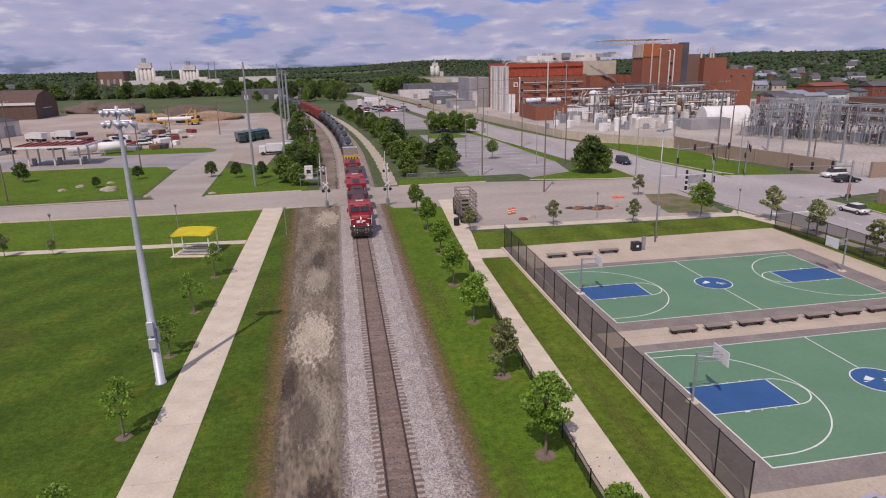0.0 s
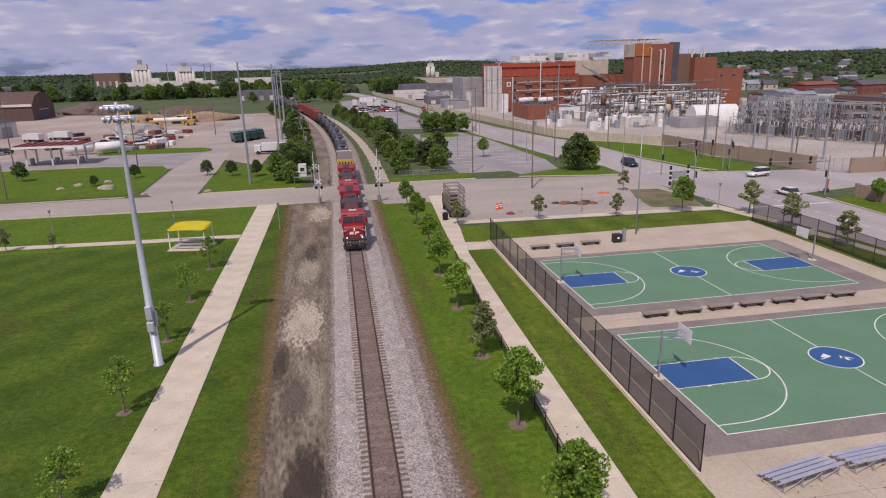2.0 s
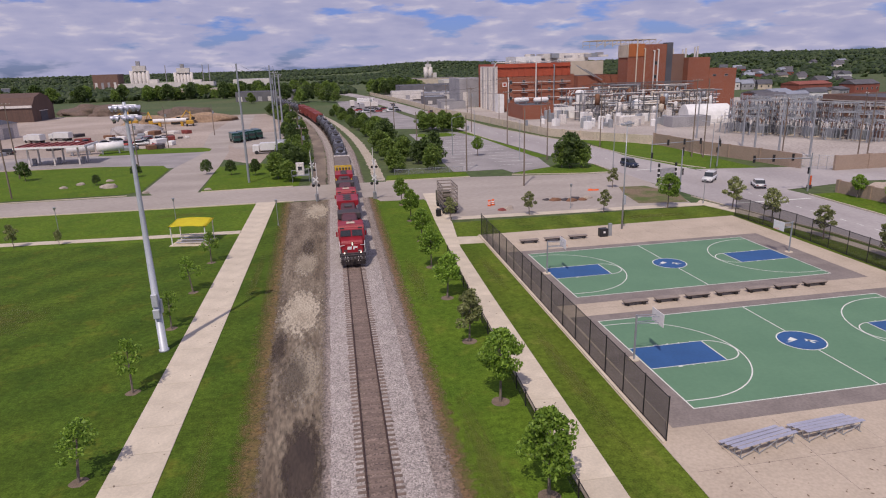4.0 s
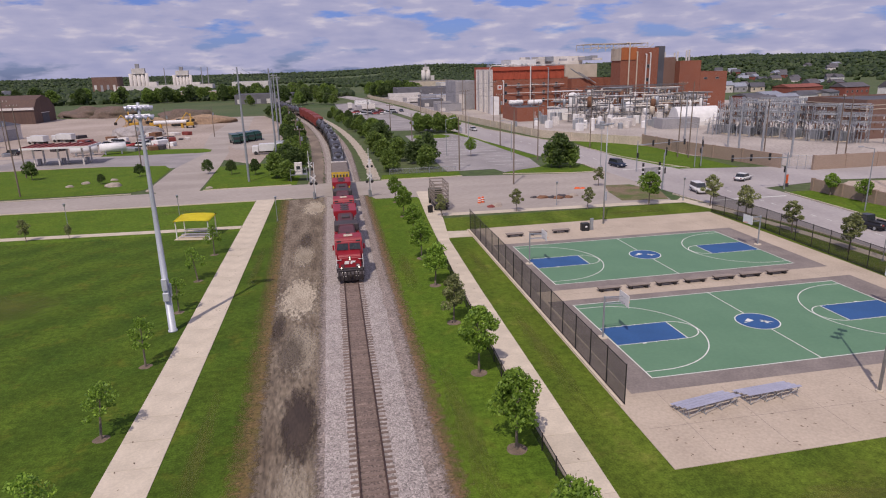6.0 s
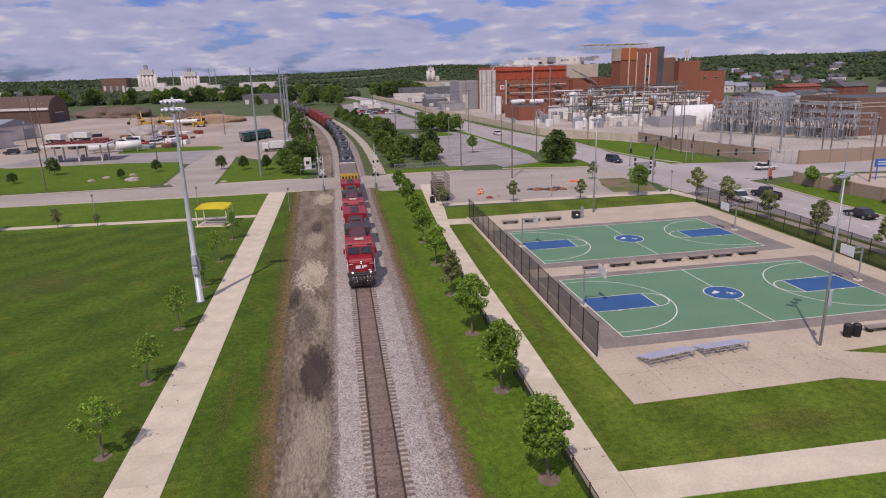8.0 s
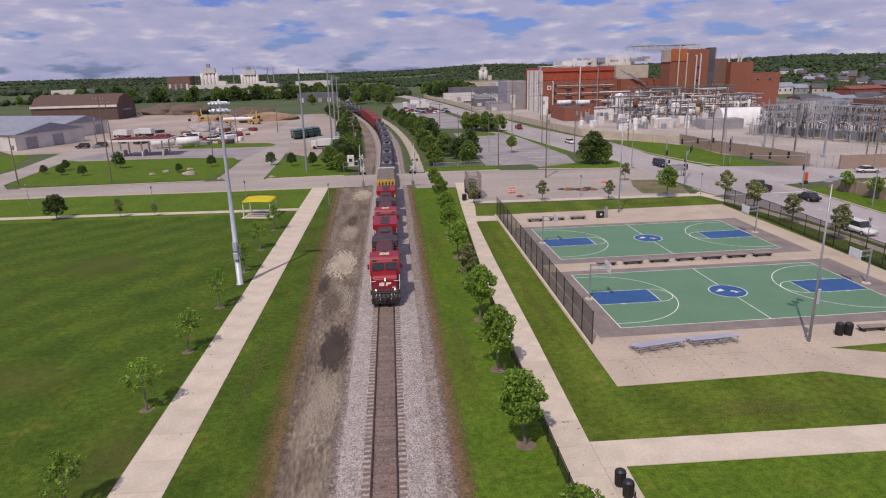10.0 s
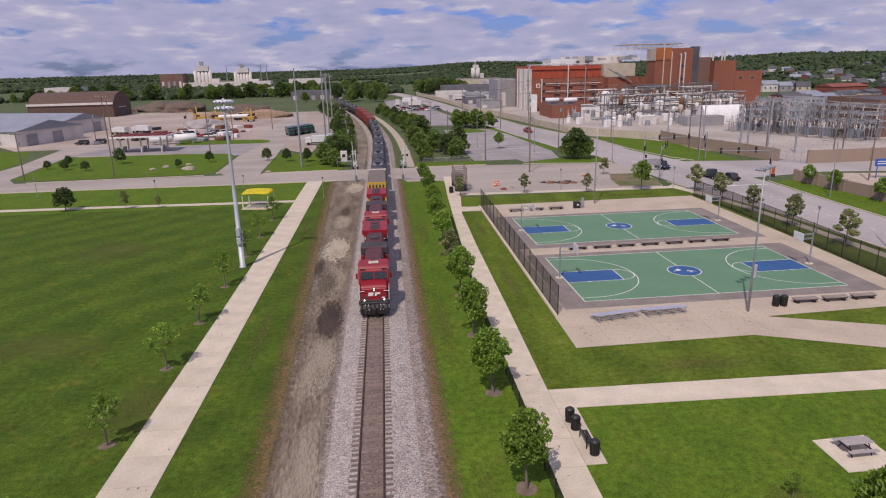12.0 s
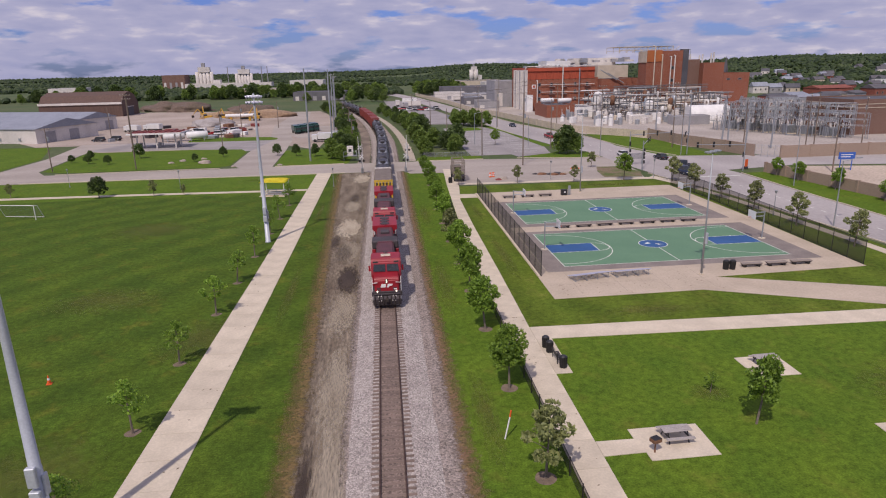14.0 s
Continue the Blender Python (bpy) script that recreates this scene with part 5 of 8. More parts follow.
def picnic_table(x, y, turn):
    e = thing("picnic_table", "weathered picnic table with side benches on a pad", "picnic table", (x, y, 0.05), turn, "picnic tables")
    for k in range(5):
        part("top_plank", one(-0.95, 0.95, -0.38 + k * 0.155, -0.24 + k * 0.155, 0.71, 0.75, 0.006), TABLEGREY, e)
    for s in (-0.72, 0.72):
        part("seat", one(-0.95, 0.95, s - 0.14, s + 0.14, 0.42, 0.46, 0.006), TABLEGREY, e, "plank seat")
    for s in (-0.65, 0.65):
        bm = one(s - 0.04, s + 0.04, -0.72, 0.72, 0.35, 0.42)
        tube(bm, (s, -0.6, 0), (s, -0.2, 0.71), 0.04, n=5), tube(bm, (s, 0.6, 0), (s, 0.2, 0.71), 0.04, n=5)
        part("leg_frame", bm, BLACK, e)


picnic_table(29.7, -3.6, 2)
picnic_table(18.1, -12.6, 2)
picnic_table(34, -14.4, 2)


def fence(name, pts, h, spacing, cloth, metal, label, base=0.05, rails=(0.97,)):
    """Chain-link fence along a line: posts, rails and a sheet of wire mesh in each bay."""
    e = thing(name, label, "fence", kind="structure")
    for (x0, y0), (x1, y1) in zip(pts, pts[1:]):
        d = math.hypot(x1 - x0, y1 - y0)
        n = max(1, round(d / spacing))
        for i in range(n + 1):
            x, y = x0 + (x1 - x0) * i / n, y0 + (y1 - y0) * i / n
            bm = pipe((x, y, 0), (x, y, h + 0.06), 0.045, n=6)
            part("post", bm, metal, e)
            if i < n:
                X, Y = x0 + (x1 - x0) * (i + 1) / n, y0 + (y1 - y0) * (i + 1) / n
                bm = bmesh.new()
                bm.faces.new([bm.verts.new(p) for p in ((x, y, base), (X, Y, base), (X, Y, h), (x, y, h))])
                part("mesh_panel", bm, cloth, e)
                for q in rails:
                    part("rail", pipe((x, y, h * q), (X, Y, h * q), 0.03, n=6), metal, e)


fence("court_fence_west", [(17.6, 20.6), (17.65, 45), (17.7, 70.7)], 3.05, 3.05, CHAINLINK, BLACK, "tall black chain-link court fence", 0.05, (0.985, 0.03))
fence("court_fence_east", [(55.7, 19.0), (56.6, 45), (57.0, 60), (56.4, 71.8)], 2.9, 3.05, CHAINLINK, BLACK, "tall black chain-link fence beside the avenue", 0.05, (0.985, 0.03))
WALK_FENCE = [(10.35, -45), (10.35, 24), (10.95, 46), (11.6, 63)]
fence("walk_fence", WALK_FENCE, 1.2, 2.45, CHAINLINK, BLACK, "low black chain-link fence along the walk", 0.1, (0.985,))
kerb([(17.35, 20.4), (17.45, 70.8)], "fence_kerb")


def shelter():
    e = thing("shade_shelter", "bright yellow fabric shade over a small stand", "shelter", (-21.2, 77.6, 0.02), -10)
    part("slab", one(-2.6, 2.6, -1.9, 1.9, -0.02, 0.06), CONCRETE, e)
    for x in (-2.3, 2.3):
        for y in (-1.5, 1.5):
            part("post", one(x - 0.06, x + 0.06, y - 0.06, y + 0.06, 0.06, 2.6 if y < 0 else 3.0), WHITE, e, "white steel post")
    bm = bmesh.new()
    n, rows = 8, []
    for i in range(n + 1):
        for j in range(n + 1):
            u, v = i / n * 2 - 1, j / n * 2 - 1
            z = 2.6 + 0.2 * (v + 1) + 0.22 * (1 - u * u) * (1 - 0.4 * abs(v))
            rows.append(bm.verts.new((u * 2.6, v * 1.8, z)))
    for i in range(n):
        for j in range(n):
            a = i * (n + 1) + j
            bm.faces.new((rows[a], rows[a + n + 1], rows[a + n + 2], rows[a + 1]))
    r = bmesh.ops.solidify(bm, geom=bm.faces[:], thickness=0.03)
    part("canopy", bm, YELLOW, e, "taut yellow fabric canopy", True)
    for k in range(4):
        part("seat_plank", one(-2.0, 2.0, -1.2 + k * 0.6, -0.92 + k * 0.6, 0.3 + k * 0.2, 0.35 + k * 0.2), ALU, e, "aluminium plank")
    for s in (-1.7, 0, 1.7):
        bm = bmesh.new()
        tube(bm, (s, -1.2, 0.06), (s, 1.0, 0.06), 0.03, n=5), tube(bm, (s, -1.1, 0.3), (s, 1.0, 0.95), 0.03, n=5), tube(bm, (s, 0.9, 0.06), (s, 0.9, 0.92), 0.03, n=5)
        part("truss", bm, GREYSTEEL, e)


shelter()


def park_lamp(x, y, h=4.0):
    e = thing("park_lamp", "slim dark park lamp post", "lamp post", (x, y, 0), 0, "park lamps")
    bm = bmesh.new()
    lathe(bm, [(0, 0.12), (0.3, 0.1), (0.32, 0.055), (h - 0.5, 0.045)], "Z", 8)
    part("post", bm, GREYSTEEL, e)
    bm = bmesh.new()
    lathe(bm, [(h - 0.5, 0.1), (h - 0.15, 0.2), (h - 0.1, 0.24), (h, 0.08)], "Z", 10)
    part("head", bm, GREYSTEEL, e)


for x, y in ((-42.4, 88.4), (-26.3, 90.5), (-10.4, 84.5), (35.2, 83.2), (56.6, 80.5), (-68, 96), (60.3, 44)):
    park_lamp(x, y)


def goal():
    e = thing("football_goal", "white football goal with a slack net", "goal", (-62.4, 64.2, 0.01), -12)
    for s in (-3.66, 3.66):
        part("upright", pipe((s, 0, 0), (s, 0, 2.44), 0.07), WHITE, e)
        part("stay", pipe((s, 0.8, 2.3), (s, 2.0, 0), 0.04), WHITE, e)
        part("top_stay", pipe((s, 0, 2.42), (s, 0.8, 2.3), 0.04), WHITE, e)
    part("crossbar", pipe((-3.73, 0, 2.44), (3.73, 0, 2.44), 0.07), WHITE, e)
    part("back_bar", pipe((-3.66, 2, 0.04), (3.66, 2, 0.04), 0.04), WHITE, e)
    bm = bmesh.new()
    bm.faces.new([bm.verts.new(p) for p in ((-3.6, 0.8, 2.28), (3.6, 0.8, 2.28), (3.6, 2, 0.06), (-3.6, 2, 0.06))])
    part("net", bm, GREYLINK, e)


goal()


def cone(x, y, z=0.01):
    e = thing("traffic_cone", "orange traffic cone with a white band", "cone", (x, y, z), 10, "traffic cones")
    part("foot", one(-0.2, 0.2, -0.2, 0.2, 0, 0.04), ORANGE, e)
    bm = bmesh.new()
    lathe(bm, [(0.04, 0.16), (0.75, 0.03)], "Z", 12)
    part("body", bm, ORANGE, e)
    bm = bmesh.new()
    lathe(bm, [(0.36, 0.104), (0.52, 0.078)], "Z", 12)
    part("band", bm, WHITE, e, "white band")


cone(-26.7, 0.9)
e = thing("marker_post", "leaning white marker post with an orange tip", "marker post", (7.3, -11.2, 0), 0)
part("post", pipe((0, 0, -0.05), (0.35, 0.15, 1.5), 0.05), WHITE, e)
part("tip", pipe((0.35, 0.15, 1.5), (0.43, 0.19, 1.95), 0.055), ORANGE, e, "orange tip")
e = thing("utility_cabinet", "dark utility cabinet with a grey switch panel", "cabinet", (33.2, 66.0, 0.05), 0)
part("cabinet", one(-0.55, 0.55, -0.4, 0.4, 0, 1.1, 0.04), PLASTIC, e)
part("panel", one(0.75, 1.2, -0.15, 0.15, 0, 1.7, 0.03), GREYSTEEL, e, "grey panel")
part("label", one(-0.1, 0.2, -0.42, -0.405, 0.5, 0.75), WHITE, e, "white label plate")


# joints and litter on the court pad
bm = bmesh.new()
for x in np.arange(20.5, 56, 4.9):
    for y0, y1 in ((14.2, 21.5), (40.9, 43.1), (62.6, 70.6)):
        if not (y0 < 18 and x > 36):
            flat(bm, x, x + 0.025, y0, y1, 0.049)
for y in (17.4, 42.0, 66.6):
    flat(bm, 17.8, 55 if y > 18 else 36, y, y + 0.025, 0.049)
tagged(part("pad_joint", bm, MARGIN), "dark joints in the court pad", "joint", "", "structure")
rng = np.random.default_rng(71)
V, F = [], []
for i in range(270):
    zone = i % 3
    x, y = ((rng.uniform(18.5, 38), rng.uniform(13.8, 20)), (rng.uniform(-15.4, -12.6), rng.uniform(-20, 95)), (rng.uniform(11, 12.8), rng.uniform(-20, 60)))[zone]
    a, s_ = rng.uniform(0, 6.28), rng.uniform(0.03, 0.09)
    n = len(V)
    V += [(x + s_ * math.cos(a + k * 1.57) * (1.6 if k % 2 else 0.7), y + s_ * math.sin(a + k * 1.57) * (1.6 if k % 2 else 0.7), 0.058 + 0.01 * (k == 0)) for k in range(4)]
    F.append((n, n + 1, n + 2, n + 3))
tagged(new("leaf_litter", mesh("leaf_litter", V, F, MULCH)), "dry leaves scattered on the concrete", "leaf litter", "", "stuff")


# ---------------------------------------------------------------- trees
def leaves(rng, centres, radii, count, size, flat=0.75):
    """Small folded leaf blades strewn round clump centres."""
    k = rng.integers(0, len(centres), count)
    d = rng.normal(size=(count, 3))
    d /= np.linalg.norm(d, axis=1)[:, None]
    r = radii[k] * rng.uniform(0.45, 1.0, count) ** 0.6
    p = centres[k] + d * r[:, None] * np.array([1, 1, flat])
    a = rng.normal(size=(count, 3)) * 0.8 + d * 0.4
    a /= np.linalg.norm(a, axis=1)[:, None]
    b = np.cross(a, rng.normal(size=(count, 3)))
    b /= np.linalg.norm(b, axis=1)[:, None]
    s = size * rng.uniform(0.6, 1.35, count)[:, None]
    v = np.stack([p - a * s, p + b * s * 0.55, p + a * s, p - b * s * 0.55], 1).reshape(-1, 3)
    f = np.arange(count * 4).reshape(-1, 4)
    return v, f


def tree_kind(seed, h, spread, bare, clumps, count, size, leaf, narrow=1.0):
    """One tree: the meshes of its trunk with limbs and of its crown."""
    rng = np.random.default_rng(seed)
    bm = bmesh.new()
    lean = rng.normal(size=2) * 0.03 * h
    top = Vector((lean[0], lean[1], h * 0.82))
    r0 = 0.016 * h + 0.02
    tube(bm, (0, 0, -0.05), (lean[0] * 0.4, lean[1] * 0.4, h * bare), r0, r0 * 0.75, 7)
    tube(bm, (lean[0] * 0.4, lean[1] * 0.4, h * bare), top, r0 * 0.75, r0 * 0.2, 6)
    cs, rs = [], []
    for i in range(clumps):
        u = (i + 0.5) / clumps
        z = h * (bare + (1 - bare) * (0.12 + 0.8 * u))
        w = spread * (math.sin(math.pi * min(1, 0.18 + 0.82 * u)) ** 0.7) * rng.uniform(0.35, 1.0) * narrow
        a = i * 2.4 + rng.uniform(-0.5, 0.5)
        c = Vector((w * math.cos(a) + lean[0] * u, w * math.sin(a) + lean[1] * u, z))
        cs.append(c), rs.append(spread * rng.uniform(0.26, 0.48))
        if i % 2 == 0 or clumps < 12:
            s = h * (bare + (1 - bare) * 0.55 * u)
            tube(bm, (lean[0] * 0.5, lean[1] * 0.5, s), c * 0.92, r0 * 0.32, r0 * 0.08, 5)
    me_t = bpy.data.meshes.new("trunk")
    bm.to_mesh(me_t), bm.free()
    me_t.materials.append(BARK)
    v, f = leaves(rng, np.array([c[:] for c in cs]), np.array(rs), count, size)
    return me_t, mesh("crown", v.tolist(), f.tolist(), leaf)


def plant(kind, x, y, label, group, scale=1.0, z=0.0, name="tree"):
    e = thing(name, label, name, (x, y, z), random.uniform(0, 360), group)
    for nm, me in zip(("trunk", "crown"), kind):
        o = new(nm, me)
        o.parent = e
    e.scale = (scale * random.uniform(0.9, 1.1), scale * random.uniform(0.9, 1.1), scale * random.uniform(0.92, 1.08))
    return e


def mulch(x, y, r=0.66):
    bm = bmesh.new()
    bm.faces.new([bm.verts.new((x + r * (1 + 0.25 * noise.noise((math.cos(a), math.sin(a), x))) * math.cos(a), y + r * math.sin(a), 0.014)) for a in [k * 0.3491 for k in range(18)]])
    tagged(part("mulch_ring", bm, MULCH), "brown mulch ring round a tree", "mulch", "", "structure")


MAPLES = [tree_kind(s, 5.2, 1.42, 0.33, 24, 3600, 0.125, LEAF_A) for s in (1, 2, 3, 4)]
SPARSE = [tree_kind(s, 4.0, 1.05, 0.36, 13, 1100, 0.10, LEAF_A) for s in (11, 12, 13)]
DULL = [tree_kind(s, 4.3, 1.2, 0.28, 16, 1500, 0.13, LEAF_B) for s in (21, 22)]
ROUND = [tree_kind(s, 4.6, 1.7, 0.2, 22, 2600, 0.17, LEAF_D) for s in (31, 32)]
WOODS = [tree_kind(s, 7.5, 3.0, 0.12, 30, 3200, 0.30, LEAF_C) for s in (41, 42, 43)]
DARKWOODS = [tree_kind(s, 8.0, 3.2, 0.10, 30, 3000, 0.32, LEAF_D) for s in (51, 52)]

for i, y in enumerate((-15.5, -4.6, 6.6, 17.1, 27.4, 37.6, 48.2, 58.6, 70.0, 81.9, 93.5)):
    x = 8.9 + (0.5 if y > 65 else 0)
    if y in (-15.5, 37.6):
        plant(DULL[i % 2], x, y, "sparse grey-green young tree beside the low fence", "trees along the fence", 1.1)
    else:
        plant(MAPLES[i % 4], x, y, "young leafy maple tree beside the low fence", "trees along the fence", 1.0 if y < 30 else 0.93)
    mulch(x, y)
for i, y in enumerate((-27.5, -17.2, -7.3, 3.1, 14.1, 23.8, 34.4, 46.4, 56.2, 67.0)):
    x = -17.1 - (0.3 if y < 10 else 0)
    plant(SPARSE[i % 3], x, y, "thin young tree with sparse leaves beside the walk", "trees along the west walk")
    mulch(x, y, 0.5)
for x, y, k in ((15.2, 81.3, 1), (27.5, 81.6, 0), (39.0, 80.3, 0), (48.6, 97.2, 0)):
    plant(DULL[k], x, y - 1.2 if y < 90 else y, "small young street tree with thin grey-green leaves", "trees by the lot", 0.85)
plant(MAPLES[1], 49.6, 79.0, "leafy young tree by the walk corner", "trees by the lot", 1.15)
for i, (x, y) in enumerate(((58.4, 75.5), (58.6, 66.5), (59.2, 57.5), (59.4, 48), (59.7, 37.5), (59.9, 26), (60.4, 14))):
    plant(DULL[i % 2], x, y, "upright young street tree in the avenue verge", "avenue trees", 1.15)
for i, (x, y) in enumerate(((84.0, 77.3), (84.6, 71), (85.0, 60.8), (86, 50), (87, 40))):
    plant(MAPLES[i % 4], x - 2.2, y, "small tree before the brown wall", "wall trees", 0.8)
plant(MAPLES[2], 24.2, -11.6, "young leafy tree on the open lawn", "lawn trees", 0.9)
plant(SPARSE[1], 23.3, -7.2, "stubby sapling with bare twigs on the lawn", "lawn trees", 0.42)
for x, y, k, s in ((-55.9, 82.0, 0, 0.95), (-45.3, 81.6, 1, 0.75), (-39.6, 81.6, 1, 0.5), (-74.3, 85.6, 0, 0.7)):
    plant(ROUND[k] if s > 0.8 else DULL[k], x, y - 0.6, "round bushy tree beside the field walk", "field walk trees", s)
for x, y, s in ((-65.2, 123.5, 0.0), (-69.7, 142.7, 0.9), (-80.3, 134, 0.55), (-74.1, 131.4, 0.6), (-86, 137, 0.5), (-51.3, 131.5, 0.5), (-45.6, 140, 0.6), (-30.2, 138.6, 0.75), (-24.5, 136, 0.7), (-19.0, 134, 0.8), (-83, 142, 0.6)):
    if s:
        plant(ROUND[0], x, y, "small round tree on the grass island", "island trees", s)
for k, (x, y, s) in enumerate(((49.6, 121.4, 1.05), (52.0, 120.9, 0.78), (47.9, 121.9, 0.72), (50.6, 123.0, 0.9))):
    plant((DARKWOODS[0], WOODS[1], WOODS[0], WOODS[2])[k], x, y, "dense dark green tree on the corner verge", "corner trees", s * 0.92)
plant(MAPLES[0], 34.5, 146.5, "small tree on the parking-lot island", "parking trees", 0.95)
for i, (x, y) in enumerate(((30, 212), (33, 214), (36, 210), (39, 212), (41.5, 208), (34, 219), (30.5, 221), (38, 217))):
    plant(WOODS[i % 3], x, y, "broad green tree at the parking lot's far end", "parking trees", 0.85)
for i, (x, y) in enumerate(((86, 30), (84, 22), (88, 36), (83.5, 45))):
    plant(DARKWOODS[i % 2], x, y, "low dark shrub by the avenue", "avenue shrubs", 0.35, name="shrub")
rng = np.random.default_rng(5)
for i in range(46):     # east of the track, past the crossing
    y = 127 + 190 * (i / 46) ** 1.15 + rng.uniform(-3, 3)
    x = track_x(y) + rng.uniform(11, 17 + (5 if y < 150 else 0))
    plant((WOODS + DARKWOODS)[i % 5], x, y, "self-sown leafy tree beside the railway", "railway trees east", rng.uniform(0.55, 1.0) if y < 200 else rng.uniform(0.4, 0.7))
for i in range(64):     # west of the track
    y = 124 + 230 * (i / 64) ** 1.1 + rng.uniform(-3, 3)
    x = track_x(y) - rng.uniform(8.5, 15)
    plant((WOODS + DARKWOODS)[i % 5], x, y, "self-sown leafy bush beside the railway", "railway trees west", rng.uniform(0.45, 0.8))

for i in range(150):     # taller trees where the line leaves the town
    x, y = rng.uniform(-150, 24), rng.uniform(425, 640)
    if abs(x - track_x(y)) < 9 or (-75 < x < -22 and 474 < y < 516) or (x < -60 and y < 545) or (x > 4 and y < 545) or (x > -22 and y > 555):
        continue
    plant((DARKWOODS + WOODS)[i % 5], x, y, "tall dark tree where the railway leaves the town", "trees beyond the yard", rng.uniform(1.0, 1.7))
for i in range(64):     # dark belts beyond the meadow and beside the far avenue
    x, y = (rng.uniform(-330, -60), rng.uniform(550, 640)) if i % 2 else (rng.uniform(34, 74), rng.uniform(500, 552))
    if -155 < x < -90 and y > 590:
        continue
    plant((DARKWOODS + WOODS)[i % 5], x, y, "tall dark tree in a distant belt", "distant tree belt", rng.uniform(1.1, 1.8))


def far_woods():
    """Tree crowns of the plain and the hills, thousands of uneven clumps."""
    rng = np.random.default_rng(9)
    bm = bmesh.new()
    bmesh.ops.create_icosphere(bm, subdivisions=1, radius=1)
    bm.verts.ensure_lookup_table()
    base, tri = np.array([v.co[:] for v in bm.verts]), np.array([[v.index for v in f.verts] for f in bm.faces])
    bm.free()
    V, F, n = [], [], 0
    for _ in range(48000):
        u = rng.uniform()
        r = 380 + 3300 * u ** 1.5
        a = rng.uniform(-1.0, 1.05)
        x, y = r * math.sin(a), 100 + r * math.cos(a)
        wooded = noise.noise((x / 260, y / 260, 4.4)) + (0.3 if r > 900 else -0.02) + (0.35 if a > 0.36 and r > 650 else 0)
        if wooded < 0.0 or (20 < x < 330 and y < 560) or (-340 < x < 20 and y < 560) or (-340 < x < -230 and y < 590) or (20 < x < 160 and y < 700):
            continue
        s = rng.uniform(1.5, 3.3) * (1 + r / 3000)
        j = 1 + 0.26 * rng.normal(size=(len(base), 1))
        v = base * j * np.array([s, s, s * rng.uniform(0.7, 1.0)]) + np.array([x, y, hill(x, y) + s * 0.55])
        V.append(v), F.append(tri + n)
        n += len(base)
    ob = new("far_woods", mesh("far_woods", np.concatenate(V).tolist(), np.concatenate(F).tolist(), LEAF_E))
    tagged(ob, "dark green woods on the plain and hills", "woods", "", "stuff")


far_woods()


# ---------------------------------------------------------------- factory and town
def block(e, name, x0, x1, y0, y1, z0, z1, m, label="", roof=DARKROOF, lip=0.5):
    """A building block with parapet and flat roof."""
    b = part(name, one(x0, x1, y0, y1, z0, z1), m, e, label)
    part("roof", one(x0 + 0.3, x1 - 0.3, y0 + 0.3, y1 - 0.3, z1, z1 + 0.08), roof, b)
    bm = bmesh.new()
    for q in ((x0, x1, y0, y0 + 0.3), (x0, x1, y1 - 0.3, y1), (x0, x0 + 0.3, y0 + 0.3, y1 - 0.3), (x1 - 0.3, x1, y0 + 0.3, y1 - 0.3)):
        box(bm, *q, z1 + 0.001, z1 + lip)
    part("parapet", bm, m, b)
    return b


def window(e, x, y, z, w, h):
    f = part("window", one(x - w / 2, x + w / 2, y - 0.12, y + 0.05, z, z + h), GREYWALL, e)
    part("pane", one(x - w / 2 + 0.1, x + w / 2 - 0.1, y - 0.14, y - 0.121, z + 0.1, z + h - 0.1), GLASS, f)


fac = thing("factory", "large red-brick factory with pale upper works and pipes", "factory")
a = block(fac, "wall", 77, 115, 290, 330, 0, 16.2, BRICK, "red brick wall")
b = block(fac, "upper_wall", 77, 113, 289.9, 330, 16.21, 21.6, REDPANEL, "bright red upper band")
for i in range(12):
    part("pilaster", one(78 + i * 3.05, 78.5 + i * 3.05, 289.6, 289.88, 16.3, 20.2), REDPANEL, b)
part("ledge", one(76.9, 113.1, 289.3, 289.89, 20.3, 20.7), REDPANEL, b)
for i in range(5):
    for k in range(4):
        window(a, 83.5 + i * 6.4, 290, 1.6 + k * 3.7, 1.3, 1.7)
        if i in (1, 2, 4):
            part("balcony", one(82.0 + i * 6.4, 85.2 + i * 6.4, 288.9, 289.85, 1.2 + k * 3.7, 1.35 + k * 3.7), GREYSTEEL, a)
part("emblem", one(79.4, 81.4, 289.8, 289.99, 11.6, 13.6), WHITE, a, "plain pale sign plate")
part("emblem_inset", one(79.8, 81.0, 289.75, 289.795, 12.0, 13.2), REDPANEL, a)
w_ = part("pale_wall", one(76.5, 76.98, 289.9, 324, 0, 21.0), PALEWALL, fac, "pale plastered end wall")
for i in range(9):
    part("rib", one(76.1, 76.49, 291 + i * 3.8, 291.6 + i * 3.8, 0, 20.6), GREYWALL if i % 3 == 1 else PALEWALL, w_)
block(fac, "white_annex", 75.6, 78.6, 284, 289.2, 0, 8.0, WHITE, "white stair annex")
bb = block(fac, "wall", 115.1, 137, 285, 325, 0, 15.3, BRICK, "red brick wall")
for i in range(3):
    window(bb, 118 + i * 4.6, 285, 9.5, 1.2, 1.4)
block(fac, "white_hall", 116, 142, 339, 352, 15, 26.4, PALEWALL, "pale rooftop hall", PALEWALL)
block(fac, "beige_hall", 124, 142, 318, 338, 15.4, 22.0, BEIGE, "beige rooftop hall", PALEWALL)
block(fac, "white_plant", 96, 110, 325, 345, 21.7, 25, WHITE, "white rooftop plant", PALEWALL)
d = block(fac, "tower_wall", 131, 149.4, 266, 276, 0, 28.4, BRICK, "tall brick tower")
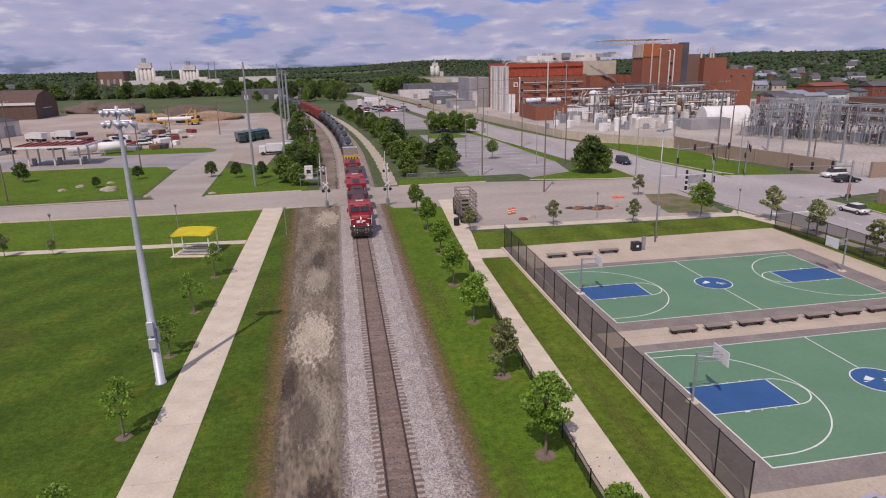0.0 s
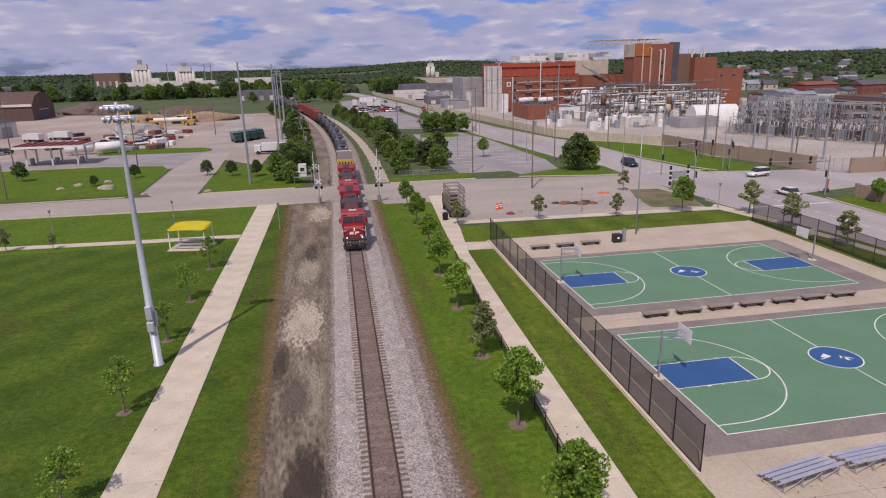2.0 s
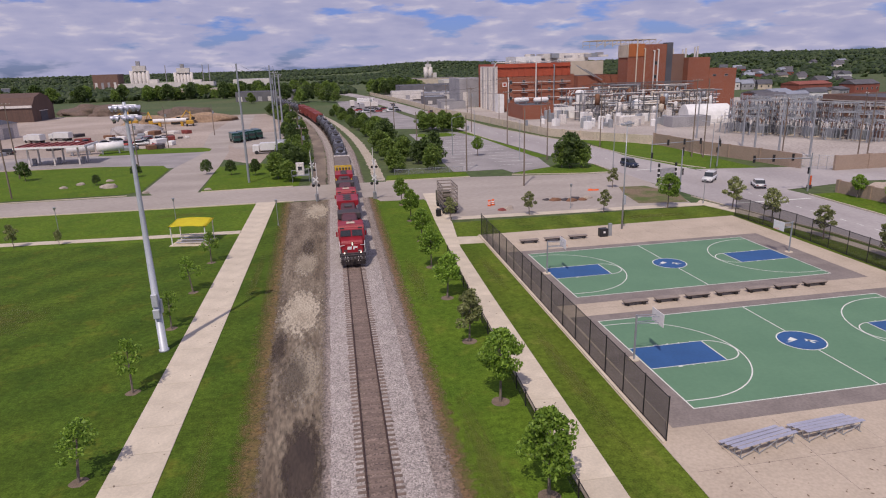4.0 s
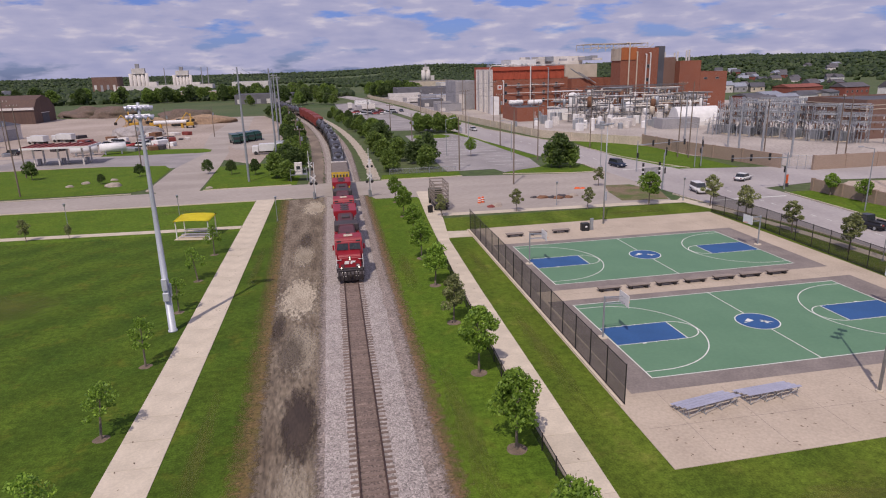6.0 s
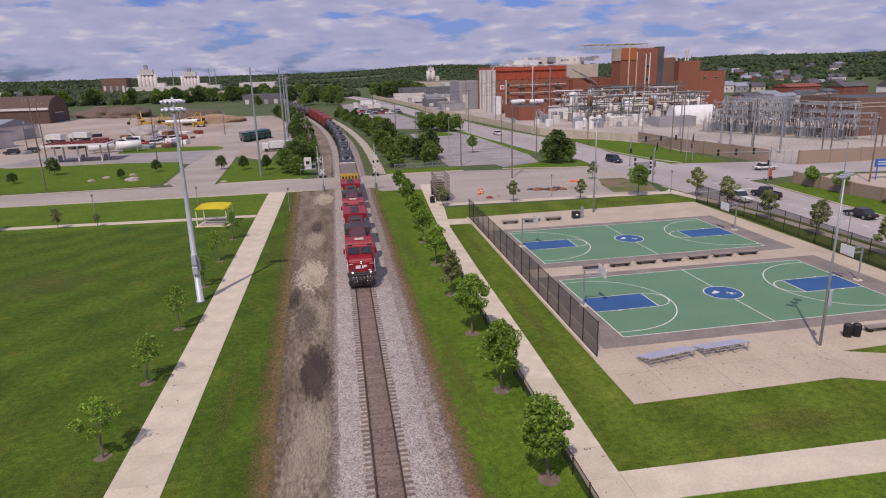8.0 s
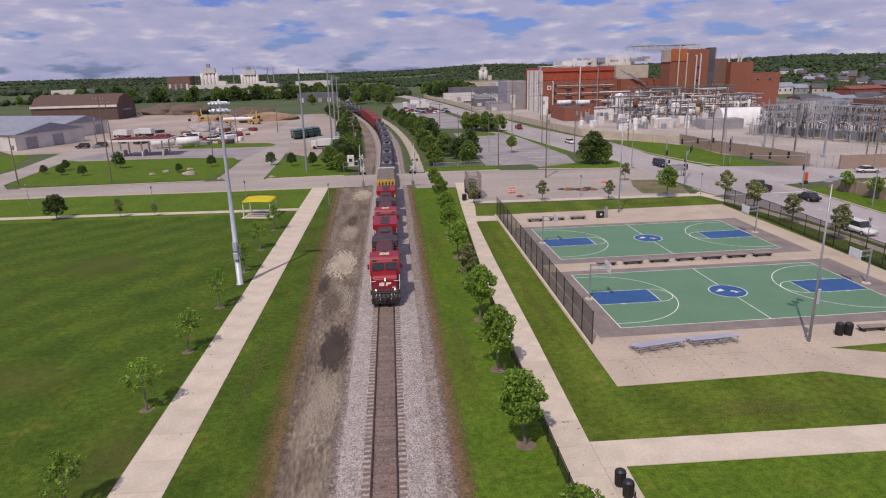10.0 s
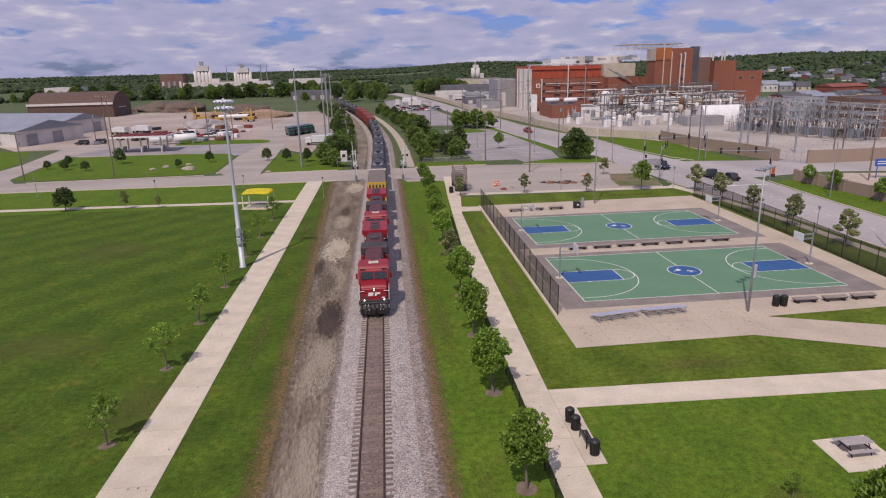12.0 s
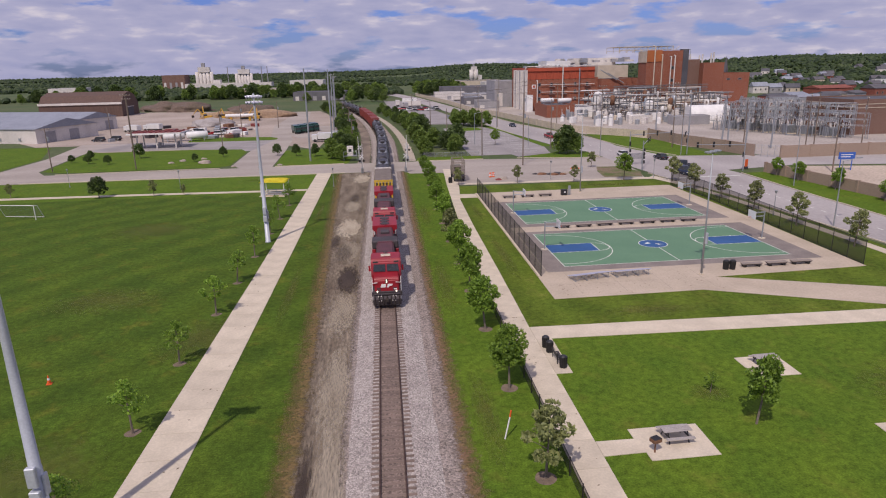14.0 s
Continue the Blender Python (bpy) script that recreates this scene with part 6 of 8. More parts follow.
part("beige_panel", one(130.7, 130.98, 265.8, 276, 23.5, 28.9), BEIGE, d, "beige corner cladding")
part("orange_panel", one(131.2, 138.6, 265.7, 265.98, 23.8, 29.2), mat("orange_panel", (0.42, 0.13, 0.04), (0.36, 0.11, 0.035), 0.3, 4, 0.8), d, "orange panel")
block(fac, "stair_tower", 149.5, 152.4, 266, 270, 0, 29.0, DARKROOF, "dark vertical stair tower")
for z in (8, 14, 20):
    window(d, 144.5, 266, z, 1.4, 1.6)
e2 = block(fac, "wall", 152.5, 160.4, 270, 300, 0, 24.0, DARKBRICK, "brown brick wall")
f2 = block(fac, "wall", 160.5, 171.2, 266, 298, 0, 22.3, BRICK, "red brick wall")
g2 = block(fac, "wall", 171.3, 185, 266, 296, 0, 17.2, BRICK, "red brick wall")
for x in (163.5, 167, 174, 180):
    window(g2 if x > 171 else f2, x, 266, 14.2 if x > 171 else 8, 1.8, 0.9)
for x, z in ((163, 26.5), (164.6, 27), (169.2, 27.5), (170.6, 27.8), (158, 27)):
    part("flue", pipe((x, 276, z - 8), (x, 276, z), 0.42), PALEWALL, fac, "pale steel flue")
bm = bmesh.new()
for x in (119, 122.5, 126, 130, 134, 138, 141, 144, 147):
    tube(bm, (x, 272, 28.4), (x, 272, 31.2), 0.12, n=5), tube(bm, (x, 290, 28.4), (x, 290, 31.2), 0.12, n=5), tube(bm, (x, 272, 31.2), (x, 290, 31.2), 0.18, n=5), tube(bm, (x, 272, 28.6), (x + 3, 272, 31), 0.12, n=5)
for z in (29.6, 31.2):
    tube(bm, (119, 272, z), (147, 272, z), 0.12, n=5), tube(bm, (119, 290, z), (147, 290, z), 0.1, n=5)
part("roof_gantry", bm, BEIGE, fac, "pale rooftop steel gantry")
bm = bmesh.new()
for x in (152, 155, 158, 160):
    tube(bm, (x, 280, 24), (x, 280, 29.5), 0.15, n=5)
for z in (26.5, 29.5):
    tube(bm, (152, 280, z), (160, 280, z), 0.12, n=5)
part("roof_frame", bm, GREYSTEEL, fac, "grey roof frame")
rng = np.random.default_rng(3)
for i in range(22):
    x, y, z = rng.uniform(98, 148), rng.uniform(322, 345), 24.4
    part("roof_unit", one(x, x + rng.uniform(1.5, 5), y, y + 3, z, z + rng.uniform(0.8, 2.6)), (GREYSTEEL, PALEWALL, GREYWALL)[i % 3], fac, "rooftop unit")
for i in range(14):
    x, y = rng.uniform(79, 111), rng.uniform(295, 325)
    part("roof_unit", one(x, x + rng.uniform(1, 3), y, y + 2, 21.7, 21.7 + rng.uniform(0.6, 1.8)), (GREYSTEEL, PALEWALL)[i % 2], fac, "rooftop unit")
for x, z0, z1, m in ((95.5, 2, 22.6, PALEWALL), (82, 0, 15.5, PALEWALL), (104.5, 0, 21, GREYSTEEL), (134.6, 5, 31, BEIGE), (143, 8, 26, PALEWALL), (145, 8, 26.5, PALEWALL), (138.5, 2, 27, BEIGE)):
    y = 288.6 if x < 120 else 264.8
    bm = pipe((x, y, z0), (x, y, z1), 0.3)
    tube(bm, (x, y, z1), (x, y + 3, z1 + 0.2), 0.3)
    part("riser_pipe", bm, m, fac, "pale riser pipe")
part("roof_pipe", pipe((76.6, 290.3, 22.7), (113, 290.3, 22.7), 0.24, n=6), PALEWALL, fac, "white pipe along the roof edge")
part("roof_pipe", pipe((76.6, 290.3, 22.7), (74.8, 292, 19.5), 0.24, n=6), PALEWALL, fac)
for x in (80, 86, 92, 98, 104, 110):
    part("pipe_stand", pipe((x, 290.6, 21.6), (x, 290.6, 22.6), 0.1, n=5), GREYSTEEL, fac)
for k in range(16):
    x, y = rng.uniform(84, 112), rng.uniform(293, 305)
    part("roof_vent", lathe(bmesh.new(), [(21.6, 0.4), (23.0, 0.4), (23.1, 0.62), (23.5, 0.3)], "Z", 8, (x, y, 0)), (GREYSTEEL, PALEWALL)[k % 2], fac, "rooftop vent")
for x, y, z in ((114, 284, 20.5), (118, 284, 18.8)):
    part("conveyor", pipe((x, y, z), (x + 9, y, z - 5.4), 0.26, n=6), GREYSTEEL, fac, "sloping grey conveyor tube")
bm = bmesh.new()        # pipe bridge along the tower's foot
for x in range(128, 160, 4):
    tube(bm, (x, 263.5, 0), (x, 263.5, 12.6), 0.14, n=5)
for z in (8.6, 10.2, 11.4, 12.6):
    tube(bm, (114, 263.5, z), (162, 263.5, z), 0.17, n=5), tube(bm, (114, 262.4, z - 0.4), (162, 262.4, z - 0.4), 0.12, n=5)
part("pipe_bridge", bm, DARKSTEEL, fac, "dark pipe bridge before the tower")
for k in range(10):
    part("valve_vessel", lathe(bmesh.new(), [(8.8, 0.5), (11.2, 0.5), (11.6, 0.2)], "Z", 8, (116 + k * 4.6, 261.6, 0)), (GREYSTEEL, PALEWALL, RUST)[k % 3], fac, "small upright vessel")
for z in (6.2, 9.7, 13.4):
    part("wall_pipe", pipe((84, 289.2, z), (113, 289.2, z), 0.16, n=6), PALEWALL, fac, "long white wall pipe")

low = thing("pump_house", "low brick service building with white end wall", "building")
block(low, "wall", 75.5, 88.5, 243, 266, 0, 5.2, BRICK, "red brick wall")
block(low, "white_wall", 88.6, 98, 243, 262, 0, 4.0, WHITE, "white end wall")
for k, (x, y, h) in enumerate(((98.5, 240.4, 11.3), (76.9, 262, 0))):
    if h:
        t_ = thing("silo", "tall white vertical storage silo", "silo", (x, y, 0), 0)
        bm = bmesh.new()
        lathe(bm, [(0, 1.75), (h - 0.8, 1.75), (h - 0.3, 1.4), (h, 0.4)], "Z", 20)
        part("shell", bm, WHITE, t_, "", True)
        part("ladder", one(-0.3, 0.3, -1.95, -1.8, 0, h - 0.6), GREYSTEEL, t_)
for x, y, r, h in ((119.5, 232, 1.9, 7.2), (109, 226, 1.7, 5.2), (131, 250, 2.0, 7), (104, 252, 1.3, 8)):
    t_ = thing("storage_tank", "white upright storage tank with domed top", "storage tank", (x, y, 0), 0, "factory tanks")
    bm = bmesh.new()
    lathe(bm, [(0, r), (h * 0.85, r), (h * 0.94, r * 0.8), (h, r * 0.25)], "Z", 20)
    part("shell", bm, WHITE, t_, "", True)
    part("hatch", one(-0.3, 0.3, -r - 0.08, -r + 0.1, 0.4, 1.4), GREYSTEEL, t_)
for x, y in ((80.5, 262), (88, 258)):
    t_ = thing("pressure_tank", "long white horizontal pressure tank on saddles", "pressure tank", (x, y, 5.3), 8, "pressure tanks")
    bm = bmesh.new()
    lathe(bm, [(-3.4, 0.3), (-3.2, 0.9), (-2.8, 1.1), (2.8, 1.1), (3.2, 0.9), (3.4, 0.3)], "X", 16, (0, 0, 1.5))
    part("shell", bm, WHITE, t_, "", True)
    for s in (-2, 2):
        part("saddle", one(s - 0.2, s + 0.2, -0.8, 0.8, 0, 0.9), GREYSTEEL, t_)
tent = thing("storage_tent", "white half-round fabric storage tent", "tent", (131, 202, 0), -4)
bm = bmesh.new()
prism(bm, [(4.6 * math.cos(k * math.pi / 14), 6.6 * math.sin(k * math.pi / 14)) for k in range(15)], -8, 8, "X")
part("fabric", bm, WHITE, tent, "taut white fabric")
part("door", one(8.0, 8.06, -1.5, 1.5, 0, 3.4), GREYWALL, tent, "grey end door")
part("plinth", one(-9, 9, -5.2, -4.65, 0, 1.6), WHITE, tent)
shed = thing("control_building", "long low grey control building", "building")
block(shed, "wall", 112, 126, 190, 196, 0, 3.2, GREYWALL, "grey wall", GREYWALL, 0.3)
block(shed, "wall", 101, 110, 206, 212, 0, 2.6, PALEWALL, "white wall", WHITE, 0.3)


def process_frame(x, y, seed):
    """A steel rack full of pipes and vessels."""
    r = random.Random(seed)
    e = thing("pipe_rack", "steel rack crowded with pipes and vessels", "pipe rack", (x, y, 0), r.uniform(-6, 6), "pipe racks")
    h = r.uniform(6, 12)
    for i in (0, 5, 10):
        for j in (0, 5):
            part("column", one(i - 0.15, i + 0.15, j - 0.15, j + 0.15, 0, h), DARKSTEEL, e)
    for z in (3.2, 6, h - 0.1):
        bm = bmesh.new()
        for j in (0, 5):
            box(bm, 0, 10, j - 0.12, j + 0.12, z - 0.12, z + 0.12)
        for i in (0, 5, 10):
            box(bm, i - 0.12, i + 0.12, 0.12, 4.88, z - 0.1, z + 0.1)
        part("deck_frame", bm, (DARKSTEEL, RUST, GREYWALL)[r.randrange(3)], e)
    for k in range(9):
        z, yy, m = r.choice((3.6, 4.2, 6.4, 7.0, h + 0.3)), r.uniform(0.3, 4.7), r.choice((PALEWALL, GREYSTEEL, WHITE, DARKSTEEL, BEIGE, PALEWALL))
        bm = pipe((-1 - r.random() * 2, yy, z), (11 + r.random() * 2, yy, z), r.uniform(0.1, 0.28), n=6)
        tube(bm, (r.uniform(1, 9), yy, z), (r.uniform(1, 9), yy, z - 3), 0.12, n=5)
        part("pipe", bm, m, e)
    for k in range(5):
        xx, yy, rr, hh = r.uniform(0.5, 9.5), r.uniform(-0.8, 4.5), r.uniform(0.4, 1.0), r.uniform(2.0, 5.0)
        z = r.choice((0, 3.3, 6.1))
        bm = bmesh.new()
        lathe(bm, [(z, rr), (z + hh, rr), (z + hh + 0.3, rr * 0.5)], "Z", 12, (xx, yy, 0))
        part("vessel", bm, r.choice((GREYSTEEL, WHITE, BEIGE, RUST, PALEWALL)), e, "", True)


for k, (x, y) in enumerate(((101, 262), (112, 258), (123, 256), (134, 254), (145, 252), (103, 246), (113, 244), (124, 243), (135, 241), (146, 240), (157, 252), (128, 230), (140, 228), (93, 226), (104, 216), (116, 214), (100, 232))):
    process_frame(x, y, k)

# walls
def wall_line(pts, h, m, label, name="boundary_wall"):
    bm = bmesh.new()
    for (x0, y0), (x1, y1) in zip(pts, pts[1:]):
        d = Vector((x1 - x0, y1 - y0, 0)).normalized()
        n = Vector((-d.y, d.x, 0)) * 0.15
        q = [Vector((x0, y0, -0.1)) + n, Vector((x0, y0, -0.1)) - n, Vector((x1, y1, -0.1)) - n, Vector((x1, y1, -0.1)) + n]
        v = [bm.verts.new(p) for p in q] + [bm.verts.new(p + Vector((0, 0, h + 0.1))) for p in q]
        for k in ((4, 5, 6, 7), (0, 1, 5, 4), (1, 2, 6, 5), (2, 3, 7, 6), (3, 0, 4, 7)):
            bm.faces.new([v[j] for j in k])
    bmesh.ops.recalc_face_normals(bm, faces=bm.faces)
    w = tagged(part(name, bm, m), label, "wall", "", "structure")
    for (x0, y0), (x1, y1) in zip(pts, pts[1:]):
        n = max(1, int(math.hypot(x1 - x0, y1 - y0) / 6))
        for i in range(n):
            x, y = x0 + (x1 - x0) * i / n, y0 + (y1 - y0) * i / n
            part("pier", one(x - 0.28, x + 0.28, y - 0.28, y + 0.28, 0, h + 0.12), m, w)


wall_line([(30, 520), (44, 380), (48.6, 298), (55.8, 260), (60.8, 220), (65.5, 183), (75, 166), (85.5, 152)], 2.4, BEIGE, "long cream concrete factory wall")
wall_line([(85.5, 152), (87.2, 132), (91.5, 115.5), (93.5, 105)], 3.0, TANWALL, "tan block wall round the substation")
wall_line([(98, 101), (121, 101), (170, 96)], 3.0, TANWALL, "tan block wall round the substation")
wall_line([(82.3, 82), (85.6, 52), (91, 0), (95, -40)], 2.1, TANWALL, "brown wall beside the avenue lawn")
fence("substation_gate", [(93.5, 105), (98, 101)], 3.0, 1.6, GREYLINK, GREYSTEEL, "grey mesh gate in the block wall", 0.1)


# substation
def gantry(steel=GREYSTEEL):
    e = thing("substation_gantry", ("grey" if steel is GREYSTEEL else "dark") + " lattice steel substation gantry with insulators", "gantry", (0, 0, 0), 0, "substation gantries")
    for x in (0, 7):
        bm = bmesh.new()
        for dx in (-0.35, 0.35):
            for dy in (-0.35, 0.35):
                tube(bm, (x + dx, dy, 0), (x + dx * 0.7, dy * 0.7, 12.5), 0.06, n=4)
        for k in range(10):
            z = k * 1.25
            tube(bm, (x - 0.35, -0.35, z), (x + 0.35, -0.35, z + 1.25), 0.035, n=4), tube(bm, (x + 0.35, 0.35, z), (x - 0.35, 0.35, z + 1.25), 0.035, n=4)
            tube(bm, (x - 0.35, 0.35, z), (x - 0.35, -0.35, z + 1.25), 0.035, n=4)
        part("column", bm, steel, e, "lattice column")
    for z in (6.2, 9.2, 12.2):
        bm = bmesh.new()
        for dy in (-0.3, 0.3):
            tube(bm, (0, dy, z), (7, dy, z), 0.07, n=4), tube(bm, (0, dy, z + 0.5), (7, dy, z + 0.5), 0.06, n=4)
            for k in range(8):
                tube(bm, (k * 0.875, dy, z), (k * 0.875 + 0.875, dy, z + 0.5), 0.03, n=4)
        part("beam", bm, steel, e, "lattice beam")
        for k in range(4):
            bm = bmesh.new()
            lathe(bm, [(z - 1.3, 0.05), (z - 1.2, 0.16), (z - 0.9, 0.09), (z - 0.8, 0.16), (z - 0.5, 0.09), (z - 0.4, 0.16), (z, 0.05)], "Z", 6, (0.9 + k * 1.7, 0, 0))
            part("insulator", bm, PALEWALL if k % 2 else RUST, e, "stacked insulator")
    return e


first = gantry()


def yard_at(a, b):
    """A place in the substation: a along its front, b into its depth, both 0 to 1."""
    return 120 + 18 * a + 22 * b, 170 - 35 * a + 29 * b


SUB = [yard_at(i / 7 + 0.02, j / 6) for j in range(7) for i in range(8)]
SUB = [(x, y) for x, y in SUB if x < 143 or y > 168]
sheet("substation_ground", [(116, 172), (136, 133), (146.8, 141), (146.8, 166), (162, 167), (142, 204)], 0.016, mat("substation_gravel", (0.30, 0.27, 0.25), (0.22, 0.195, 0.18), 0.15, 2, 0.95, bump=0.2), "dark gravel under the substation", "yard")
first.matrix_basis = pose(*SUB[0], 0, 0, 0, -33)
first.scale = (1, 1, 0.76)
for k, (x, y) in enumerate(SUB[1:]):
    g_ = copy_thing(first, pose(x + random.uniform(-1.5, 1.5), y + random.uniform(-2, 2), 0, 0, 0, random.choice((-33, -33, -33, 57))))
    g_.scale = (random.uniform(0.9, 1.1), 1.0, random.choice((0.6, 0.76, 0.76, 0.8)))


first_d = gantry(DARKSTEEL)
first_d.matrix_basis = pose(127, 158, 0, 0, 0, 57)
first_d.scale = (1, 1, 0.7)
for k in range(17):
    x, y = yard_at(random.uniform(0.0, 1.0), random.uniform(0.0, 0.7))
    if x > 140 and y < 168:
        continue
    g_ = copy_thing(first_d, pose(x, y, 0, 0, 0, random.choice((57, -33))))
    g_.scale = (random.uniform(0.8, 1.0), 1.0, random.choice((0.55, 0.7, 0.76)))


def switch_post():
    e = thing("disconnect_switch", "steel post with insulators and switch bars", "switch gear", (0, 0, 0), 0, "substation switches")
    part("stand", one(-0.12, 0.12, -0.12, 0.12, 0, 3.0), GREYSTEEL, e)
    part("crossbar", one(-1.3, 1.3, -0.1, 0.1, 3.0, 3.2), GREYSTEEL, e)
    for s in (-1.1, 0, 1.1):
        bm = bmesh.new()
        lathe(bm, [(3.2, 0.06), (3.4, 0.16), (3.6, 0.08), (3.8, 0.16), (4.0, 0.08), (4.2, 0.16), (4.5, 0.05)], "Z", 6, (s, 0, 0))
        part("insulator", bm, PALEWALL, e)
    part("blade", pipe((-1.2, 0, 4.5), (1.2, 0.2, 5.3), 0.05, n=5), ALU, e)
    return e


first_s = switch_post()
first_s.matrix_basis = pose(118, 172, 0)
r_ = random.Random(8)
for k in range(96):
    x, y = yard_at(r_.uniform(-0.1, 1.05), r_.uniform(-0.12, 0.7))
    if x > 144 and y < 168:
        continue
    copy_thing(first_s, pose(x, y, 0, 0, 0, r_.uniform(0, 180)))


def plant_unit(x, y, seed):
    r = random.Random(seed)
    e = thing("plant_unit", "small steel process unit with pipes", "plant unit", (x, y, 0.012), r.uniform(0, 90), "plant units")
    h = r.uniform(1.4, 4.2)
    m = r.choice((WHITE, PALEWALL, GREYSTEEL, WHITE, BEIGE, GREYSTEEL))
    if seed % 2:
        part("body", one(-1.2, 1.2, -0.9, 0.9, 0, h, 0.06), m, e)
    else:
        part("body", lathe(bmesh.new(), [(0, 0.9), (h, 0.9), (h + 0.3, 0.4)], "Z", 14), m, e)
    part("pipe", pipe((0.4, 0, h * 0.6), (3.0, 0.3, h * 0.6), 0.14, n=6), GREYSTEEL, e)
    part("vent_pipe", pipe((-0.5, 0.2, h), (-0.5, 0.2, h + r.uniform(0.8, 3.0)), 0.1, n=6), PALEWALL, e)


r_ = random.Random(12)
for k in range(64):
    y = r_.uniform(196, 262)
    plant_unit(y * r_.uniform(0.34, 0.56) + (6 if y < 215 else 0), y, k)


def transformer(x, y):
    e = thing("transformer", "grey substation transformer with bushings", "transformer", (x, y, 0), 0, "transformers")
    body = part("tank", one(-1.6, 1.6, -1.1, 1.1, 0.3, 3.0, 0.08), GREYSTEEL, e)
    for k in range(6):
        part("fin", one(-1.4 + k * 0.5, -1.25 + k * 0.5, -1.6, -1.12, 0.6, 2.7), GREYSTEEL, body)
    for s in (-1, 0, 1):
        bm = bmesh.new()
        lathe(bm, [(3.0, 0.16), (3.3, 0.1), (3.5, 0.18), (3.8, 0.1), (4.0, 0.18), (4.6, 0.06)], "Z", 8, (s, 0, 0))
        part("bushing", bm, RUST, body, "brown bushing")
    part("plinth", one(-2, 2, -1.5, 1.5, 0, 0.3), CONCRETE, e)


for x, y in [yard_at(a / 6 + 0.1, b) for b in (0.08, 0.45) for a in range(6)]:
    if x < 139 or y > 168:
        transformer(x, y)
sb = thing("brick_substation_house", "brown brick building beside the substation", "building")
s_ = block(sb, "wall", 147, 192, 142, 165, 0, 10.4, DARKBRICK, "brown brick wall")
for z in (8.2, 9.3):
    part("stone_band", one(146.9, 192.1, 141.86, 141.99, z, z + 0.22), BEIGE, s_, "pale stone band")
    part("stone_band", one(146.86, 146.99, 142, 165, z, z + 0.22), BEIGE, s_)
block(sb, "rear_wing", 165, 205, 174, 184, 0, 8.0, DARKBRICK, "low brown brick wing")
for i in range(3):
    window(s_, 166 + i * 8, 142, 2.8, 1.8, 3.0)


# far buildings
def house(x, y, w, d, h, m, roof, turn, label, kind="house", rise=0.4):
    e = thing("house" if kind == "house" else "building", label, kind, (x, y, max(0, hill(x, y))), turn, "far " + kind + "s")
    wl = part("wall", one(-w / 2, w / 2, -d / 2, d / 2, -0.5, h), m, e)
    bm = bmesh.new()
    prism(bm, [(-d / 2 - 0.4, h), (0, h + d * rise), (d / 2 + 0.4, h)], -w / 2 - 0.3, w / 2 + 0.3, "X")
    part("roof", bm, roof, e)
    n = max(2, int(w / 3.5))
    for i in range(n):
        window(wl, -w / 2 + (i + 0.5) * w / n, -d / 2, h * 0.4, 1.0, 1.4)
    return e


REDHOUSE = mat("red_house_brick", (0.27, 0.085, 0.06), (0.22, 0.07, 0.05), 0.3, 4, 0.9)
SLATE = mat("grey_shingle_roof", (0.12, 0.115, 0.125), (0.09, 0.085, 0.095), 0.3, 4, 0.9)
house(279, 336, 24, 14, 6, REDHOUSE, REDHOUSE, 6, "long red-brick block behind the substation", "building", 0.12)
house(306, 326, 18, 11, 5.5, REDHOUSE, SLATE, 6, "red-brick block with a grey roof", "building", 0.22)
house(332, 318, 18, 12, 5, WHITE, SLATE, 10, "white building with a grey roof", "building")
for k, (x, y, c) in enumerate(((205, 268, PALEWALL), (222, 275, GREYWALL), (238, 282, WHITE), (252, 296, BEIGE), (232, 300, PALEWALL), (214, 290, REDHOUSE), (268, 300, GREYWALL))):
    house(x, y, 13, 9, 4.5, c, (SLATE, BLUEROOF, DARKROOF)[k % 3], 8 * k - 20, "low commercial building behind the substation", "building", 0.15)
rng = np.random.default_rng(17)
for i in range(46):
    y = rng.uniform(380, 760)
    x = y * rng.uniform(0.50, 0.9)
    house(x, y, rng.uniform(7, 11), rng.uniform(6, 8), rng.uniform(3.5, 5.5), (WHITE, PALEWALL, REDHOUSE, BEIGE, GREYWALL)[i % 5], (SLATE, DARKROOF, SLATE, BLUEROOF)[i % 4], rng.uniform(-30, 30), "small far house with a pitched roof")
ch = house(262, 430, 9, 16, 9, PALEWALL, SLATE, 80, "pale church with a pointed steeple", "church")
part("steeple", lathe(bmesh.new(), [(9, 1.8), (17, 1.7), (17.1, 1.9), (27, 0.05)], "Z", 6), SLATE, ch, "dark pointed steeple")


def hall(name, x0, x1, y0, y1, z, m, roof, label):
    e = thing("warehouse", label, "warehouse", group="warehouses")
    b = block(e, "wall", x0, x1, y0, y1, 0, z, m, "", roof, 0.4)
    n = max(2, int((x1 - x0) / 7))
    for i in range(n):
        part("dock_door", one(x0 + (i + 0.25) * (x1 - x0) / n, x0 + (i + 0.65) * (x1 - x0) / n, y0 - 0.08, y0 - 0.01, 0.3, z * 0.55), GREYWALL if i % 3 else PALEWALL, b)


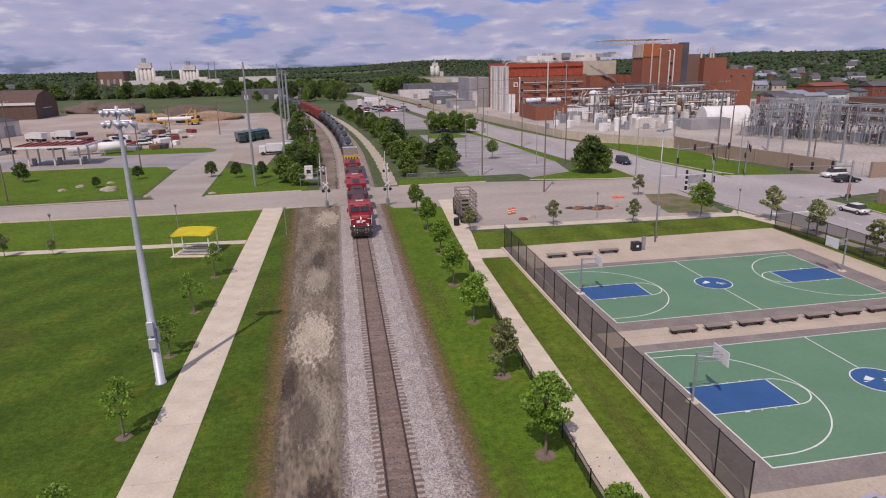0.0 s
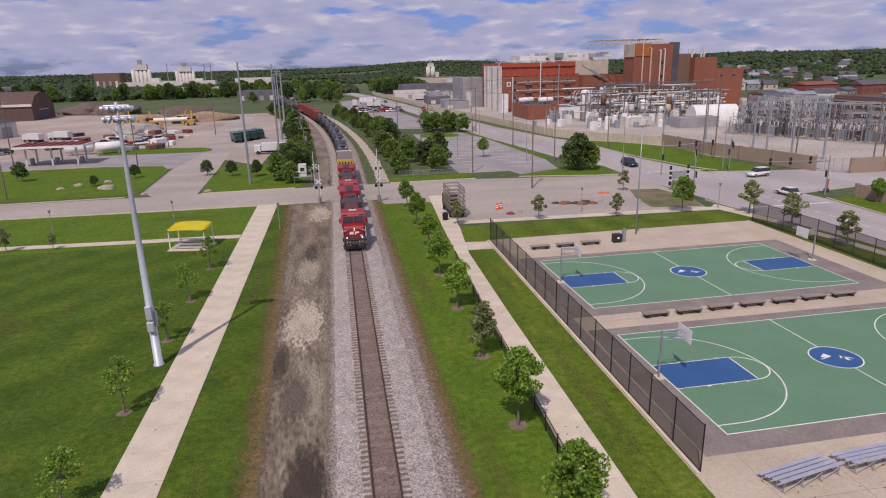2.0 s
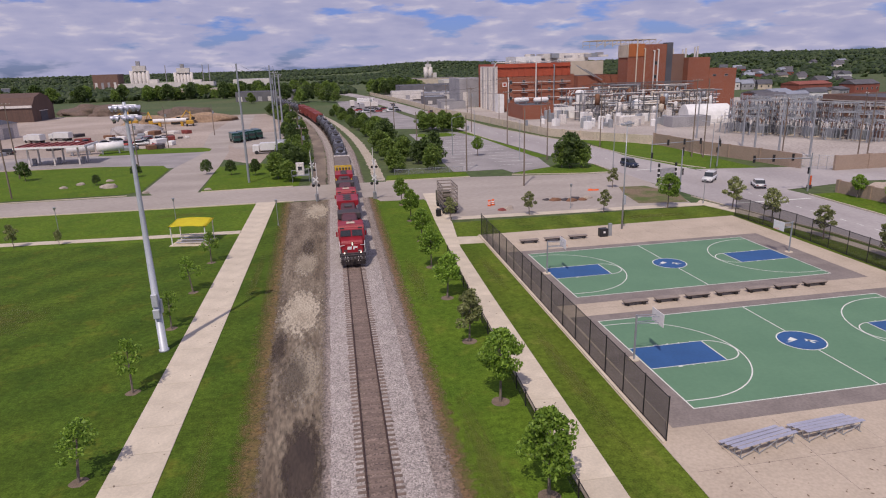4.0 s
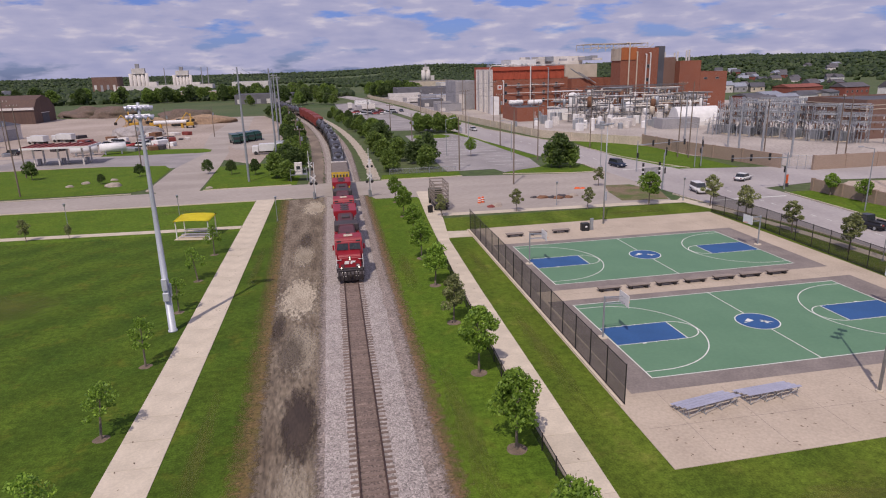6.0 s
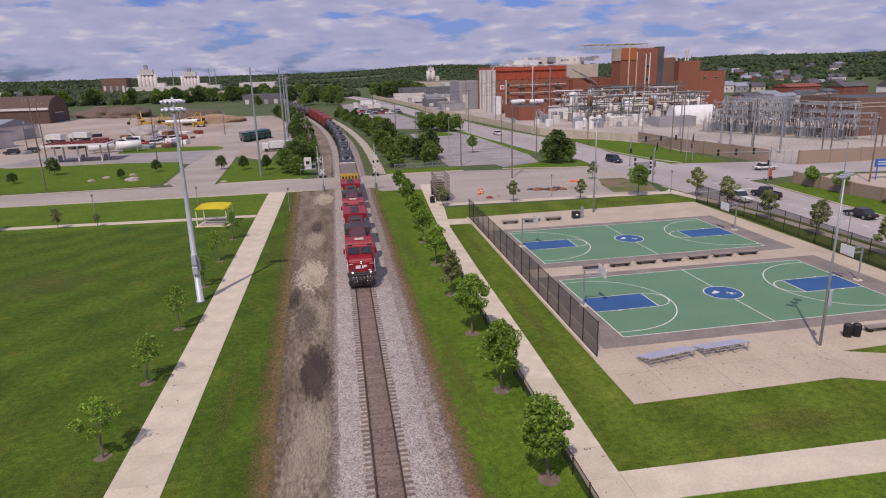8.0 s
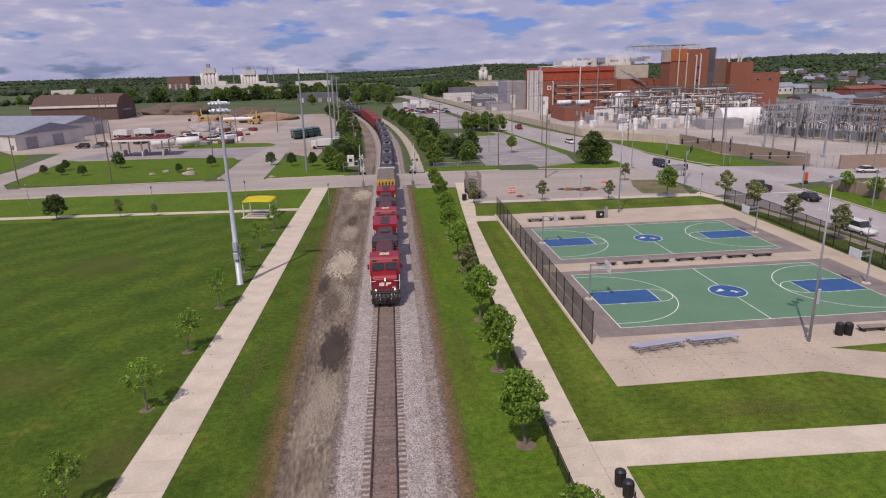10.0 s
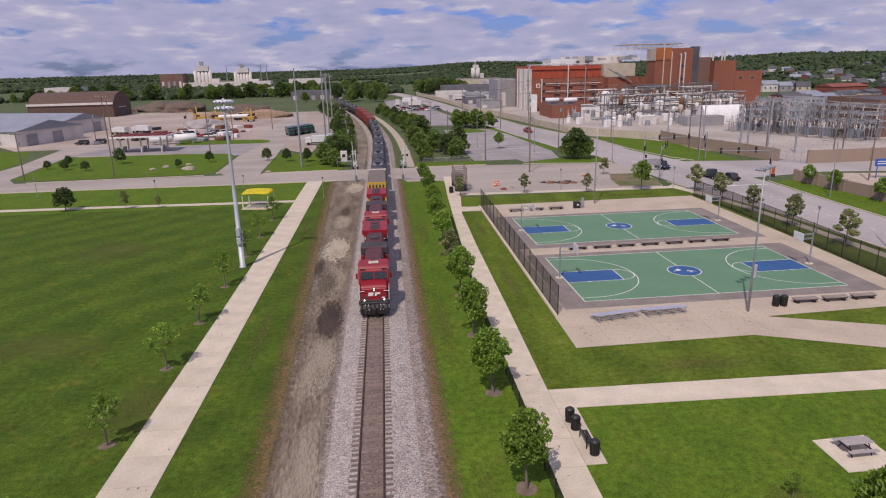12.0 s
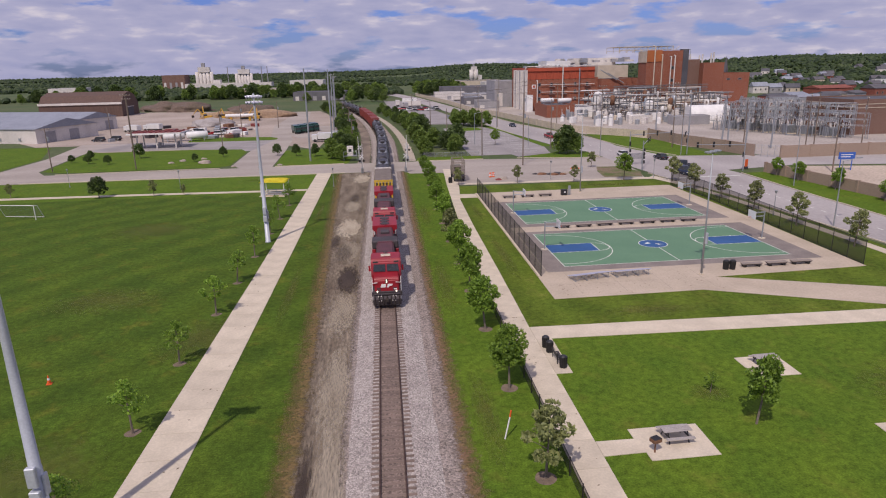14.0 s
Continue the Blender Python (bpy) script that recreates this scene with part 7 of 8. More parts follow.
hall("a", 67.5, 82, 335, 366, 14.6, GREYWALL, GREYWALL, "tall grey-clad hall next to the factory")
hall("b", 48, 112, 455, 490, 8.2, DARKWALL, DARKROOF, "long dark low warehouse by the avenue")
hall("c", 40, 62, 434, 446, 5.4, PALEWALL, BLUEROOF, "white flat-roofed warehouse by the avenue")
hall("d", 58, 92, 400, 420, 5.0, GREYWALL, BLUEROOF, "low grey warehouse behind the cream wall")
hall("e", 53, 66, 366, 384, 4.2, DARKWALL, BLUEROOF, "low shed with a pale metal roof")
hall("m", 55, 68, 322, 334, 3.6, GREYWALL, DARKROOF, "low grey shed beside the factory")
hall("n", 66, 84, 372, 392, 5.2, PALEWALL, DARKROOF, "pale low shed with a dark roof")
hall("f", 78, 130, 640, 690, 9, BEIGE, DARKROOF, "tan flat-roofed building far off")
hall("o", 98, 150, 560, 590, 9, PALEWALL, BLUEROOF, "pale flat-roofed building far off")
hall("g", -70, -28, 480, 510, 6.5, DARKWALL, DARKROOF, "dark far-off shed with a flat roof")
hall("h", -150, -96, 600, 630, 7, BEIGE, BLUEROOF, "pale metal shed far off")
hall("i", -110, -70, 760, 800, 12, PALEWALL, BLUEROOF, "white metal shed far off")
hall("j", -298, -268, 880, 905, 21, DARKBRICK, PALEWALL, "tall brown brick block far off")
hall("k", -266, -150, 870, 890, 9, PALEWALL, PALEWALL, "long white sheds far off")
hall("l", -420, -380, 820, 850, 8, PALEWALL, BLUEROOF, "pale metal shed far off")
rng = np.random.default_rng(23)
for i in range(16):      # parked trailers on the far lots
    x, y = (rng.uniform(9, 21), rng.uniform(310, 400)) if i % 4 == 1 else (rng.uniform(56, 84), rng.uniform(336, 430))
    e = thing("trailer", "white box trailer parked in a far lot", "trailer", (x, y, 0.02), rng.choice((0, 90, 85)), "parked trailers")
    part("box", one(-1.25, 1.25, -5, 5, 1.0, 3.8, 0.05), (WHITE, PALEWALL, GREYWALL)[i % 3], e)
    part("chassis", one(-0.9, 0.9, -4.6, 4.6, 0.35, 1.0), BOGIE, e)


def elevator(x, y, w, h, cells):
    e = thing("grain_elevator", "white concrete grain elevator towers", "grain elevator", (x, y, 0), 0, "grain elevators")
    for i in range(cells):
        bm = bmesh.new()
        lathe(bm, [(0, w / cells / 2), (h * 0.8, w / cells / 2)], "Z", 14, (-w / 2 + (i + 0.5) * w / cells, 0, 0))
        part("silo_cell", bm, PALEWALL, e, "", True)
    part("headhouse", one(-w * 0.3, w * 0.35, -3, 3, h * 0.78, h), PALEWALL, e, "headhouse on top")
    part("leg_tower", one(-w * 0.1, w * 0.08, -2, 2, h, h * 1.18), GREYWALL, e)
    part("annex", one(w / 2, w * 0.9, -5, 5, 0, h * 0.45), PALEWALL, e)


elevator(-241, 880, 24, 31, 5)
elevator(-188, 880, 24, 27, 6)
elevator(150, 1000, 14, 24, 2)
for x in (-160, -168, -215):
    t_ = thing("chimney", "thin grey far chimney", "chimney", (x, 905, 0), 0, "chimneys")
    part("shaft", pipe((0, 0, 0), (0, 0, 31), 0.7, 0.5), GREYWALL, t_)


# ---------------------------------------------------------------- west yard
barn = thing("barn", "large brown steel-clad barn with gambrel roof", "barn", (-173, 357, 0), 0)
bm = bmesh.new()
prism(bm, [(-13, 0), (-13, 7.2), (-8, 12), (0, 14), (8, 12), (13, 7.2), (13, 0)], -23, 23, "X")
part("shell", bm, BARNBROWN, barn)
part("eave_trim", one(-23.2, 23.2, -13.6, -13.02, 7.0, 8.2), PALEWALL, barn, "pale eave line")
part("door", one(23.0, 23.15, -4, 4, 0, 5), DARKROOF, barn, "dark end door")
part("door_rail", one(23.0, 23.3, -5, 5, 5.0, 5.3), PALEWALL, barn)


def white_shed(x, y, turn, length, depth, eave, rise, label):
    e = thing("shed", label, "shed", (x, y, 0), turn, "white sheds")
    wl = part("wall", one(-length, 0, 0, depth, 0, eave), PALEWALL, e, "cream metal walls")
    bm = bmesh.new()
    prism(bm, [(-0.5, eave), (depth / 2, eave + rise), (depth + 0.5, eave)], -length - 0.4, 0.4, "X")
    part("roof", bm, BLUEROOF, e, "pale grey metal roof")
    for k in range(2):
        part("roller_door", one(0.01, 0.1, 4 + k * 11, 8.5 + k * 11, 0, 4), GREYWALL, wl)
    for k in range(4):
        part("vent", one(-8 - k * 9, -7 - k * 9, -0.25, -0.02, 1, 2), GREYSTEEL, wl)


white_shed(-123.5, 194.5, -19.8, 60, 29, 5.2, 3.0, "long cream metal shed with a low grey roof")
white_shed(-127, 236, -19.8, 56, 22, 5.5, 2.6, "second cream metal shed behind the first")


def canopy():
    e = thing("pump_canopy", "flat fuel canopy with white fascia and red deck", "canopy", (-73, 170.5, 0.02), 0)
    part("deck", one(-8.5, 8.5, -5, 5, 4.6, 5.1), WHITE, e, "white fascia")
    part("deck_top", one(-8.2, 8.2, -4.7, 4.7, 5.1, 5.16), CARRED, e, "red deck")
    for k in range(8):
        part("roof_beam", one(-7.8 + k * 2.1, -7.5 + k * 2.1, -4.6, 4.6, 5.16, 5.36), CARRED, e)
    for x in (-6, 0, 6):
        for y in (-3, 3):
            part("column", one(x - 0.18, x + 0.18, y - 0.18, y + 0.18, 0, 4.6), PALEWALL, e)
        part("pump", one(x - 0.4, x + 0.4, -0.5, 0.5, 0, 1.7, 0.05), GREYWALL, e, "grey fuel pump")


canopy()
for x, y, a in ((-74, 188.5, 16), (-66, 189, 16)):
    t_ = thing("fuel_tank", "white horizontal fuel tank on saddles", "fuel tank", (x, y, 0.02), a, "fuel tanks")
    bm = bmesh.new()
    lathe(bm, [(-3.6, 1.1), (-3.5, 1.35), (3.5, 1.35), (3.6, 1.1)], "X", 18, (0, 0, 2.0))
    part("shell", bm, WHITE, t_, "", True)
    for s in (-2.2, 2.2):
        part("saddle", one(s - 0.2, s + 0.2, -1, 1, 0, 1.1), GREYSTEEL, t_)


def excavator(x, y, turn):
    e = thing("excavator", "yellow excavator standing in the yard", "excavator", (x, y, 0.02), turn, "excavators")
    for s in (-1.3, 1.3):
        part("track", one(s - 0.35, s + 0.35, -2.2, 2.2, 0, 0.95, 0.2), TYRE, e, "black crawler track")
    part("house", one(-1.5, 1.5, -2.2, 1.6, 1.0, 2.4, 0.12), MACHINE, e, "yellow upper body")
    part("cab", one(-1.4, -0.3, 0.2, 1.9, 1.3, 3.2, 0.08), GLASS, e, "dark cab")
    part("boom", pipe((0.4, 1.5, 2.0), (0.4, 4.6, 5.8), 0.3, 0.22, 6), MACHINE, e)
    part("stick", pipe((0.4, 4.6, 5.8), (0.4, 7.2, 2.8), 0.22, 0.16, 6), MACHINE, e)
    part("bucket", one(-0.2, 1.0, 6.6, 7.8, 1.6, 2.8, 0.15), BOGIE, e, "steel bucket")


for x, y, a in ((-78, 285, 40), (-70, 292, -60), (-88, 290, 100), (-62, 280, 10), (-96, 312, 20)):
    excavator(x, y, a)
e = thing("pipe_stack", "white pipe section on trestles in the yard", "pipe", (-70, 281, 0.02), 4)
part("pipe", pipe((-7, 0, 2.6), (7, 0, 2.6), 0.8, n=12), WHITE, e)
part("trestle", one(-5, -4, -1, 1, 0, 1.85), MACHINE, e)
part("trestle", one(4, 5, -1, 1, 0, 1.85), MACHINE, e)
rng = np.random.default_rng(31)
for i in range(34):
    x, y = rng.uniform(-100, -52), rng.uniform(192, 250)
    s = rng.uniform(0.8, 2.6)
    bm = one(-s, s, -s * 0.6, s * 0.6, 0, s * rng.uniform(0.4, 0.9), 0.08)
    e = part("scrap_block", bm, (RUST, GREYSTEEL, WHITE, SOOT, CARRED, PALEWALL)[i % 6])
    e.location, e.rotation_euler = (x, y, 0.016), (0, 0, rng.uniform(0, 3))
    tagged(e, "stacked building material in the gravel yard", "material stack", "yard stock")
for i, (x, y, s) in enumerate(((-47.5, 127.5, 1.2), (-55, 133, 0.7), (-57, 129.5, 0.6), (-50, 136, 0.6), (-38.2, 118.8, 0.5), (-26.6, 118.6, 0.5))):
    bm = bmesh.new()
    bmesh.ops.create_icosphere(bm, subdivisions=3, radius=1)
    for v in bm.verts:
        v.co *= 1 + 0.3 * noise.noise(v.co * 1.6 + Vector((i * 3, 0, 0)))
        v.co = Vector((v.co.x * s * 1.5, v.co.y * s, max(-0.1, v.co.z * 0.7 * s)))
    o = part("boulder", bm, ROCK, None, "", True)
    o.location = (x, y, 0.03)
    tagged(o, "pale landscaping boulder on the grass", "boulder", "boulders")


# ---------------------------------------------------------------- poles, wires, signals
def utility_pole(x, y, h, arms=1, steel=False, turn=0):
    e = thing("utility_pole", "tall grey steel line pole" if steel else "wooden utility pole with crossarms", "utility pole", (x, y, 0), turn, "utility poles")
    bm = bmesh.new()
    r = 0.26 if steel else 0.16
    lathe(bm, [(-0.1, r), (h * 0.5, r * 0.85), (h, r * 0.6)], "Z", 8)
    part("pole", bm, GREYSTEEL if steel else WOOD, e)
    for k in range(arms):
        z = h - 0.5 - k * 1.6
        arm = part("crossarm", one(-1.2, 1.2, -0.08, 0.08, z, z + 0.14), GREYSTEEL if steel else WOOD, e)
        for s in (-1.1, -0.4, 0.4, 1.1):
            part("insulator", pipe((s, 0, z + 0.141), (s, 0, z + 0.4), 0.05, n=5), PALEWALL, arm)
    if not steel and h < 16:
        part("transformer_can", pipe((0.4, 0, h - 3.2), (0.4, 0, h - 2.2), 0.26, n=8), GREYSTEEL, e, "grey pole transformer")


for x, y, h, n, s in ((-19.3, 124.5, 23.8, 0, True), (-15.6, 153.8, 23.5, 0, True), (-17.5, 190, 22, 1, True), (-19.5, 232, 21, 1, True), (-23, 275, 20, 1, True), (-30, 330, 20, 1, True),
                      (-62.9, 120.6, 18.8, 1, False), (-83.5, 121, 11, 1, False), (-72.5, 146.5, 17, 1, False), (-49.2, 155, 12.5, 0, False), (-52, 197.5, 12.5, 0, False), (-44, 232, 11, 0, False), (-100, 200, 12, 0, False),
                      (33.8, 104, 14.5, 0, False), (27, 124.6, 12, 0, False), (48.6, 134, 14, 0, False), (47.6, 166, 15, 1, False), (45.6, 205, 15, 1, False), (44, 245, 15, 1, False), (41.5, 290, 15, 1, False),
                      (69.7, 152, 17, 1, False), (66.2, 192, 17, 1, False), (62.5, 232, 17, 2, False), (59, 275, 17, 1, False), (82, 127, 18, 1, False), (84, 125.5, 18, 0, False), (95, 113, 14, 1, False), (108, 106.6, 15, 1, False), (110, 106.3, 15, 0, False), (122, 105, 14, 1, False), (95.5, 79, 12, 1, False),
                      (101, 122, 13, 0, True), (104, 140, 13, 0, True), (99, 128, 12, 0, True), (106, 118, 12, 0, True), (103, 160, 13, 0, True), (98, 175, 12, 0, True),
                      (-9, 148, 9, 1, False), (-11.5, 180, 9, 1, False), (-13, 215, 9, 1, False), (-18, 255, 9, 1, False), (22, 170, 10, 0, False), (19, 205, 11, 1, False), (14, 250, 12, 1, False)):
    utility_pole(x, y, h, n, s, 60 if y < 118 and x > 60 else 0)


def wire(p0, p1, sag=1.2):
    bm = bmesh.new()
    side = (Vector(p1) - Vector(p0)).cross(Vector((0, 0, 1))).normalized()
    prev = None
    for i in range(13):
        u = i / 12
        p = Vector(p0).lerp(Vector(p1), u) - Vector((0, 0, sag * 4 * u * (1 - u)))
        ring = [bm.verts.new(p + q) for q in (side * 0.022, Vector((0, 0, 0.022)), side * -0.022, Vector((0, 0, -0.022)))]
        if prev:
            for k in range(4):
                bm.faces.new((prev[k], prev[(k + 1) % 4], ring[(k + 1) % 4], ring[k]))
        prev = ring
    tagged(part("overhead_wire", bm, SOOT), "dark overhead wire between poles", "wire", "overhead wires")


LINE1 = [(-19.3, 124.5, 23.4), (-15.6, 153.8, 23.2), (-17.5, 190, 21.6), (-19.5, 232, 20.6), (-23, 275, 19.6), (-30, 330, 19.6)]
LINE2 = [(82, 127, 17.6), (69.7, 152, 16.8), (66.2, 192, 16.8), (62.5, 232, 16.8), (59, 275, 16.8)]
LINE3 = [(48.6, 134, 13.8), (47.6, 166, 14.8), (45.6, 205, 14.8), (44, 245, 14.8), (41.5, 290, 14.8)]
for row in (LINE1, LINE2, LINE3):
    for p, q in zip(row, row[1:]):
        for s in (-0.9, 0.9):
            wire((p[0] + s, p[1], p[2]), (q[0] + s, q[1], q[2]))
for z in (0, 1.4):
    wire((-19.5, 232, 20 - z), (19, 205, 11 - z * 0.3)), wire((14, 250, 11.8 - z), (62.5, 232, 15 - z))


def street_light(x, y, h, turn):
    e = thing("street_lamp", "grey street lamp with a curved arm", "street lamp", (x, y, 0), turn, "street lamps")
    part("pole", pipe((0, 0, 0), (0, 0, h), 0.1, 0.06), GREYSTEEL, e)
    part("arm", pipe((0, 0, h - 0.1), (2.2, 0, h + 0.35), 0.045, n=6), GREYSTEEL, e)
    part("head", one(2.0, 2.8, -0.16, 0.16, h + 0.28, h + 0.42, 0.04), GREYSTEEL, e)


for x, y, a in ((57.2, 116, 0), (78.2, 66, 180), (64.4, 36, 0), (77.5, 112, 180), (28.6, 150, 0), (40, 175, 180), (42.4, 136, 180), (78, 20, 180)):
    street_light(x, y, 9.5, a)


def signal(x, y, turn, reach, count):
    e = thing("traffic_signal", "mast-arm traffic signal with black heads", "traffic signal", (x, y, 0), turn, "traffic signals")
    part("mast", pipe((0, 0, 0), (0, 0, 6.6), 0.14, 0.1), GREYSTEEL, e)
    part("arm", pipe((0, 0, 5.7), (reach, 0, 6.1), 0.1, 0.06), GREYSTEEL, e)
    for k in range(count):
        s = reach * (1 - k * 0.33) - 0.3
        hd = part("signal_head", one(s - 0.2, s + 0.2, -0.28, -0.08, 5.4, 6.6, 0.03), BLACK, e, "black three-lamp head")
        for j in range(3):
            part("lens", lathe(bmesh.new(), [(-0.32, 0.12), (-0.281, 0.14)], "Y", 10, (s, 0, 5.62 + j * 0.37)), GLASS, hd)
    part("side_head", one(-0.2, 0.2, -0.4, -0.16, 3.0, 4.1, 0.03), BLACK, e, "black side head")


signal(63.0, 110.5, 0, 11, 3), signal(79.5, 112.8, -120, 9, 2), signal(78.6, 84.5, 180, 11, 3), signal(58.2, 90.5, 60, 10, 2)


def crossing_signal(x, y, turn):
    e = thing("crossing_signal", "level-crossing mast with crossbuck and lamps", "crossing signal", (x, y, 0), turn, "crossing signals")
    part("mast", pipe((0, 0, 0), (0, 0, 4.6), 0.07), GREYSTEEL, e)
    for s in (-1, 1):
        bm = one(-0.6, 0.6, -0.1, -0.07, -0.1, 0.1)
        bmesh.ops.rotate(bm, verts=bm.verts, cent=(0, 0, 0), matrix=Matrix.Rotation(radians(45 * s), 3, "Y"))
        bmesh.ops.translate(bm, verts=bm.verts, vec=(0, -0.03 * (s + 1), 3.9))
        part("crossbuck", bm, WHITE, e, "white crossbuck blade")
        part("lamp", lathe(bmesh.new(), [(-0.2, 0.22), (-0.1, 0.28)], "Y", 12, (s * 0.45, 0, 2.9)), BLACK, e, "black warning lamp")
    part("gate_arm", pipe((0.2, 0, 1.1), (0.2, 0.2, 6.8), 0.06, n=6), WHITE, e, "raised gate arm")
    part("case", one(-0.3, 0.3, 0.2, 0.7, 0, 1.3, 0.03), GREYSTEEL, e)


crossing_signal(-4.9, 100.6, 0), crossing_signal(6.4, 118.2, 180), crossing_signal(-6.0, 118.4, 180), crossing_signal(5.2, 99.6, 0)
hut = thing("signal_cabinet", "grey railway signal cabinet on a railed steel deck", "signal cabinet", (-8.6, 122.5, 0), 0)
part("deck", one(-1.8, 1.8, -1.0, 1.0, 1.3, 1.42), GREYSTEEL, hut)
part("cabinet", one(-0.8, 0.8, -0.6, 0.6, 1.42, 3.9, 0.04), PALEWALL, hut, "pale metal cabinet")
part("window", one(-0.4, 0.4, -0.63, -0.605, 2.4, 3.2), GLASS, hut)
for x in (-1.7, 1.7):
    for y in (-0.9, 0.9):
        part("leg", pipe((x, y, 0), (x, y, 2.5), 0.05, n=6), GREYSTEEL, hut)
for y in (-0.9, 0.9):
    part("handrail", pipe((-1.7, y, 2.5), (1.7, y, 2.5), 0.035, n=6), GREYSTEEL, hut)
sg = thing("direction_sign", "blue road sign on two posts", "sign", (99.5, 80.5, 0), -8)
part("board", one(-1.7, 1.7, -0.1, 0.1, 2.4, 3.9), SIGNBLUE, sg, "blue sign board")
for i in range(2):
    part("text_bar", one(-1.3, 1.2 - i * 0.5, -0.13, -0.105, 3.3 - i * 0.45, 3.46 - i * 0.45), WHITE, sg, "white text bar")
for s in (-1.2, 1.2):
    part("post", pipe((s, 0, 0), (s, 0, 2.4), 0.1), SIGNBLUE, sg)
bm = bmesh.new()
for k in range(5):
    for j in range(13):
        x, y = 27.5 + k * 4.2, 130 + j * 5.2
        if k < 4 and not (k == 1 and j < 4):
            flat(bm, x, x + 3.6, y, y + 0.2, 0.026)
tagged(part("parking_lines", bm, LINE), "faded white parking bay lines", "road marking", "", "structure")
bm = bmesh.new()
for k in range(20):
    y = 30 + k * 2.9
    flat(bm, 69.6 - (0.02 * (y - 30)), 69.75 - (0.02 * (y - 30)), y, y + 1.2, 0.032)
for y0 in (79, 113.5):
    flat(bm, 61.5, 75, y0, y0 + 0.4, 0.033)
for y in np.arange(124, 330, 6):
    x = 63.2 - (y - 124) * (0.148 if y < 200 else 0.118) - (0 if y < 200 else 2.28)
    flat(bm, x, x + 0.15, y, y + 2.4, 0.033)
tagged(part("lane_marking", bm, LINE), "white lane dashes and stop lines", "road marking", "", "structure")
rail_f = fence("parking_fence", [(11, 123.9), (26, 123.9)], 1.2, 3, GREYLINK, GREYSTEEL, "low grey mesh fence by the parking lot", 0.1)


# ---------------------------------------------------------------- vehicles
def car_paint(name, c):
    m = mat(name, c, tuple(v * 0.9 for v in c), 1, 6, 0.28, 0.1, bump=0, grain=0.03)
    return m


PAINTS = {k: car_paint("car_paint_" + k, v) for k, v in dict(white=(0.72, 0.72, 0.70), black=(0.02, 0.02, 0.024), red=(0.30, 0.02, 0.02), navy=(0.02, 0.03, 0.06), green=(0.02, 0.07, 0.06), silver=(0.42, 0.43, 0.45)).items()}


def car(kind, colour, label, at=(0, 0, 0), turn=0.0, group="cars"):
    """A road car, nose towards +y, wheels on z = 0."""
    names = {"sedan": "car", "suv": "car", "pickup": "pickup_truck"}
    e = thing(names[kind], label, names[kind].replace("_", " "), at, turn, group)
    L_, H = {"sedan": (4.7, 1.42), "suv": (4.7, 1.75), "pickup": (5.6, 1.85)}[kind]
    h = L_ / 2
    low = 0.32
    belt = H * 0.58
    bm = bmesh.new()
    prism(bm, [(-h, low + 0.1), (-h + 0.05, belt * 0.95), (-h + 0.4, belt), (h - 1.25, belt), (h - 0.2, belt * 0.86), (h, belt * 0.6), (h, low)], -0.9, 0.9, "X")
    bmesh.ops.bevel(bm, geom=bm.edges[:], offset=0.06, segments=2, affect="EDGES")
    part("body", bm, PAINTS[colour], e, "", True)
    r = {"sedan": [(-h + 0.7, belt), (-h + 1.25, H), (0.35, H), (h - 1.35, belt)], "suv": [(-h + 0.12, belt), (-h + 0.4, H), (0.5, H), (h - 1.2, belt)], "pickup": [(-0.6, belt), (-0.45, H), (0.75, H), (h - 1.45, belt)]}[kind]
    bm = bmesh.new()
    prism(bm, [(y, z - (0.03 if z == H else 0)) for y, z in r], -0.78, 0.78, "X")
    part("glasshouse", bm, GLASS, e, "dark windows")
    bm = one(-0.74, 0.74, r[1][0] + 0.02, r[2][0] - 0.02, H - 0.05, H + 0.01, 0.02)
    part("roof", bm, PAINTS[colour], e)
    if kind == "pickup":
        part("bed", one(-0.72, 0.72, -h + 0.25, -0.75, belt - 0.02, belt + 0.03), PLASTIC, e, "black truck bed")
        for s in (-0.82, 0.82):
            part("bed_rail", one(s - 0.07, s + 0.07, -h + 0.2, -0.7, belt, belt + 0.18, 0.02), PAINTS[colour], e)
    for s in (-0.62, 0.62):
        part("headlight", one(s - 0.18, s + 0.18, h - 0.06, h + 0.02, belt * 0.62, belt * 0.76), WHITE, e, "clear headlight")
        part("tail_light", one(s - 0.16, s + 0.16, -h - 0.02, -h + 0.06, belt * 0.72, belt * 0.9), CARRED, e, "red tail light")
    for s in (-0.82, 0.82):
        for y in (-h + 0.95, h - 0.95):
            bm = bmesh.new()
            lathe(bm, [(s - 0.11, 0.24), (s - 0.1, 0.34), (s + 0.1, 0.34), (s + 0.11, 0.24)], "X", 16, (0, y, 0.34))
            wh = part("wheel", bm, TYRE, e, "black tyre")
            part("rim", lathe(bmesh.new(), [(s - 0.115, 0.2), (s + 0.115, 0.2)], "X", 12, (0, y, 0.34)), GREYSTEEL, wh)
    return e


def drive(ob, rows, z=0.036):
    """Key a car along points (t, x, y); it heads along its way."""
    keyed, heads = [], []
    for i, (t, x, y) in enumerate(rows):
        a, b = rows[max(0, i - 1)], rows[min(len(rows) - 1, i + 1)]
        d = (b[1] - a[1], b[2] - a[2])
        heads.append(math.degrees(math.atan2(-d[0], d[1])) if math.hypot(*d) > 0.4 else (heads[-1] if heads else 0.0))
        keyed.append((t, pose(x, y, z, 0, 0, heads[-1])))
    walk(ob, keyed)


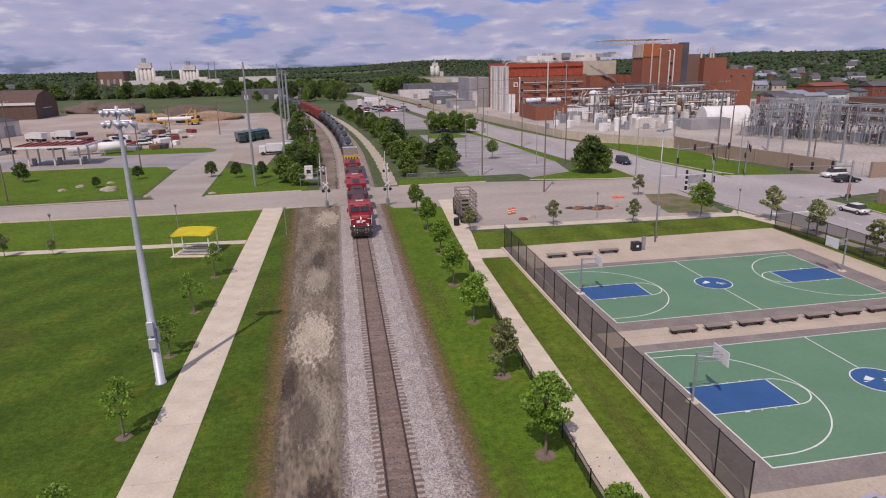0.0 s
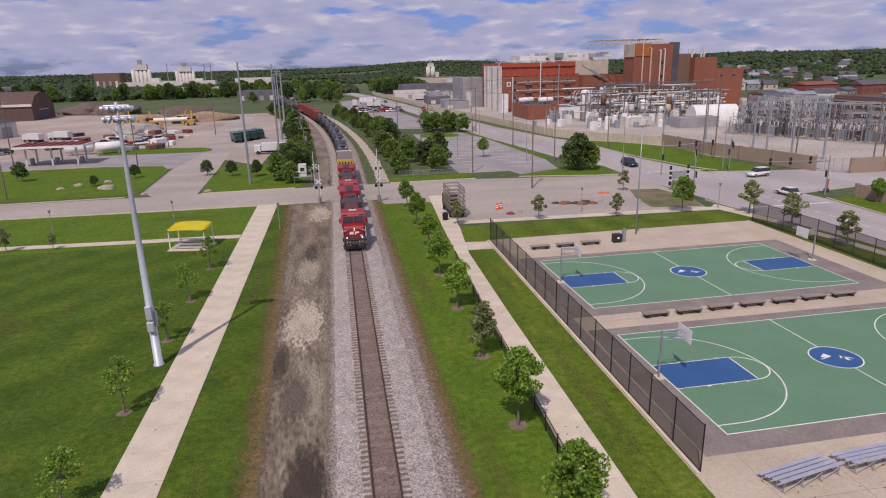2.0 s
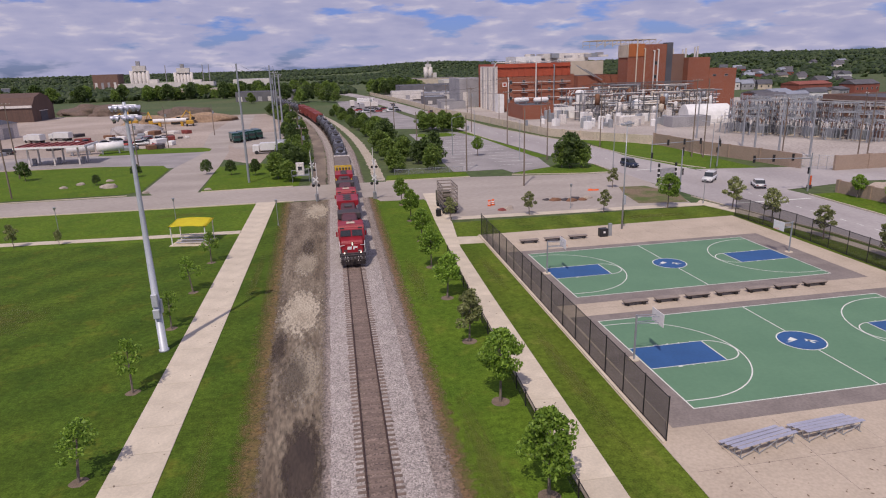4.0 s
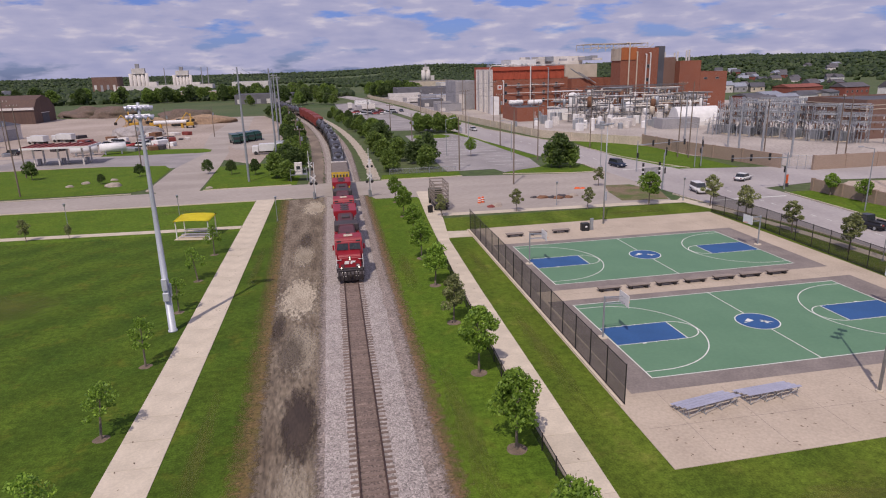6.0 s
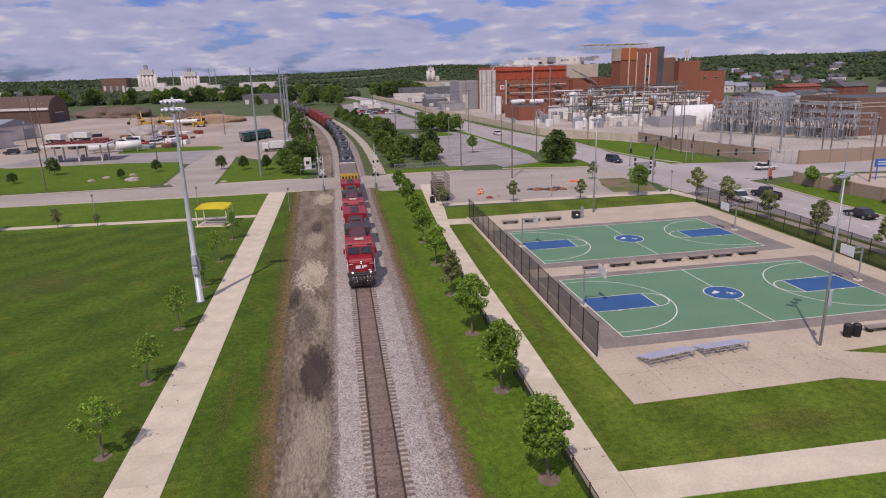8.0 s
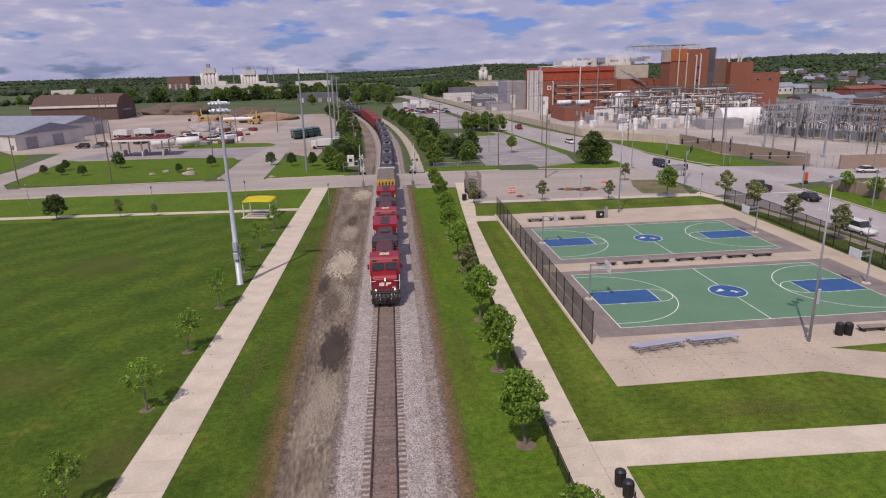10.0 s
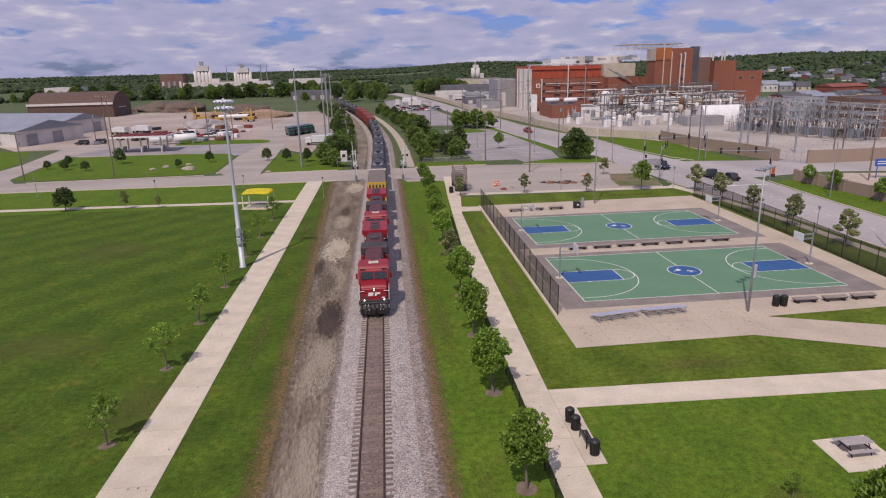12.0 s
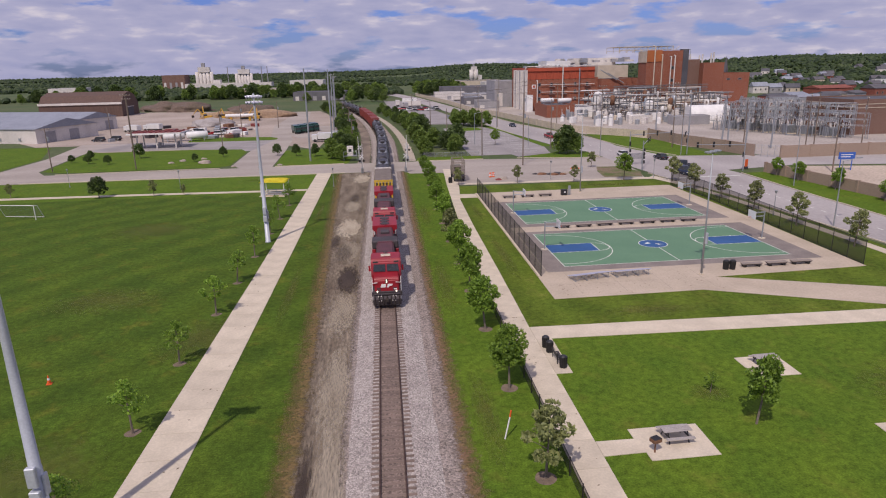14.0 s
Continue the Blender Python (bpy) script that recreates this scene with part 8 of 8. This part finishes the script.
CARS = [
    (car("sedan", "white", "white saloon car driving on the avenue"), [(0, 73.4, 77.2), (1, 72.9, 81.8), (2, 72.7, 85.8), (3, 72.8, 88.2), (4.2, 73.4, 90.6), (5.5, 75.4, 93.2), (6.5, 79.6, 95.8), (7.5, 84.2, 96.9), (8.5, 90, 97), (11, 108, 94), (14, 135, 88)]),
    (car("suv", "white", "white sport-utility car turning at the crossing"), [(0, 92.1, 103.6), (1, 85.7, 103.5), (2, 79.3, 103.0), (3, 73.4, 101.2), (4.2, 67.6, 97), (5.5, 63.6, 89.8), (7, 62.6, 78.5), (8, 63.2, 70.4), (10.5, 65, 46), (12, 66.5, 32), (14, 67.5, 13)]),
    (car("sedan", "black", "black saloon car leaving along the side road"), [(0, 90.5, 98.5), (0.5, 96, 97.6), (1, 102, 96.4), (2, 113, 94), (5, 146, 88), (14, 240, 70)]),
    (car("suv", "navy", "dark blue sport-utility car waiting at the stop line"), [(0, 61.1, 130.4), (1.5, 61.6, 124.0), (3, 62.0, 119.6), (5, 62.2, 118.2), (8, 62.4, 117.6), (9.3, 62.8, 115.4), (10.5, 63.2, 111.5), (12, 63.8, 102), (13, 64.4, 94), (14, 64.8, 83.4)]),
    (car("pickup", "black", "black pickup truck on the avenue"), [(0, 73.5, 20), (3, 73, 38), (5, 71.8, 50.5), (6, 70.6, 57.5), (7, 69.5, 64.6), (8, 68.9, 71.5), (9.3, 68.6, 79), (10.5, 68.4, 84), (11.5, 68.2, 86.6), (12.5, 68.2, 89), (14, 68.0, 91)]),
    (car("sedan", "black", "black saloon car behind the pickup"), [(0, 74, -12), (5, 73.6, 30), (8, 72.4, 55.4), (9.3, 71.8, 67), (10.5, 71.3, 75.8), (11.5, 70.9, 82), (12.5, 70.7, 89.5), (13.2, 70.3, 96.5), (14, 69.4, 106)]),
    (car("sedan", "white", "white saloon car coming down the avenue"), [(0, 44.5, 286), (3, 46.8, 250), (6.5, 50.8, 208), (9, 54, 177), (11, 58, 152.5), (12.5, 60.3, 134), (13.2, 61.2, 122.5), (14, 62.6, 113.3)]),
    (car("pickup", "red", "dark red pickup truck coming down the avenue"), [(0, 42, 345), (5, 46, 281), (8, 48.6, 242), (11, 51.2, 201.6), (12.5, 53.0, 181.3), (14, 55.2, 161)]),
    (car("sedan", "navy", "dark saloon car far up the avenue"), [(0, 27, 430), (6.5, 37.7, 326.6), (10, 43.2, 268), (12.5, 49.6, 226.3), (14, 51.8, 205)]),
]


def box_truck(x, y, turn, colour, label, z=0.03):
    e = thing("truck", label, "truck", (x, y, z), turn, "parked trucks")
    part("cab", one(-1.1, 1.1, 2.4, 4.2, 0.6, 2.5, 0.12), PAINTS[colour], e, "truck cab")
    part("windscreen", one(-0.95, 0.95, 4.15, 4.24, 1.5, 2.3, 0.02), GLASS, e)
    part("load_box", one(-1.2, 1.2, -4, 2.2, 0.95, 3.0, 0.06), PAINTS[colour], e, "truck body")
    part("chassis", one(-0.5, 0.5, -3.9, 4, 0.5, 0.95), BOGIE, e)
    for s in (-0.98, 0.98):
        for yy in (-2.8, -1.7, 3.2):
            bm = bmesh.new()
            lathe(bm, [(s - 0.15, 0.35), (s - 0.14, 0.5), (s + 0.14, 0.5), (s + 0.15, 0.35)], "X", 14, (0, yy, 0.5))
            part("wheel", bm, TYRE, e)


for i in range(4):
    box_truck(-33.2 + i * 2.0, 206 + i * 3.2, 198, "green", "dark green lorry parked in a row")
box_truck(-104, 232, 60, "white", "white tipper lorry in the yard"), box_truck(-97, 236, 70, "white", "white lorry in the yard")
box_truck(-19.5, 172, 90, "white", "white van body parked by the trees"), box_truck(-15.5, 177, 90, "silver", "pale lorry parked by the trees")
rng = np.random.default_rng(41)
for i in range(16):
    x, y = rng.uniform(-96, -58), rng.uniform(205, 222)
    car(("pickup", "suv", "sedan")[i % 3], ("white", "red", "black", "silver", "white")[i % 5], "car parked among the yard stock", (x, y, 0.018), rng.uniform(0, 360), "yard cars")
for x, y, a in ((-103, 196, 80), (-98, 198, 80)):
    car("suv", "black", "dark car parked by the sheds", (x, y, 0.018), a, "shed cars")
for i in range(14):
    car(("sedan", "suv")[i % 2], ("white", "silver", "black", "red")[i % 4], "car parked in the far lot", (12 + (i % 7) * 3.2, 318 + (i // 7) * 14, 0.022), 90 if i % 2 else 80, "far lot cars")


def stake_truck():
    e = thing("stake_truck", "old olive truck with a tall stake-bed cage", "truck", (15.9, 87.6, 0.03), 0)
    part("bed", one(-1.2, 1.2, -3.6, 2.0, 1.1, 1.3, 0.03), SOOT, e)
    part("cab", one(-1.1, 1.1, 2.1, 4.2, 0.7, 2.6, 0.12), mat("olive_paint", (0.11, 0.10, 0.06), (0.085, 0.08, 0.05), 1, 8, 0.6), e, "olive cab")
    for s in (-1.15, 1.15):
        for k in range(6):
            part("stake", one(s - 0.04, s + 0.04, -3.5 + k * 1.08, -3.4 + k * 1.08, 1.3, 4.5), BENCHWOOD, e)
        for z in (1.8, 2.5, 3.2, 3.9, 4.4):
            part("side_rail", one(s - 0.03, s + 0.03, -3.5, 2.0, z, z + 0.16), BENCHWOOD, e)
    for z in (1.8, 2.5, 3.2, 3.9, 4.4):
        part("end_rail", one(-1.15, 1.15, -3.58, -3.52, z, z + 0.16), BENCHWOOD, e)
        part("end_rail", one(-1.15, 1.15, 1.95, 2.01, z, z + 0.16), BENCHWOOD, e)
    part("bumper", one(-1.2, 1.2, -3.7, -3.6, 0.7, 0.95), SOOT, e)
    for s in (-0.95, 0.95):
        for yy in (-2.4, 3.2):
            bm = bmesh.new()
            lathe(bm, [(s - 0.17, 0.38), (s - 0.15, 0.52), (s + 0.15, 0.52), (s + 0.17, 0.38)], "X", 14, (0, yy, 0.52))
            part("wheel", bm, TYRE, e)


stake_truck()
bin_(13.9, 83.6, 0.03, 1.2, 0.4)
# works in the lot
rng = np.random.default_rng(51)
for i, (x, y) in enumerate(((23.2, 88.5), (23.9, 88.9))):
    e = thing("traffic_barrel", "orange and white traffic barrel", "barrel", (x, y, 0.03), 0, "traffic barrels")
    bm = bmesh.new()
    lathe(bm, [(0, 0.32), (0.95, 0.24), (1.0, 0.2)], "Z", 12)
    part("body", bm, ORANGE, e)
    for z in (0.3, 0.62):
        part("band", lathe(bmesh.new(), [(z, 0.30), (z + 0.14, 0.285)], "Z", 12), WHITE, e, "white band")
for i, (x, y, s, m) in enumerate(((25.3, 85.3, 0.9, ROCK), (24.4, 84.8, 0.6, CARRED), (35.0, 89.6, 0.8, RUST), (36.6, 89.2, 0.6, SOOT), (37.4, 88.4, 0.7, RUST), (38.3, 89.2, 0.8, SOOT), (39.4, 88.6, 0.6, RUST), (33.6, 90.2, 0.5, SOOT), (40.6, 89.8, 0.7, ROCK), (43.9, 96, 0.45, ORANGE), (44.9, 95.8, 0.4, ORANGE))):
    bm = bmesh.new()
    bmesh.ops.create_icosphere(bm, subdivisions=2, radius=s)
    for v in bm.verts:
        v.co *= 1 + 0.35 * noise.noise(v.co * 2 + Vector((i, 0, 0)))
        v.co.z = max(-0.02, v.co.z * 0.65)
        v.co.x *= 1.4
    o = part("rubble_mound", bm, m)
    o.location = (x, y, 0.03)
    tagged(o, "heap of rubble and gear on the dug-up lot", "rubble", "works rubble")
sb2 = thing("message_board", "trailer-mounted grey message board by the crossing", "sign board", (60.6, 99.5, 0.03), 8)
part("panel", one(-1.6, 1.6, -0.1, 0.1, 1.2, 2.6), GREYWALL, sb2, "grey panel")
for s in (-1.9, 1.9):
    part("post", one(s - 0.15, s + 0.15, -0.15, 0.15, 0, 3.6), BLACK, sb2, "striped dark post")
    for k in range(3):
        part("band", one(s - 0.16, s + 0.16, -0.16, 0.16, 0.8 + k * 0.9, 1.1 + k * 0.9), WHITE, sb2)
for s in (-1.2, 1.2):
    part("leg", one(s - 0.06, s + 0.06, -0.06, 0.06, 0, 1.2), GREYSTEEL, sb2)
e = thing("warning_flag", "tall orange works sign on a stand", "sign", (80.5, 86.5, 0.03), 20)
part("panel", one(-0.45, 0.45, -0.03, 0.03, 0.6, 2.2), ORANGE, e)
part("stand", one(-0.3, 0.3, -0.3, 0.3, 0, 0.6), SOOT, e)


def run_cars():
    for ob, rows in CARS:
        drive(ob, rows)


def motions():
    run_train()
    run_cars()


motions()
